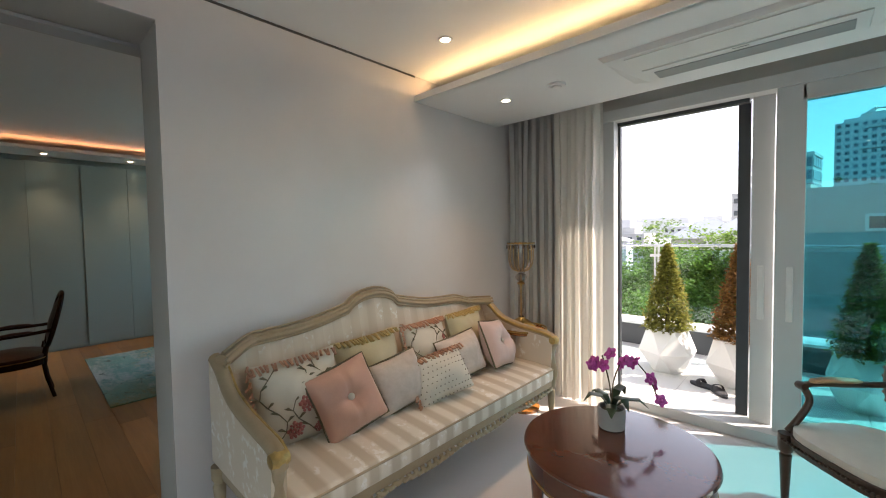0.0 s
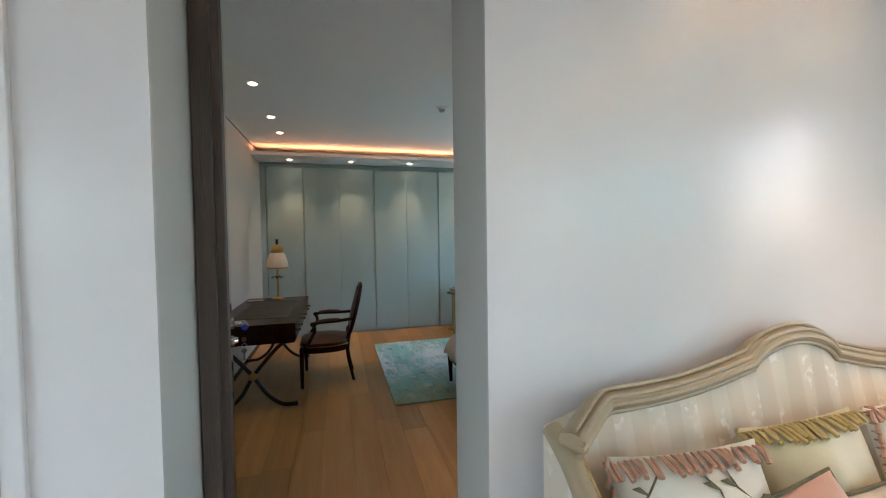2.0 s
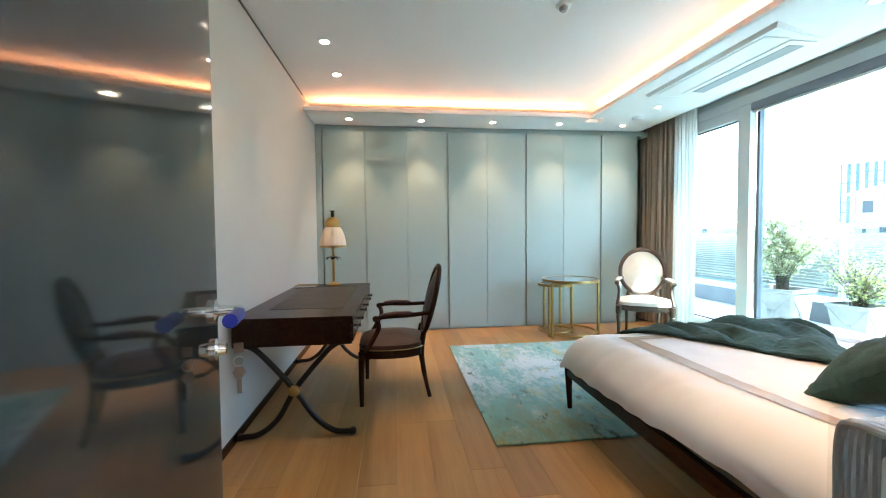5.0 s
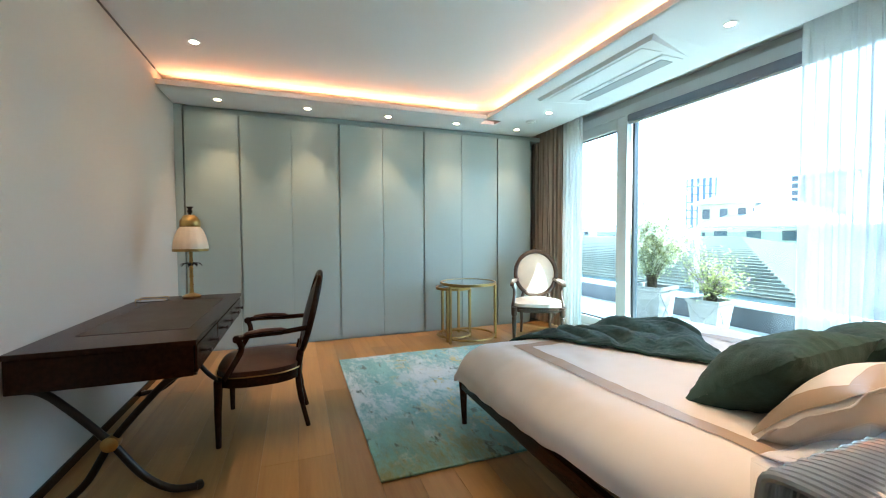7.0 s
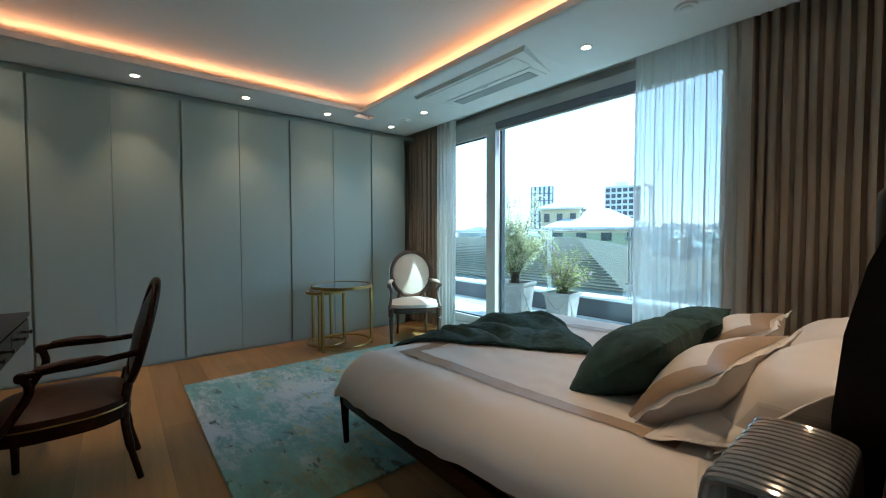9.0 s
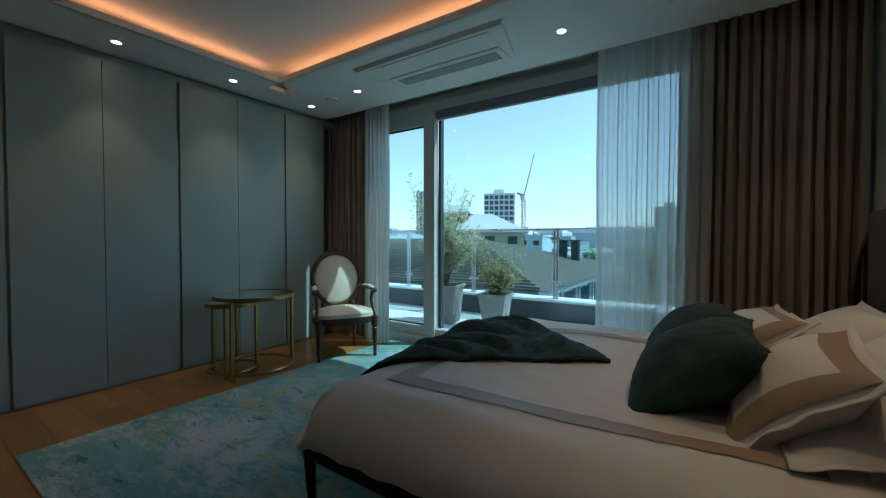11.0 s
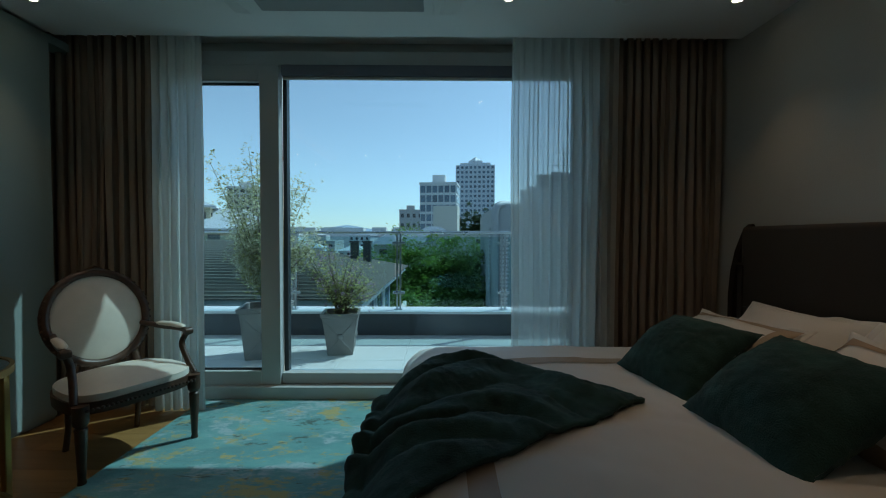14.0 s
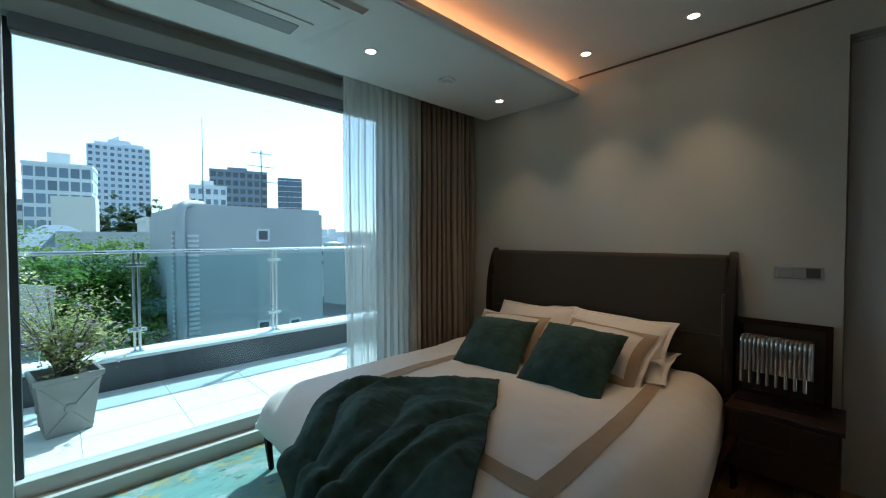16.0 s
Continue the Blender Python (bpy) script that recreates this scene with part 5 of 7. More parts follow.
    part("piping", tube([(-2.327, SOFA_Y0 + 0.05, 0.445), (-2.327, SOFA_Y1 - 0.05, 0.445)], 0.006, 8), M_GILT, st, "piped edge", True)


sofa()

M_CREAMSILK = material("cream_silk", (0.72, 0.64, 0.54), 0.5, vary=0.08, scale=12, fine=160, bump=0.1)
M_FLORAL = material("ivory_linen", (0.70, 0.64, 0.54), 0.7, vary=0.05, scale=14, fine=220, bump=0.12)
M_PINK = material("salmon_silk", (0.62, 0.33, 0.24), 0.45, vary=0.08, scale=10, fine=180, bump=0.1, sheen=0.2)
M_PALEPINK = material("pale_pink_silk", (0.66, 0.47, 0.42), 0.45, vary=0.08, scale=10, fine=180, bump=0.1, sheen=0.2)
M_GOLDSILK = material("pale_gold_silk", (0.55, 0.47, 0.29), 0.42, vary=0.1, scale=9, fine=160, bump=0.1, sheen=0.2)
M_TOILE = material("mauve_toile", (0.68, 0.60, 0.55), 0.6, vary=0.2, scale=22, fine=80, bump=0.1, color2=(0.46, 0.38, 0.32))
M_ROSE = material("rose_embroidery", (0.52, 0.20, 0.16), 0.7, vary=0.3, color2=(0.26, 0.05, 0.05), scale=55)
M_STEM = material("olive_embroidery", (0.16, 0.13, 0.07), 0.7, vary=0.3, scale=40)
M_TASSEL = material("apricot_tassel", (0.55, 0.30, 0.20), 0.7, vary=0.2, scale=30)
M_FRINGE = material("gold_fringe", (0.50, 0.36, 0.14), 0.7, vary=0.2, scale=30)
M_DOT = material("brown_dots", (0.13, 0.09, 0.06), 0.7)


def pillow_z(w, h, d, x, y):
    u, v = min(1, abs(2 * x / w)), min(1, abs(2 * y / h))
    return d / 2 * (max(0, 1 - u * u) * max(0, 1 - v * v)) ** 0.5


def scatter_cushion(m, w, h, d, mat, label, trim="", motif="", seed=0.0):
    d *= 1.7
    c = part("scatter_cushion", cushion(w, h, d, 22, 0.14, 0.010, seed), mat, None, "", True, m)
    tagged(c, label, "cushion", "cushions on the settee")
    rnd = random.Random(int(seed * 10) + 5)
    if trim in ("tassel", "fringe"):
        mt = M_TASSEL if trim == "tassel" else M_FRINGE
        edge = [(-w / 2 + w * k / 23, h / 2 * 0.93) for k in range(24)] + ([(-w / 2 * 0.95, -h / 2 + h * k / 17) for k in range(18)] if trim == "tassel" else [])
        for x, y in edge:
            top = abs(y) > h / 2 * 0.9
            dx, dy = (rnd.uniform(-0.016, 0.016), rnd.uniform(-0.040, -0.022)) if top else (rnd.uniform(-0.034, -0.012), rnd.uniform(-0.03, -0.008))
            part("tassel", tube([(x, y, 0.008), (x + dx * 0.3, y + dy * 0.3 + 0.008, 0.03), (x + dx, y + dy, 0.034 + pillow_z(w, h, d, x + dx, y + dy) * 0.6)], [0.003, 0.006, 0.0075], 6), mt, c, "silk tassel", True)
    if trim == "cord":
        ring = [(w / 2 * 0.98 * x, h / 2 * 0.98 * y, 0) for x, y in ((-1, -1), (0, -0.97), (1, -1), (0.97, 0), (1, 1), (0, 0.97), (-1, 1), (-0.97, 0))]
        part("cord", tube(ring, 0.006, 6, closed=True), M_STEM, c, "dark cord", True)
    if motif == "floral":
        for k in range(3):
            x0 = -w * 0.32 + w * 0.30 * k
            pts = []
            for q in range(9):
                x = x0 + 0.05 * math.sin(q * 0.9 + k * 2)
                y = -h * 0.38 + h * 0.78 * q / 8
                pts.append((x, y, pillow_z(w, h, d, x, y) + 0.004))
            part("vine", tube(pts, 0.0028, 5), M_STEM, c, "embroidered vine")
            for q in range(1, 8):
                x, y, z = pts[q]
                sx = (-1) ** q
                part("sprig", tube([(x, y, z), (x + 0.022 * sx, y + 0.016, z), (x + 0.038 * sx, y + 0.018, z - 0.002)], [0.002, 0.007, 0.001], 6, flat=0.3), M_STEM, c, "embroidered leaf")
        for x, y, r in ((0.02, -0.02, 0.05), (-0.06, -0.13, 0.042), (0.11, 0.06, 0.022), (0.05, -0.15, 0.026)):
            bm = bmesh.new()
            for q in range(22):
                a, k = q * 2.4, r * math.sqrt(q / 22) * 0.9
                xx, yy = x + k * math.cos(a), y + k * math.sin(a)
                lathe([(r * rnd.uniform(0.16, 0.26), 0), (r * 0.12, 0.002 + 0.002 * (q % 3)), (0.001, 0.003 + 0.002 * (q % 3))], 6, bm, pose(xx, yy, pillow_z(w, h, d, xx, yy) + 0.001, 0, 0, q * 37))
            tagged(part("rose", bm, M_ROSE, c, "embroidered red rose", True), kind="stuff")
    if motif == "dots":
        bm = bmesh.new()
        for i in range(13):
            for j in range(9):
                x, y = -w / 2 * 0.9 + w * 0.9 * (i + 0.5 * (j % 2)) / 13, -h / 2 * 0.88 + h * 0.88 * j / 8
                lathe([(0.0042, 0), (0.0035, 0.0015), (0.001, 0.002)], 6, bm, pose(x, y, pillow_z(w, h, d, x, y) + 0.001))
        tagged(part("dots", bm, M_DOT, c, "small embroidered dots", True), kind="stuff")
    if motif == "button":
        z = pillow_z(w, h, d, 0, 0)
        for v in c.data.vertices:
            q = math.hypot(v.co.x, v.co.y)
            v.co.z *= 1 - 0.55 * math.exp(-(q / 0.055) ** 2)
            a = math.atan2(v.co.y, v.co.x)
            v.co.z *= 1 - 0.14 * math.exp(-(abs(math.sin(2 * a)) / 0.25) ** 2) * math.exp(-(q / 0.16) ** 2)
        part("button", lathe([(0.018, 0), (0.018, 0.006), (0.012, 0.012), (0.001, 0.014)], 16), M_CREAMSILK, c, "covered button", True, pose(0, 0, z * 0.46))
    return c


def propped(x, y, z, tilt, turn, roll=0.0):
    """A pose for a cushion that leans back on the settee; its face looks to +x."""
    return pose(x, y, z) @ pose(0, 0, 0, 0, 0, turn) @ pose(0, 0, 0, 0, tilt, 0) @ pose(0, 0, 0, 0, 0, 90 + roll)


scatter_cushion(propped(-2.83, 1.13, 0.645, 72, -16, 6), 0.44, 0.44, 0.13, M_FLORAL, "ivory cushion embroidered with red roses, tasselled edge", "tassel", "floral", 1)
scatter_cushion(propped(-2.67, 1.31, 0.635, 66, -8, 14), 0.36, 0.36, 0.12, M_PINK, "salmon pink silk cushion with a central button", "cord", "button", 2)
scatter_cushion(propped(-2.86, 1.60, 0.67, 74, -6, 4), 0.44, 0.42, 0.12, M_GOLDSILK, "pale gold silk cushion with fringed edge", "fringe", "", 3)
scatter_cushion(propped(-2.68, 1.66, 0.615, 62, -10, 10), 0.38, 0.30, 0.11, M_TOILE, "small faded tapestry cushion with dark corded edge", "cord", "", 4)
scatter_cushion(propped(-2.85, 2.06, 0.68, 74, 4, 0), 0.42, 0.42, 0.12, M_FLORAL, "ivory cushion embroidered with red roses, tasselled edge", "tassel", "floral", 5)
scatter_cushion(propped(-2.60, 1.93, 0.60, 60, -14, 8), 0.42, 0.29, 0.12, M_FLORAL, "ivory cushion with small brown dots and tassels", "tassel", "dots", 6)
scatter_cushion(propped(-2.69, 2.24, 0.63, 66, 0, 4), 0.42, 0.30, 0.11, M_TOILE, "mauve patterned cushion with dark cord", "cord", "", 7)
scatter_cushion(propped(-2.85, 2.50, 0.69, 74, 8, 0), 0.44, 0.42, 0.12, M_GOLDSILK, "pale gold silk cushion with fringed edge", "fringe", "", 8)
scatter_cushion(propped(-2.66, 2.62, 0.645, 64, 16, -10), 0.36, 0.36, 0.12, M_PALEPINK, "pale pink silk cushion with a central button", "cord", "button", 9)


def end_table_and_lamp():
    t = thing("end_table", pose(-2.68, 3.03, 0), "small round glossy amber end table with gilt edge", "side table")
    amber = material("amber_lacquer", (0.35, 0.13, 0.03), 0.12, vary=0.3, scale=14, coat=0.6, bump=0.0)
    part("top", lathe([(0.17, 0.645), (0.185, 0.655), (0.185, 0.67), (0.175, 0.675)], 32), amber, t, "", True)
    part("gallery", tube([(0.185 * math.cos(a), 0.185 * math.sin(a), 0.682) for a in [2 * math.pi * k / 32 for k in range(32)]], 0.008, 6, closed=True), M_GOLD, t, "gilt rim", True)
    part("column", lathe([(0.13, 0), (0.13, 0.02), (0.03, 0.05), (0.022, 0.2), (0.034, 0.3), (0.02, 0.4), (0.05, 0.645)], 20), amber, t, "", True)
    l = thing("crystal_lamp", pose(-2.70, 3.03, 0.676) @ Matrix.Scale(0.97, 4), "crystal and gilt bronze lamp with beaded glass bowl", "lamp")
    part("foot", lathe([(0.115, 0), (0.125, 0.012), (0.118, 0.03), (0.09, 0.05), (0.06, 0.07), (0.03, 0.085), (0.022, 0.10)], 12), M_GOLD, l, "embossed gilt foot", True)
    cg = pane_glass("crystal", (0.74, 0.70, 0.66), 3.0)
    part("stem", lathe([(0.028, 0.10), (0.030, 0.2), (0.024, 0.34), (0.026, 0.38)], 12), cg, l, "faceted crystal stem")
    part("rod", lathe([(0.007, 0.1), (0.007, 0.46)], 8), M_BRASS, l)
    part("crystal_ball", lathe([(0.012, 0.40), (0.042, 0.415), (0.052, 0.44), (0.042, 0.465), (0.012, 0.48)], 20), cg, l, "clear crystal ball", True)
    part("collar", lathe([(0.03, 0.38), (0.036, 0.388), (0.02, 0.40)], 20), M_BRASS, l, "", True)
    prof = [(0.03, 0.49), (0.066, 0.505), (0.092, 0.54), (0.104, 0.60), (0.106, 0.66), (0.100, 0.72)]
    part("glass_bowl", lathe(prof, 28), cg, l, "clear glass bowl", True)
    for k in range(16):
        a = 2 * math.pi * k / 16
        part("bead_string", tube([((r + 0.003) * math.cos(a), (r + 0.004) * math.sin(a), z) for r, z in prof], 0.003, 6), M_BRASS, l, "string of bronze beads", True)
        part("crystal_drop", lathe([(0.001, -0.03), (0.008, -0.024), (0.007, 0.0), (0.001, 0.004)], 6), cg, l, "", False, pose(0.118 * math.cos(a), 0.118 * math.sin(a), 0.715))
    part("rim", tube([(0.114 * math.cos(2 * math.pi * k / 32), 0.114 * math.sin(2 * math.pi * k / 32), 0.728 + 0.006 * (k % 2)) for k in range(32)], 0.005, 6, closed=True), M_BRASS, l, "beaded bronze rim", True)


end_table_and_lamp()


def coffee_table():
    t = thing("coffee_table", pose(-1.58, 2.05, -0.02), "round glossy mahogany drum coffee table", "coffee table")
    part("top", lathe([(0.39, 0.475), (0.412, 0.478), (0.418, 0.488), (0.414, 0.498), (0.395, 0.50)], 64), M_MAHOG, t, "glossy mahogany top", True)
    part("drum", lathe([(0.395, 0.36), (0.40, 0.365), (0.40, 0.47), (0.395, 0.475)], 64), M_MAHOG, t, "", True)
    part("banding", lathe([(0.399, 0.372), (0.404, 0.374), (0.404, 0.382), (0.399, 0.384)], 64), M_BRASS, t, "thin brass band", True)
    for k in range(4):
        a = math.pi / 4 + k * math.pi / 2
        part("leg", tube([(0.36 * math.cos(a), 0.36 * math.sin(a), 0.02), (0.37 * math.cos(a), 0.37 * math.sin(a), 0.37)], [0.018, 0.032], 10), M_MAHOG, t, "", True)
    o = thing("orchid", pose(-1.65, 2.20, 0.48), "potted magenta orchid with dark green leaves", "orchid")
    part("pot", lathe([(0.052, 0), (0.062, 0.004), (0.066, 0.06), (0.066, 0.105), (0.058, 0.105), (0.056, 0.08)], 28), material("grey_pot", (0.42, 0.40, 0.37), 0.55), o, "pale grey pot", True)
    part("moss", lathe([(0.056, 0.085), (0.04, 0.096), (0.001, 0.1)], 16), material("moss", (0.06, 0.05, 0.025), 0.9), o)
    green = material("orchid_leaf", (0.035, 0.065, 0.03), 0.35, vary=0.2)
    for a, ln, up in ((20, 0.17, 0.06), (80, 0.13, 0.09), (150, 0.16, 0.05), (215, 0.14, 0.07), (290, 0.15, 0.04), (330, 0.12, 0.08)):
        c, s_ = math.cos(radians(a)), math.sin(radians(a))
        part("leaf", tube([(0, 0, 0.09), (ln * 0.35 * c, ln * 0.35 * s_, 0.10 + up * 0.9), (ln * 0.75 * c, ln * 0.75 * s_, 0.10 + up), (ln * c, ln * s_, 0.09 + up * 0.5)], [0.008, 0.026, 0.024, 0.003], 10, flat=0.16), green, o, "glossy strap leaf", True)
    petal = material("magenta_petal", (0.60, 0.08, 0.40), 0.5, vary=0.25, scale=40)
    stalks = [curve([(0, 0, 0.09), (-0.01, 0.0, 0.22), (-0.03, -0.02, 0.33), (-0.035, -0.03, 0.37)], 6), curve([(0, 0, 0.09), (0.01, 0.01, 0.25), (0.06, 0.05, 0.36), (0.13, 0.12, 0.27), (0.17, 0.16, 0.15)], 6)]
    bloom = bmesh.new()
    for k in range(5):
        a = 2 * math.pi * k / 5
        tube([(0, 0, 0), (0.016 * math.cos(a), 0.016 * math.sin(a), 0.006), (0.034 * math.cos(a), 0.034 * math.sin(a), 0.003)], [0.004, 0.017, 0.006], 8, bloom, 0.22)
    lathe([(0.007, 0), (0.009, 0.010), (0.001, 0.016)], 8, bloom)
    me = None
    rnd = random.Random(4)
    for st in stalks:
        part("stalk", tube(st, 0.0035, 6), material("orchid_stalk", (0.10, 0.08, 0.04), 0.5), o, "", True)
    spots = [stalks[0][-1] + Vector((rnd.uniform(-0.05, 0.04), rnd.uniform(-0.05, 0.04), rnd.uniform(-0.07, 0.03))) for _ in range(7)]
    spots += [stalks[1][k] + Vector((rnd.uniform(-0.02, 0.02), rnd.uniform(-0.02, 0.02), rnd.uniform(-0.03, 0.01))) for k in (9, 11, 13, 15, 18, 21, 24)]
    for p in spots:
        m = pose(p.x, p.y, p.z, rnd.uniform(40, 110), rnd.uniform(-20, 20), rnd.uniform(-60, 60))
        if me is None:
            first = part("blossom", bloom, petal, o, "magenta orchid blossom", True, m)
            me = first.data
        else:
            ob = new("blossom", me)
            ob.parent, ob.matrix_basis = o, m
            ob["label"] = "magenta orchid blossom"


coffee_table()

# ---- terrace ----
TZ = 0.05
terrace = setting("terrace_floor", boxes([(-16, 9, 3.85, 5.4, -0.25, TZ - 0.004)]), M_GROUT, "pale paved terrace")
setting("terrace_parapet", boxes([(-16, 9, 5.42, 5.66, -3.4, 0.315)]), M_PARAPET, "dark grey terrace parapet")
setting("trim_coping", boxes([(-16, 9, 5.37, 5.72, 0.315, 0.345)], 0.004), M_COPING, "white metal parapet coping")
setting("building_own_wall", boxes([(-16, 9, 3.9, 5.5, -14, -0.25)]), M_PARAPET, "grey wall of the building below the terrace")


def balustrade():
    b = thing("balustrade", pose(0, 0, 0), "frameless glass balustrade with steel posts and handrail", "balustrade")
    xs = [-6.164 + 1.278 * k for k in range(-6, 11)]
    post = None
    for x in xs:
        m = pose(x, 5.52, 0.345)
        if post is None:
            bm = boxes([(-0.030, -0.010, -0.016, 0.016, 0.0, 0.93), (0.010, 0.030, -0.016, 0.016, 0.0, 0.93), (-0.05, 0.05, -0.04, 0.04, 0.0, 0.012)], 0.002)
            lathe([(0.016, 0.92), (0.012, 0.935), (0.001, 0.94)], 10, bm)
            post = part("post", bm, M_STEEL, b, "twin-bar steel post", False, m).data
            bm = boxes([(-0.075, 0.075, -0.02, 0.02, 0.19, 0.222), (-0.075, 0.075, -0.02, 0.02, 0.80, 0.832)], 0.006)
            clamp = part("glass_clamp", bm, M_STEEL, b, "steel glass clamp", False, m).data
        else:
            for nm, d in (("post", post), ("glass_clamp", clamp)):
                o = new(nm, d)
                o.parent, o.matrix_basis = b, m
    for x in xs[:-1]:
        part("glass_panel", boxes([(x + 0.05, x + 1.228, 5.514, 5.526, 0.40, 1.235)]), M_RAILGLASS, b, "clear greenish glass panel")
    part("handrail", tube([(xs[0], 5.52, 1.285), (xs[-1], 5.52, 1.285)], 0.017, 10), M_STEEL, b, "steel handrail", True)


balustrade()
M_STONEPOT = material("weathered_lead_pot", (0.29, 0.28, 0.265), 0.65, vary=0.2, scale=9, fine=70, bump=0.4)


def square_pot(p, x, y, base, top, h, turn):
    bm = bmesh.new()
    def ring(s, z):
        return [bm.verts.new((a * s / 2, b * s / 2, z)) for a, b in ((-1, -1), (1, -1), (1, 1), (-1, 1))]
    loops = [ring(base, 0), ring(top * 0.95, h * 0.90), ring(top * 1.04, h * 0.92), ring(top * 1.06, h), ring(top * 0.92, h), ring(top * 0.88, h * 0.86)]
    for a, b in zip(loops, loops[1:]):
        for k in range(4):
            bm.faces.new((a[k], a[(k + 1) % 4], b[(k + 1) % 4], b[k]))
    bm.faces.new(loops[0][::-1])
    bm.faces.new(loops[-1])
    pot = part("pot", bm, M_STONEPOT, p, "square tapered lead-grey pot with cross ribs")
    for q in range(4):
        m = pose(0, 0, 0, 0, 0, 90 * q)
        f = lambda u, z: (u * (base + (top * 0.95 - base) * z / (0.9 * h)) / 2 * 0.92, -(base + (top * 0.95 - base) * z / (0.9 * h)) / 2 - 0.002, z)
        rib = bmesh.new()
        tube([f(-1, 0.03), f(1, h * 0.86)], 0.006, 6, rib)
        tube([f(1, 0.03), f(-1, h * 0.86)], 0.006, 6, rib)
        lathe([(0.035, 0), (0.032, 0.01), (0.018, 0.014), (0.001, 0.016)], 12, rib, pose(*f(0, h * 0.45)) @ pose(0, 0, 0, 90, 0, 0))
        part("rib", rib, M_STONEPOT, pot, "", False, m)


def leaves_mesh(spots, size, rnd, flat=0.35):
    """One bmesh-free mesh of many little folded leaves."""
    verts, faces = [], []
    for p in spots:
        a, e, r = rnd.uniform(0, 2 * math.pi), rnd.uniform(-0.7, 0.9), size * rnd.uniform(0.6, 1.3)
        d = Vector((math.cos(a) * math.cos(e), math.sin(a) * math.cos(e), math.sin(e)))
        w = Vector((-math.sin(a), math.cos(a), rnd.uniform(-0.5, 0.5))).normalized() * r * flat
        up = d.cross(w).normalized() * r * 0.12
        k = len(verts)
        verts += [p, p + d * r * 0.5 + w + up, p + d * r, p + d * r * 0.5 - w + up]
        faces += [(k, k + 1, k + 2), (k, k + 2, k + 3)]
    me = bpy.data.meshes.new("leaves")
    me.from_pydata([tuple(v) for v in verts], [], faces)
    return me


def leaf_material(name, c, c2):
    m = material(name, c, 0.55, vary=0.3, scale=7, fine=30, color2=c2, bump=0.0)
    t = m.node_tree
    b = t.nodes["Principled BSDF"]
    geo = t.nodes.new("ShaderNodeNewGeometry")
    hs = t.nodes.new("ShaderNodeHueSaturation")
    ma = t.nodes.new("ShaderNodeMath")
    ma.operation = "MULTIPLY_ADD"
    ma.inputs[1].default_value, ma.inputs[2].default_value = 0.9, 0.55
    t.links.new(geo.outputs["Random Per Island"], ma.inputs[0])
    t.links.new(ma.outputs[0], hs.inputs["Value"])
    link = b.inputs["Base Color"].links[0].from_socket
    t.links.new(link, hs.inputs["Color"])
    t.links.new(hs.outputs[0], b.inputs["Base Color"])
    tl = t.nodes.new("ShaderNodeBsdfTranslucent")
    t.links.new(hs.outputs[0], tl.inputs[0])
    mx = t.nodes.new("ShaderNodeMixShader")
    mx.inputs[0].default_value = 0.5
    t.links.new(b.outputs[0], mx.inputs[1])
    t.links.new(tl.outputs[0], mx.inputs[2])
    t.links.new(mx.outputs[0], t.nodes["Material Output"].inputs[0])
    return m


M_SHRUB = leaf_material("shrub_leaf", (0.46, 0.46, 0.18), (0.27, 0.30, 0.11))
M_BLOOM = leaf_material("white_blossom", (0.78, 0.76, 0.60), (0.58, 0.58, 0.40))
M_LILAC = leaf_material("lilac_blossom", (0.46, 0.30, 0.42), (0.34, 0.22, 0.30))
M_TWIG = material("twig_bark", (0.14, 0.10, 0.07), 0.8, vary=0.3)
M_TREE = leaf_material("tree_leaf", (0.20, 0.34, 0.06), (0.09, 0.17, 0.03))
M_PINE = leaf_material("pine_needle", (0.075, 0.13, 0.05), (0.04, 0.08, 0.03))
M_CONIFER = leaf_material("conifer_leaf", (0.30, 0.27, 0.05), (0.12, 0.15, 0.03))
M_CONIFERDRY = leaf_material("dry_conifer_leaf", (0.33, 0.16, 0.04), (0.19, 0.095, 0.03))
M_SOIL = material("soil", (0.05, 0.035, 0.025), 0.95, vary=0.4, scale=30)


def stuff(me, mat, parent, name, label=""):
    me.materials.append(mat)
    o = new(name, me)
    o.parent = parent
    return tagged(o, label, "", "", "stuff")


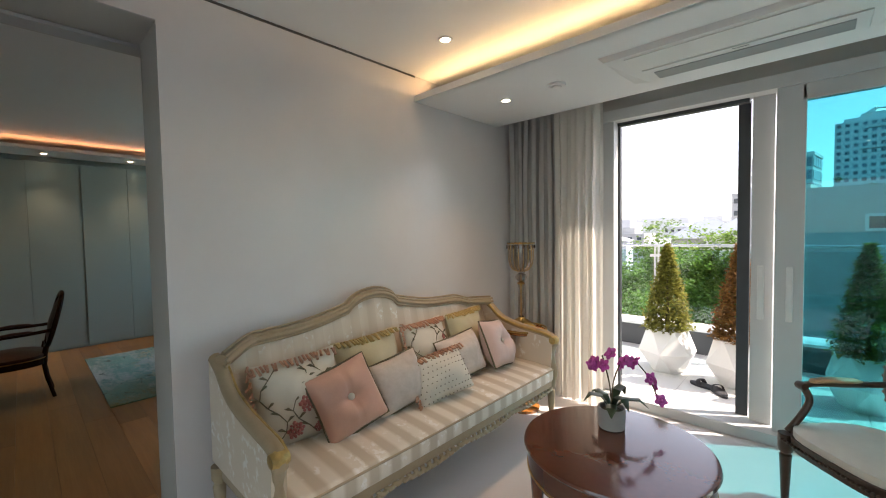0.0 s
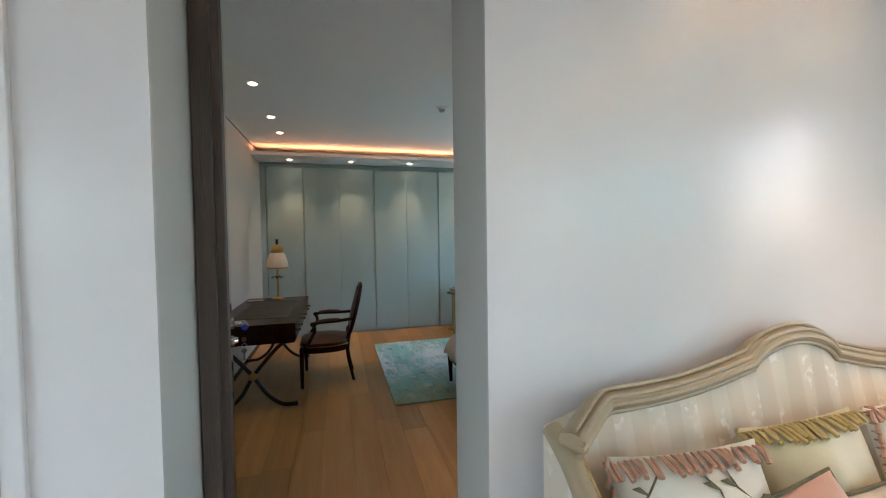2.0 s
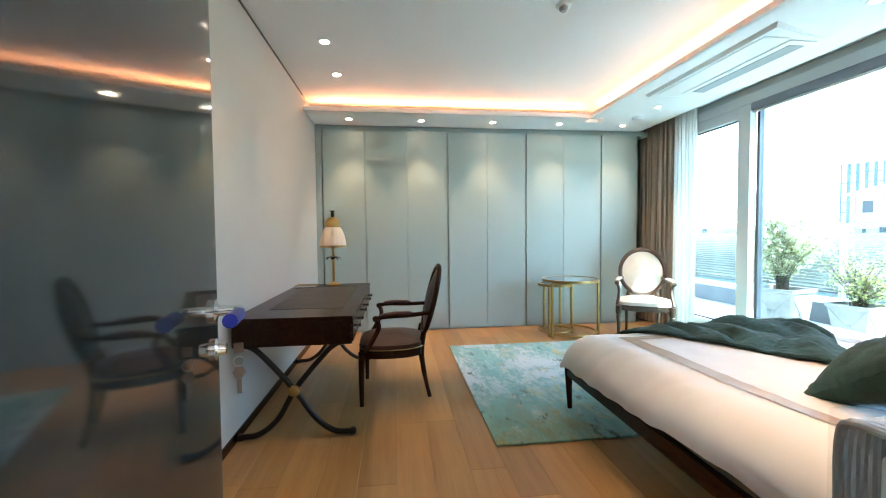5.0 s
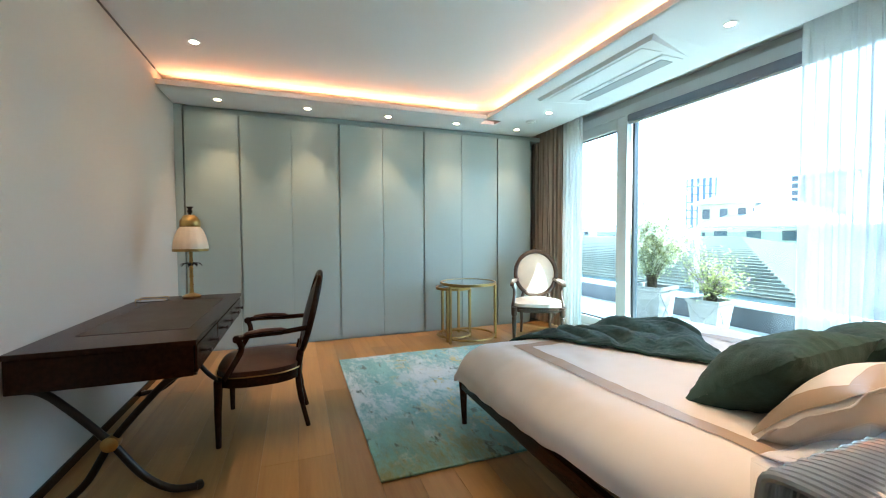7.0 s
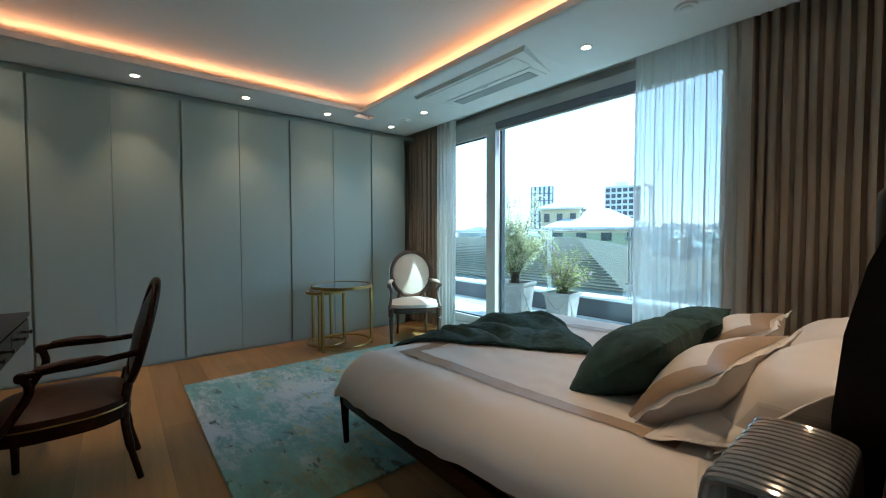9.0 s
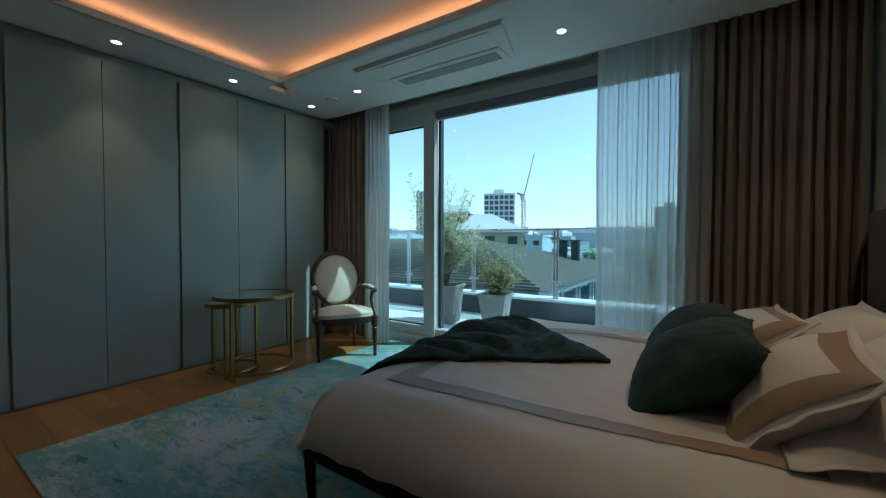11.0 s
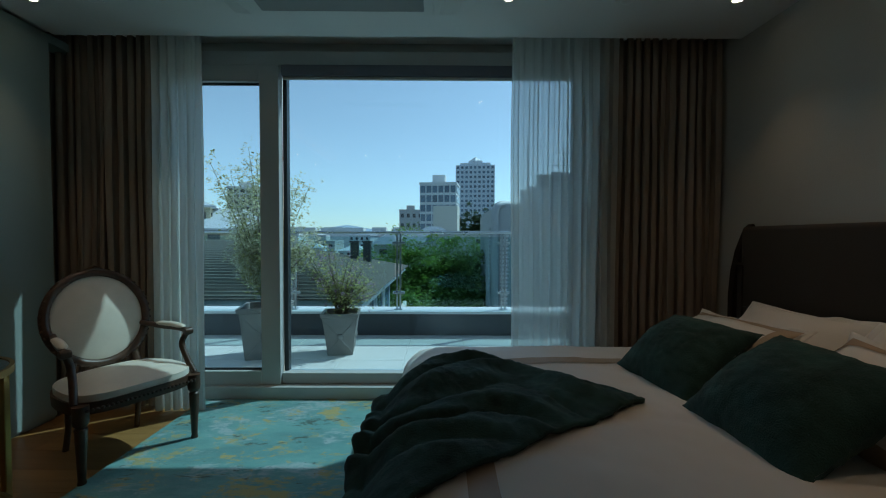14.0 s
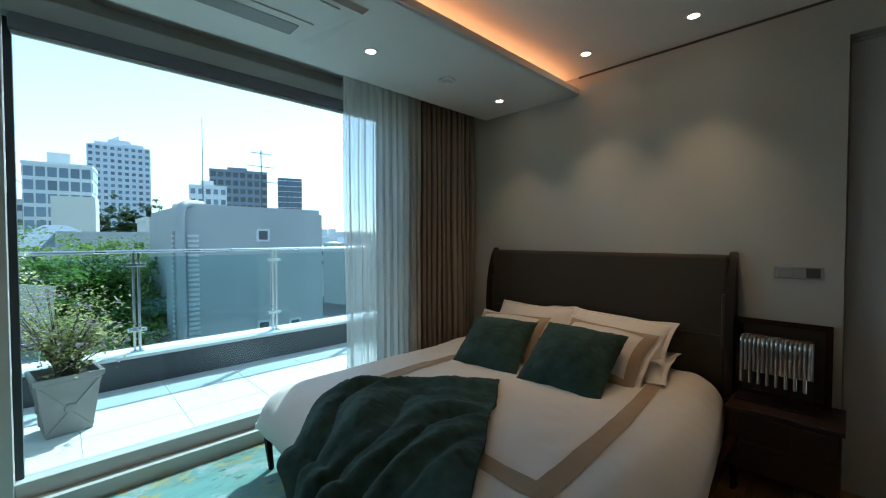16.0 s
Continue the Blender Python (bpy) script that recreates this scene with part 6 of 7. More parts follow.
def potted_shrub(x, y, turn, base, top, ph, height, spread, stems, leaves, blooms, bloom_mat, label, seed):
    rnd = random.Random(seed)
    p = thing("potted_shrub", pose(x, y, TZ, 0, 0, turn), label, "potted shrub", "potted shrubs on the terrace")
    square_pot(p, x, y, base, top, ph, turn)
    part("soil", boxes([(-top * 0.42, top * 0.42, -top * 0.42, top * 0.42, ph * 0.86, ph * 0.89)]), M_SOIL, p)
    lf, bl = [], []
    wood = bmesh.new()
    for k in range(stems):
        a = rnd.uniform(0, 2 * math.pi)
        r = spread * rnd.uniform(0.2, 1.0)
        h = (height - ph) * (0.30 + 0.70 * rnd.random() ** 1.4)
        pts = curve([(rnd.uniform(-0.06, 0.06), rnd.uniform(-0.06, 0.06), ph * 0.86), (r * 0.35 * math.cos(a), r * 0.35 * math.sin(a), ph + h * 0.4), (r * math.cos(a + 0.3), r * math.sin(a + 0.3), ph + h)], 7)
        tube(pts, [0.006 * (1 - 0.75 * i / len(pts)) for i in range(len(pts))], 5, wood)
        for q in range(leaves // stems):
            c = pts[min(len(pts) - 1, int(len(pts) * (0.35 + 0.65 * rnd.random() ** 0.8)))]
            lf.append(c + Vector((rnd.gauss(0, 0.06), rnd.gauss(0, 0.06), rnd.gauss(0, 0.05))))
        for q in range(blooms // stems):
            c = pts[min(len(pts) - 1, int(len(pts) * (0.5 + 0.5 * rnd.random())))] + Vector((rnd.gauss(0, 0.05), rnd.gauss(0, 0.05), rnd.gauss(0, 0.04)))
            bl += [c + Vector((rnd.gauss(0, 0.010), rnd.gauss(0, 0.010), rnd.gauss(0, 0.010))) for _ in range(9)]
    part("branches", wood, M_TWIG, p, "thin bare twigs")
    stuff(leaves_mesh(lf, 0.030, rnd), M_SHRUB, p, "leaves", "small yellow-green leaves")
    stuff(leaves_mesh(bl, 0.016, rnd, 0.6), bloom_mat, p, "blossoms")


potted_shrub(-6.665, 4.72, 8, 0.24, 0.35, 0.42, 1.06, 0.44, 38, 2500, 170, M_LILAC, "flowering shrub with lilac blossom in a square grey pot", 3)
potted_shrub(-7.38, 4.62, 14, 0.34, 0.44, 0.50, 2.05, 0.54, 46, 4200, 3000, M_BLOOM, "tall white-flowering shrub in a square grey pot", 9)



def conifer(x, y, label, mat, seed, height):
    rnd = random.Random(seed)
    p = thing("potted_conifer", pose(x, y, TZ), label, "potted conifer", "white planters on the terrace")
    bm = bmesh.new()
    low = [bm.verts.new((0.16 * math.cos(2 * math.pi * k / 6), 0.16 * math.sin(2 * math.pi * k / 6), 0)) for k in range(6)]
    mid = [bm.verts.new((0.27 * math.cos(2 * math.pi * (k + 0.5) / 6), 0.27 * math.sin(2 * math.pi * (k + 0.5) / 6), 0.20)) for k in range(6)]
    up = [bm.verts.new((0.19 * math.cos(2 * math.pi * k / 6), 0.19 * math.sin(2 * math.pi * k / 6), 0.42)) for k in range(6)]
    rim = [bm.verts.new((0.17 * math.cos(2 * math.pi * k / 6), 0.17 * math.sin(2 * math.pi * k / 6), 0.40)) for k in range(6)]
    for k in range(6):
        n = (k + 1) % 6
        bm.faces.new((low[k], low[n], mid[k]))
        bm.faces.new((low[n], mid[n], mid[k]))
        bm.faces.new((mid[k], up[n], up[k]))
        bm.faces.new((mid[k], mid[n], up[n]))
        bm.faces.new((up[k], up[n], rim[n], rim[k]))
    bm.faces.new(low[::-1])
    bm.faces.new(rim)
    part("planter", bm, material("white_planter", (0.78, 0.78, 0.77), 0.45, vary=0.02), p, "white faceted planter")
    part("trunk", tube([(0, 0, 0.40), (0, 0, 0.42 + height * 0.8)], [0.02, 0.006], 6), M_TWIG, p)
    spots = []
    for _ in range(5200):
        v = rnd.random() ** 1.3
        r = 0.255 * (1 - v) ** 0.75 * (0.9 + 0.25 * noise.noise(Vector((v * 9, rnd.random() * 4, seed)))) * (0.55 + 0.45 * rnd.random())
        a = rnd.uniform(0, 2 * math.pi)
        spots.append(Vector((r * math.cos(a), r * math.sin(a), 0.42 + height * v)))
    stuff(leaves_mesh(spots, 0.045, rnd, 0.25), mat, p, "foliage", "dense scaly foliage")


conifer(-2.00, 4.66, "yellow-green cone-shaped conifer in a white faceted planter", M_CONIFER, 2, 0.84)
conifer(-1.40, 4.60, "half-dry brown conifer in a white faceted planter", M_CONIFERDRY, 6, 0.86)
conifer(-0.60, 4.66, "dark green conifer in a white faceted planter behind tinted glass", M_CONIFER, 8, 0.86)
for x, y, tu in ((-1.62, 4.36, 70), (-1.50, 4.28, 30)):
    sl = thing("slipper", pose(x, y, TZ, 0, 0, tu), "black rubber slipper lying on the terrace", "slipper", "pair of slippers")
    blk = material("black_rubber", (0.02, 0.02, 0.023), 0.6)
    part("sole", dome([(0.048 * math.cos(a) * (1 + 0.15 * math.sin(a)), 0.13 * math.sin(a)) for a in [2 * math.pi * k / 28 for k in range(28)]], 0.026, 0.02), blk, sl, "", True)
    part("strap", tube(curve([(-0.05, 0.03, 0.015), (-0.03, 0.04, 0.055), (0.03, 0.04, 0.055), (0.05, 0.03, 0.015)], 6), 0.022, 8, flat=0.2), blk, sl, "", True)

# ---- city beyond the terrace ----
M_GROUND = material("street_ground", (0.10, 0.10, 0.10), 0.9, vary=0.2, scale=0.05, fine=0.8)
setting("ground", boxes([(-3000, 3000, -1500, 4500, -15.2, -15.0)]), M_GROUND, "grey city ground far below")
M_ROOF = material("roof_tile_edge", (0.24, 0.185, 0.15), 0.75, vary=0.15, scale=3, fine=30, piece=0.15)
M_ROOFSEAL = material("roof_felt", (0.135, 0.095, 0.074), 0.8, vary=0.15, scale=2, fine=30)
M_CREAMWALL = material("cream_render", (0.62, 0.60, 0.54), 0.8, vary=0.06, scale=0.6, fine=8)
M_YELLOW = material("yellow_render", (0.60, 0.51, 0.34), 0.8, vary=0.06, scale=0.5, fine=8)
M_CONCRETE = material("concrete", (0.43, 0.44, 0.44), 0.85, vary=0.12, scale=0.5, fine=6, bump=0.1)
# cladding lightened towards pale blue: distance haze is mixed into its colour
M_TOWERW = material("hazed_tower_cladding", (0.58, 0.61, 0.66), 0.7, vary=0.05, scale=0.1, fine=2)
M_WHITEW = material("white_cladding", (0.66, 0.67, 0.68), 0.7, vary=0.05, scale=0.1, fine=2)
M_BLUEGLASS = material("blue_window", (0.10, 0.17, 0.24), 0.12, vary=0.2, scale=0.4, fine=3, bump=0.0, piece=0.7)
M_DARKGLASS = material("dark_window", (0.045, 0.06, 0.075), 0.15, vary=0.2, scale=0.4, fine=3, bump=0.0, piece=0.6)
M_SLATE = material("slate_roof", (0.20, 0.24, 0.29), 0.7, vary=0.1, scale=0.4, fine=5)
M_LIGHTROOF = material("pale_metal_roof", (0.50, 0.54, 0.57), 0.5, vary=0.06, scale=0.4, fine=4)


def building(name, x, y, w, d, z0, top, turn, wall, glass, cols, rows, label, win=(0.6, 0.55), side_cols=0, roof=None, skip=0.0, cat="building"):
    """A block with each window set in as a pane of its own on the side that looks to the terrace, and on its flanks."""
    b = thing(name, pose(x, y, z0, 0, 0, turn), label, cat)
    h = top - z0
    part("wall", boxes([(-w / 2, w / 2, -d / 2, d / 2, 0, h)]), wall, b)
    ph = h / max(rows, 1)
    pw = w / max(cols, 1)
    mesh = None
    for i in range(cols):
        for j in range(rows):
            if z0 + (j + 0.5) * ph < -6:
                continue
            cx, cz = -w / 2 + (i + 0.5) * pw, (j + 0.5) * ph
            m = pose(cx, -d / 2, cz)
            if mesh is None:
                mesh = part("window", boxes([(-pw * win[0] / 2, pw * win[0] / 2, -0.10, 0.12, -ph * win[1] / 2, ph * win[1] / 2)]), glass, b, "", False, m).data
            else:
                o = new("window", mesh)
                o.parent, o.matrix_basis = b, m
    if side_cols:
        pd = d / side_cols
        mesh = None
        for s in (-1, 1):
            for i in range(side_cols):
                for j in range(rows):
                    if z0 + (j + 0.5) * ph < -4:
                        continue
                    m = pose(s * w / 2, -d / 2 + (i + 0.5) * pd, (j + 0.5) * ph)
                    if mesh is None:
                        mesh = part("window", boxes([(-0.12, 0.12, -pd * win[0] / 2, pd * win[0] / 2, -ph * win[1] / 2, ph * win[1] / 2)]), glass, b, "", False, m).data
                    else:
                        o = new("window", mesh)
                        o.parent, o.matrix_basis = b, m
    if roof == "flat":
        part("roof_parapet", boxes([(-w / 2 - 0.2, w / 2 + 0.2, -d / 2 - 0.2, d / 2 + 0.2, h, h + 0.6)]), wall, b)
        part("roof_plant", boxes([(-w * 0.2, w * 0.15, -d * 0.2, d * 0.2, h + 0.6, h + 3.0)]), wall, b)
    elif roof:
        hip_roof(b, w + 1.0, d + 1.0, h, roof[0], roof[1])
    return b


def hip_roof(b, w, d, h, rise, mat):
    bm = bmesh.new()
    r = min(w, d) / 2 * 0.9
    base = [(-w / 2, -d / 2, h), (w / 2, -d / 2, h), (w / 2, d / 2, h), (-w / 2, d / 2, h)]
    if w >= d:
        ridge = [(-w / 2 + r, 0, h + rise), (w / 2 - r, 0, h + rise)]
        order = [(0, 1, 5, 4), (1, 2, 5), (2, 3, 4, 5), (3, 0, 4)]
    else:
        ridge = [(0, -d / 2 + r, h + rise), (0, d / 2 - r, h + rise)]
        order = [(0, 1, 4), (1, 2, 5, 4), (2, 3, 5), (3, 0, 4, 5)]
    vs = [bm.verts.new(p) for p in base + ridge]
    for f in order:
        bm.faces.new([vs[i] for i in f])
    bm.faces.new([vs[i] for i in (3, 2, 1, 0)])
    part("roof", bm, mat, b, "hipped roof")
    part("eaves_board", boxes([(-w / 2 - 0.05, w / 2 + 0.05, -d / 2 - 0.05, d / 2 + 0.05, h - 0.18, h)]), M_COPING, b)


VIEW = Vector((-5.65, 0.67, 1.22))


def at(px, dist):
    """Plan place at a distance along y for a slope px off the y direction."""
    return VIEW.x + px * dist, VIEW.y + dist


# the brown-roofed house next door
def neighbour_house():
    b = thing("house", pose(0, 0, 0), "cream neighbouring house with a brown tiled hip roof", "house")
    x1, x0, y0, y1, ez = -7.35, -21.0, 7.2, 13.6, 0.36
    part("wall", boxes([(x0, x1, y0, y1, -15, ez - 0.25)]), M_CREAMWALL, b)
    part("eaves_board", boxes([(x0 - 0.5, x1 + 0.5, y0 - 0.5, y1 + 0.5, ez - 0.25, ez - 0.08)], 0.02), M_COPING, b, "white eaves board")
    bm = bmesh.new()
    xa, xb, ya, yb = x0 - 0.6, x1 + 0.6, y0 - 0.6, y1 + 0.6
    ym = (ya + yb) / 2
    rz = ez + 0.80
    vs = [bm.verts.new(p) for p in ((xa, ya, ez - 0.08), (xb, ya, ez - 0.08), (xb, yb, ez - 0.08), (xa, yb, ez - 0.08), (xa + 3.0, ym, rz), (xb - 3.3, ym, rz))]
    for f in ((0, 1, 5, 4), (1, 2, 5), (2, 3, 4, 5), (3, 0, 4), (3, 2, 1, 0)):
        bm.faces.new([vs[i] for i in f])
    part("roof", bm, M_ROOFSEAL, b, "brown hip roof")
    n = 22
    for k in range(n):
        f0 = k / n
        ly, lz = ya + (ym - ya) * f0, ez - 0.06 + (rz - ez) * f0
        xl, xr = xa + 3.0 * f0 + 0.05, xb - 3.3 * f0 - 0.05
        row = bmesh.new()
        box(xl, xr, ly, ly + 0.055, lz + 0.012, lz + 0.045, bm=row)
        part("tile_course", row, M_ROOF, b)
    for dx in (0, 0.36):
        ch = part("chimney", boxes([(-8.21 + dx, -8.0 + dx, 11.9, 12.1, 0.5, 1.08)], 0.02), M_DARKALU, b, "dark metal chimney")
        part("chimney_cap", boxes([(-8.24 + dx, -7.97 + dx, 11.87, 12.13, 1.08, 1.13)], 0.01), M_DARKALU, ch)
    for k in range(4):
        y = 8.0 + k * 1.45
        w = part("window", boxes([(x1 - 0.04, x1 + 0.03, y, y + 1.0, -1.5, -0.15)]), M_BLUEGLASS, b, "teal window")
        part("window_surround", boxes([(x1 - 0.02, x1 + 0.06, y - 0.1, y, -1.6, -0.05), (x1 - 0.02, x1 + 0.06, y + 1.0, y + 1.1, -1.6, -0.05), (x1 - 0.02, x1 + 0.10, y - 0.15, y + 1.15, -1.7, -1.6)]), M_COPING, w)
    part("balcony", boxes([(x1, x1 + 0.6, 11.6, 13.4, -1.9, -1.6), (x1 + 0.5, x1 + 0.6, 11.6, 13.4, -1.6, -0.8)], 0.02), M_CREAMWALL, b)


neighbour_house()


M_DUCT = material("dull_galvanised_sheet", (0.40, 0.42, 0.43), 0.6, 0.2, vary=0.1, scale=3)


def concrete_block():
    b = thing("building", pose(0, 0, 0), "plain grey concrete building with ducts and louvres", "building")
    part("wall", boxes([(-2.65, 3.9, 21.5, 31, -15, 2.75), (-2.55, 3.8, 21.6, 31, 2.75, 3.0)]), M_CONCRETE, b)
    for x, z in ((0.7, 1.6), (0.7, -3.0), (2.3, -3.1)):
        w = part("window", boxes([(x - 0.22, x + 0.22, 21.44, 21.52, z - 0.22, z + 0.22)]), M_DARKGLASS, b)
        part("window_surround", boxes([(x - 0.32, x - 0.22, 21.42, 21.5, z - 0.32, z + 0.32), (x + 0.22, x + 0.32, 21.42, 21.5, z - 0.32, z + 0.32), (x - 0.22, x + 0.22, 21.42, 21.5, z + 0.22, z + 0.32), (x - 0.22, x + 0.22, 21.42, 21.5, z - 0.32, z - 0.22)]), M_WHITEW, w, "white surround")
    part("duct", tube(curve([(-2.86, 21.3, -14.9), (-2.86, 21.3, -4), (-2.86, 21.3, 1.2), (-2.86, 21.3, 2.5), (-2.6, 21.5, 2.95), (-1.8, 22.3, 3.02)], 6), 0.19, 12), M_DUCT, b, "bent steel duct", True)
    for z in (1.2, 2.0, -0.6, -2.4, -4.2):
        part("duct_joint", lathe([(0.22, 0), (0.22, 0.06)], 16), M_DUCT, b, "", False, pose(-2.86, 21.3, z))
    for k in range(40):
        z = 1.5 - k * 0.22
        part("louvre", boxes([(-2.55, -2.12, 21.43, 21.5, z, z + 0.11)]), M_WHITEW, b, "pale louvre slat")
        part("louvre", boxes([(-3.14, -3.06, 21.43, 21.56, z, z + 0.11)]), M_WHITEW, b, "pale louvre slat")
    part("louvre_frame", boxes([(-3.12, -2.655, 21.52, 23.0, -15, 1.75)]), M_CONCRETE, b)
    a = thing("antenna", pose(1.2, 23.0, 2.99), "thin rooftop television antenna", "antenna")
    part("mast", tube([(0, 0, 0), (0, 0, 3.2)], 0.03, 6), M_DARKALU, a)
    for z, w in ((1.5, 0.9), (2.3, 0.7), (3.0, 0.5)):
        part("crossbar", tube([(-w, 0, z), (w, 0, z)], 0.02, 5), M_DARKALU, a)
        for k in range(5):
            part("rod", tube([(-w + 0.4 * w * k * 1.2, -0.3, z), (-w + 0.4 * w * k * 1.2, 0.3, z)], 0.012, 5), M_DARKALU, a)


concrete_block()


def radio_mast(x, y, z0, z1, label):
    m = thing("radio_mast", pose(x, y, z0), label, "mast")
    part("pole", tube([(0, 0, 0), (0, 0, z1 - z0)], [0.10, 0.04], 6), M_DARKALU, m)
    part("foot", boxes([(-0.4, 0.4, -0.4, 0.4, 0.0, 0.3)]), M_CONCRETE, m)
    for k in range(3):
        part("crossbar", tube([(-0.35, 0, (z1 - z0) * (0.55 + 0.12 * k)), (0.35, 0, (z1 - z0) * (0.55 + 0.12 * k))], 0.03, 5), M_DARKALU, m)


radio_mast(9.98, 73.0, 4.6, 20.7, "thin dark radio mast on a roof")

x, y = at(0.0857, 300)
tower = building("tower_block", x, y, 28, 22, -15, 54, -6, M_TOWERW, M_BLUEGLASS, 9, 20, "tall grey apartment tower with a stepped crown", (0.55, 0.5), 5)
part("step", boxes([(-11, 11, -8, 8, 69, 71.2)]), M_TOWERW, tower)
part("step", boxes([(-5, 5, -6, 6, 71.2, 73.2)]), M_TOWERW, tower)
bm = bmesh.new()
lathe([(6.0, 73.2), (0.1, 77.0)], 4, bm)
part("cap", bm, M_LIGHTROOF, tower, "pale pyramid cap")
x, y = at(-0.002, 112)
building("office_block", x, y, 9.8, 9.4, -15, 15.6, -8, M_WHITEW, M_BLUEGLASS, 6, 12, "white-framed office building with blue glass", (0.8, 0.72), 4, "flat")
x, y = at(0.014, 98)
building("low_block", x, y, 5.8, 6, -15, 8.9, -8, M_CREAMWALL, M_DARKGLASS, 1, 1, "blank beige low block", (0.02, 0.02))
x, y = at(-0.075, 210)
building("low_block", x, y, 12, 14, -15, 15, 4, M_CONCRETE, M_DARKGLASS, 4, 6, "grey low office block", (0.5, 0.4), 0, "flat")
x, y = at(-0.487, 192)
building("grid_block", x, y, 15.5, 9, -15, 24.3, 22, M_WHITEW, M_DARKGLASS, 6, 14, "white office block with square dark windows", (0.72, 0.66), 4, "flat")
x, y = at(-0.734, 152)
building("chequered_block", x, y, 10, 8, -15, 23.2, 34, M_BLUEGLASS, M_WHITEW, 5, 12, "blue glass block with chequered panels", (0.55, 0.9), 4)
x, y = at(0.30, 260)
building("dark_block", x, y, 30, 20, -15, 41, -15, M_SLATE, M_DARKGLASS, 8, 12, "dark slate office tower", (0.7, 0.6), 4, "flat")
x, y = at(0.42, 270)
building("glass_tower", x, y, 15, 15, -15, 42, -20, M_BLUEGLASS, M_WHITEW, 5, 16, "pale blue glass tower", (0.85, 0.12), 4)
x, y = at(0.235, 200)
building("white_block", x, y, 14, 14, -15, 24, -12, M_WHITEW, M_BLUEGLASS, 5, 9, "white apartment block with blue windows", (0.6, 0.5), 4, "flat")
# yellow villas
for px, dist, w, d, top, turn, rise in ((-0.525, 45, 10.5, 9, 2.1, 24, 2.3), (-0.632, 43, 4.6, 4.6, 4.5, 24, 1.0), (-0.80, 44, 9, 7, 0.6, 28, 1.2)):
    x, y = at(px, dist)
    building("villa", x, y, w, d, -15, top, turn, M_YELLOW, M_DARKGLASS, max(3, int(w / 2.2)), 8, "cream-yellow rendered villa with a pale hip roof", (0.42, 0.42), 3, (rise, M_LIGHTROOF))
# grey houses in the middle distance
x, y = at(-0.02, 62)
building("grey_house", x, y, 9, 8, -15, 0.6, 6, M_WHITEW, M_DARKGLASS, 2, 6, "white house with a slate hip roof", (0.3, 0.3), 0, (2.4, M_SLATE))
x, y = at(-0.10, 70)
building("grey_house", x, y, 9, 8, -15, 0.2, 6, M_CONCRETE, M_DARKGLASS, 3, 6, "grey house with a slate hip roof", (0.4, 0.3), 0, (2.6, M_SLATE))
x, y = at(0.09, 58)
building("grey_house", x, y, 13, 8, -15, 2.2, 0, M_CONCRETE, M_DARKGLASS, 3, 6, "flat grey concrete house", (0.2, 0.2))
x, y = at(0.20, 75)
building("grey_house", x, y, 14, 9, -15, 4.0, 0, M_CREAMWALL, M_DARKGLASS, 5, 6, "pale flat-roofed house among trees", (0.4, 0.3), 0, "flat")
rnd = random.Random(21)
for k in range(46):
    px = -1.5 + 2.4 * (k + rnd.random()) / 46
    dist = rnd.uniform(80, 230)
    x, y = at(px, dist)
    top = 1.2 + dist * rnd.uniform(-0.045, 0.022)
    building("town_house", x, y, rnd.uniform(8, 16), rnd.uniform(8, 12), -15, max(-9, top), rnd.uniform(-20, 30), rnd.choice((M_WHITEW, M_CONCRETE, M_CREAMWALL, M_TOWERW)), M_DARKGLASS, 4, 5, "mid-rise city house among others", (0.45, 0.4), 0, rnd.choice(("flat", (1.6, M_SLATE), (1.8, M_LIGHTROOF))), cat="house")
far = bmesh.new()
for k in range(420):
    px = -1.9 + 3.4 * rnd.random()
    dist = rnd.uniform(420, 1500)
    x, y = at(px, dist)
    h = 15 + 1.2 + dist * rnd.uniform(0.004, 0.028)
    w = rnd.uniform(14, 40)
    box(x - w / 2, x + w / 2, y - 10, y + 10, -15, -15 + h, bm=far)
tagged(part("far_city", far, M_WHITEW), "pale hazy blocks of the distant city", "city", "", "stuff")
hill = bmesh.new()
for k in range(9):
    x, y = at(-1.2 + 0.3 * k + 0.1 * math.sin(k * 5), 3300)
    lathe([(700, -15), (420, 30), (200, 62 + 25 * math.sin(k * 3)), (60, 85 + 30 * math.sin(k * 3)), (1, 92 + 30 * math.sin(k * 3))], 20, hill, pose(x, y, 0))
# the hills' blue is aerial haze put into the surface colour
setting("backdrop_hills", hill, material("hazy_hill", (0.30, 0.40, 0.50), 0.9, vary=0.1, scale=0.004, fine=0.05), "blue hazy hills on the horizon", True)


def crane():
    x, y = at(-0.4175, 240)
    c = thing("tower_crane", pose(x, y, -15), "orange tower crane above the roofs", "crane")
    orange = material("crane_orange", (0.50, 0.14, 0.06), 0.6)
    part("mast", boxes([(-1, -0.7, -1, -0.7, 0, 44), (0.7, 1, -1, -0.7, 0, 44), (-1, -0.7, 0.7, 1, 0, 44), (0.7, 1, 0.7, 1, 0, 44)] + [(-1, 1, -1, -0.8, 2.0 * k, 2.0 * k + 0.3) for k in range(22)]), orange, c)
    part("jib", tube([(0, 0, 43), (7.5, -1, 70)], [0.4, 0.2], 4), orange, c)
    part("counter_jib", tube([(0, 0, 44), (-5, 2, 46)], 0.7, 4), orange, c)
    part("cab", boxes([(-1.6, 1.2, -1.6, 1.2, 41, 44)]), M_WHITEW, c)


crane()


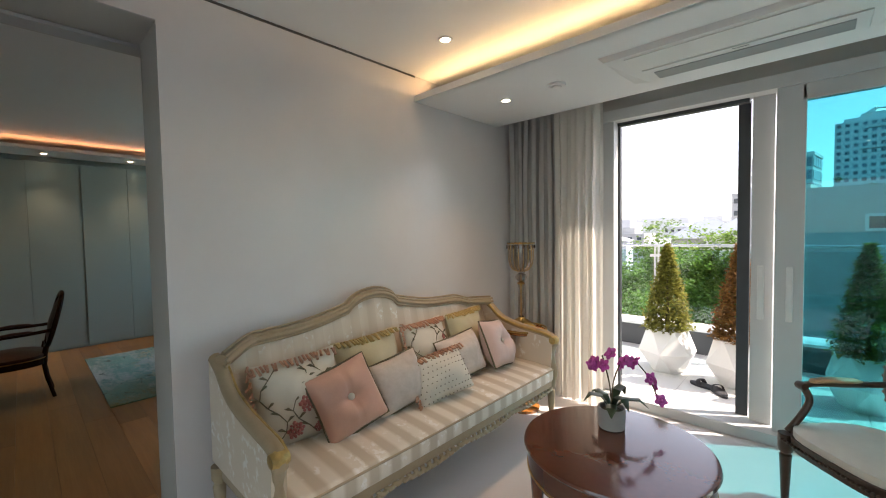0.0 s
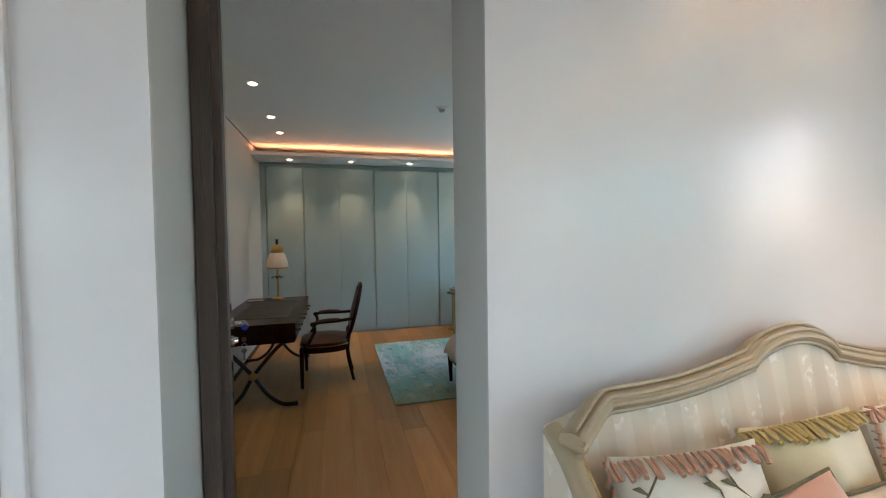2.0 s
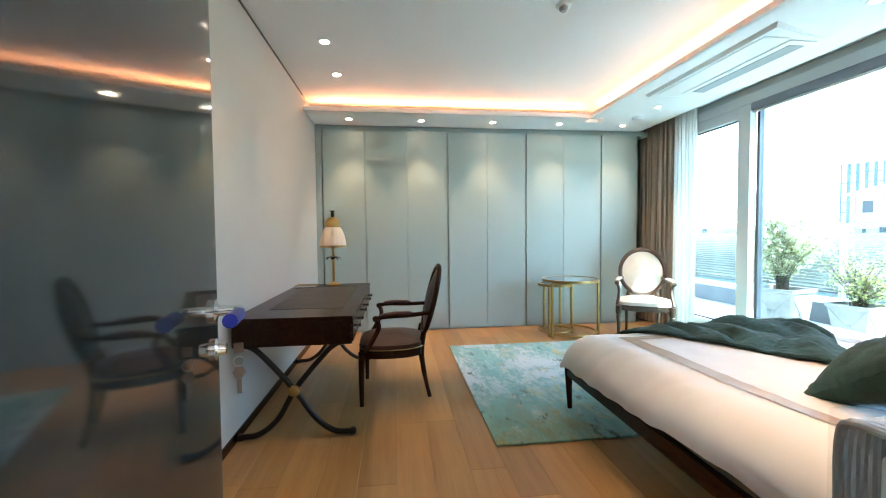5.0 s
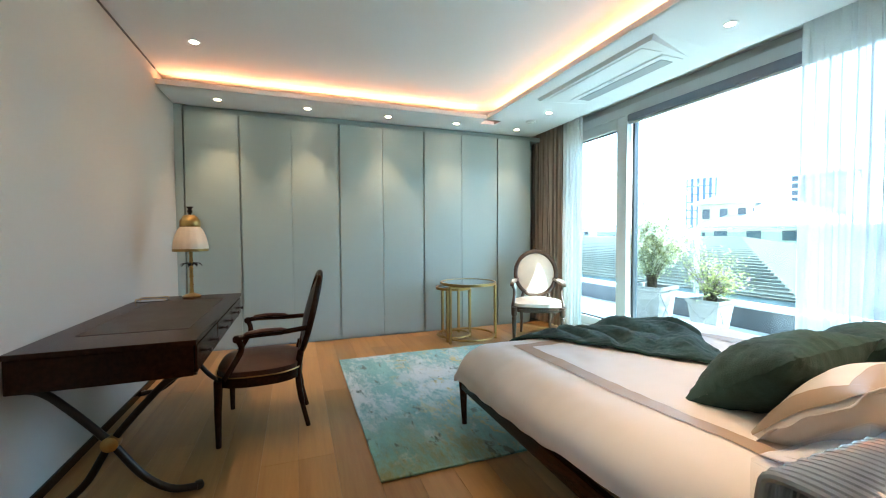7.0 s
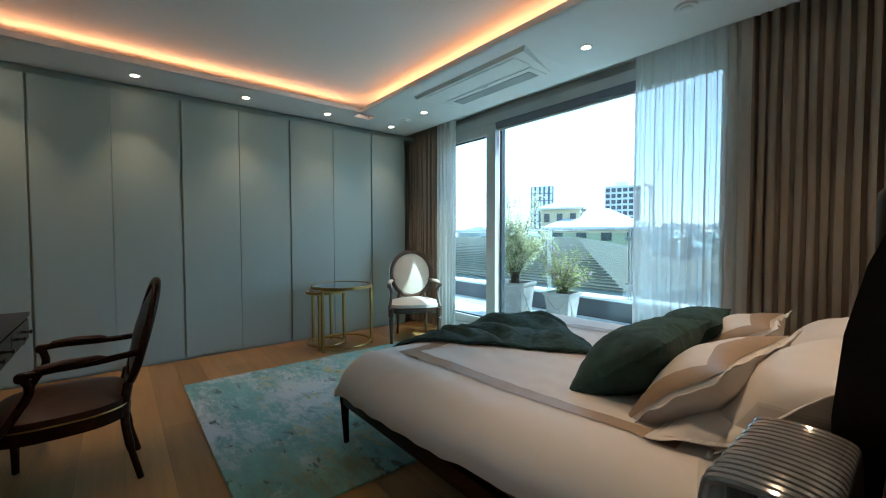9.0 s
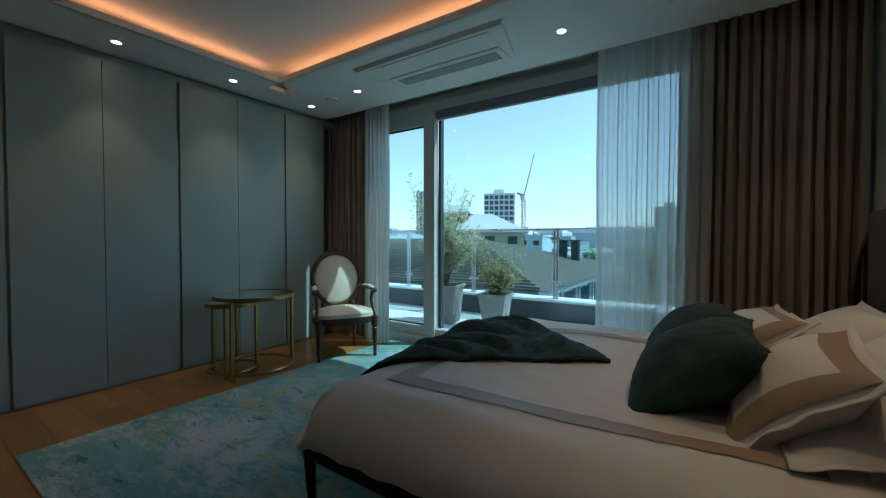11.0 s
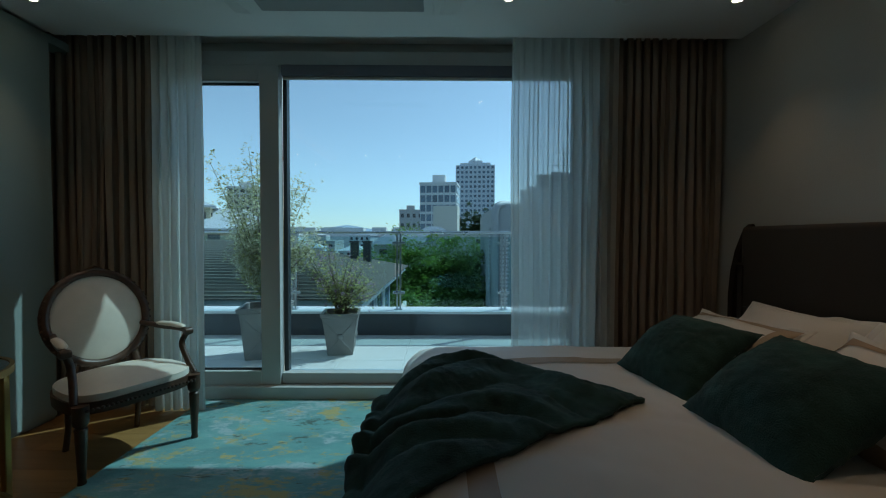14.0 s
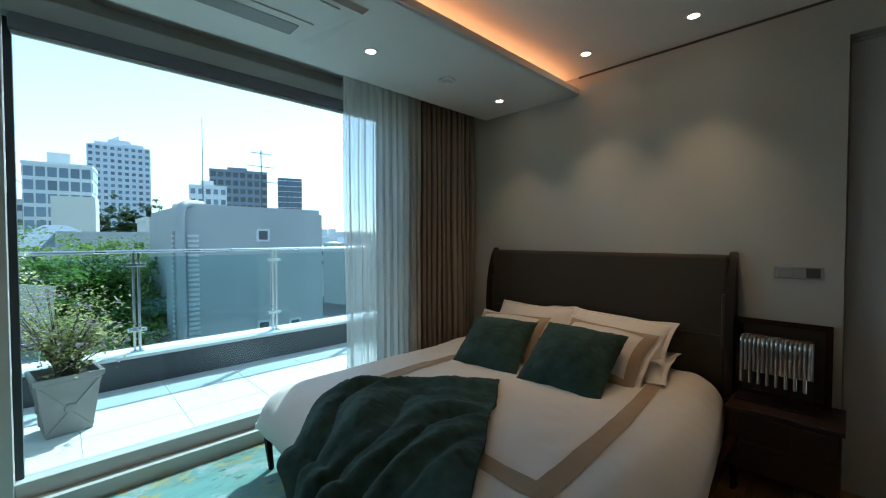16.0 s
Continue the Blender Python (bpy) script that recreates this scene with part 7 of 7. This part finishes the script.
def tree(x, y, base, top, spread, mat, leaves, size, label, seed):
    rnd = random.Random(seed)
    t = thing("tree", pose(x, y, base), label, "tree", "trees below the terrace")
    h = top - base
    wood = bmesh.new()
    tube([(0, 0, 0), (0.1, 0, h * 0.4), (0, 0.1, h * 0.75)], [0.28, 0.2, 0.08], 7, wood)
    tips = []
    for k in range(14):
        a, z = rnd.uniform(0, 6.28), h * rnd.uniform(0.35, 0.7)
        r = spread * rnd.uniform(0.4, 0.95)
        tip = Vector((r * math.cos(a), r * math.sin(a), min(h * 0.96, z + h * rnd.uniform(0.1, 0.3))))
        tube([(0, 0, z), tip * 0.5 + Vector((0, 0, z * 0.5)), tip], [0.09, 0.06, 0.02], 5, wood)
        tips.append(tip)
    tips.append(Vector((0, 0, h * 0.95)))
    part("trunk", wood, M_TWIG, t)
    spots = []
    for k in range(leaves // 60):
        c = rnd.choice(tips) + Vector((rnd.gauss(0, spread * 0.22), rnd.gauss(0, spread * 0.22), rnd.gauss(0, h * 0.05)))
        q = rnd.uniform(0.25, 0.55)
        spots += [c + Vector((rnd.gauss(0, q), rnd.gauss(0, q), rnd.gauss(0, q * 0.6))) for _ in range(60)]
    stuff(leaves_mesh(spots, size, rnd, 0.45), mat, t, "crown", "crown of many leaves")


for k, (px, dist, top, spread) in enumerate(((-0.085, 26, 0.2, 3.4), (-0.02, 29, 0.4, 3.6), (0.05, 27, 0.2, 3.2), (0.10, 33, 0.7, 3.4), (-0.13, 34, -0.8, 3.2), (0.02, 22, -2.6, 3.2), (-0.07, 21, -2.4, 3.0))):
    x, y = at(px, dist)
    tree(x, y, -15, top, spread, M_TREE, 21000, 0.19, "leafy green street tree", 30 + k)
for k, px in enumerate((0.015, 0.04, 0.065, 0.09, 0.115)):
    x, y = at(px, 110)
    tree(x, y, -15, 8.6 - 0.7 * (k % 2), 3.6, M_PINE, 5000, 0.45, "dark green pine on the rise", 60 + k)

# ---- floor and terrace pieces ----
floor_ob = bpy.data.objects["floor"]
rnd = random.Random(77)
PLANK = 0.189
k = 0
y = -0.855
while y < 3.70:
    x = -8.25 + 0.0
    x1 = LIV - 0.27
    start = rnd.uniform(-1.8, 0)
    a = x + start
    while a < x1:
        ln = rnd.choice((1.5, 1.9, 2.2))
        p0, p1 = max(a, x), min(a + ln, x1)
        if p1 - p0 > 0.02:
            part("plank", box(p0 + 0.0004, p1 - 0.0004, y + 0.0004, min(y + PLANK, 3.72) - 0.0004, -0.012, 0.0, 0.0007, 1), M_OAK, floor_ob)
        a += ln
    y += PLANK
for i in range(-18, 6):
    for j in range(3):
        x0, y0 = i * 0.6, 3.96 + j * 0.49
        part("tile", box(x0 + 0.002, x0 + 0.598, y0 + 0.002, y0 + 0.488, TZ - 0.02, TZ, 0.002, 1), M_TILE, terrace)
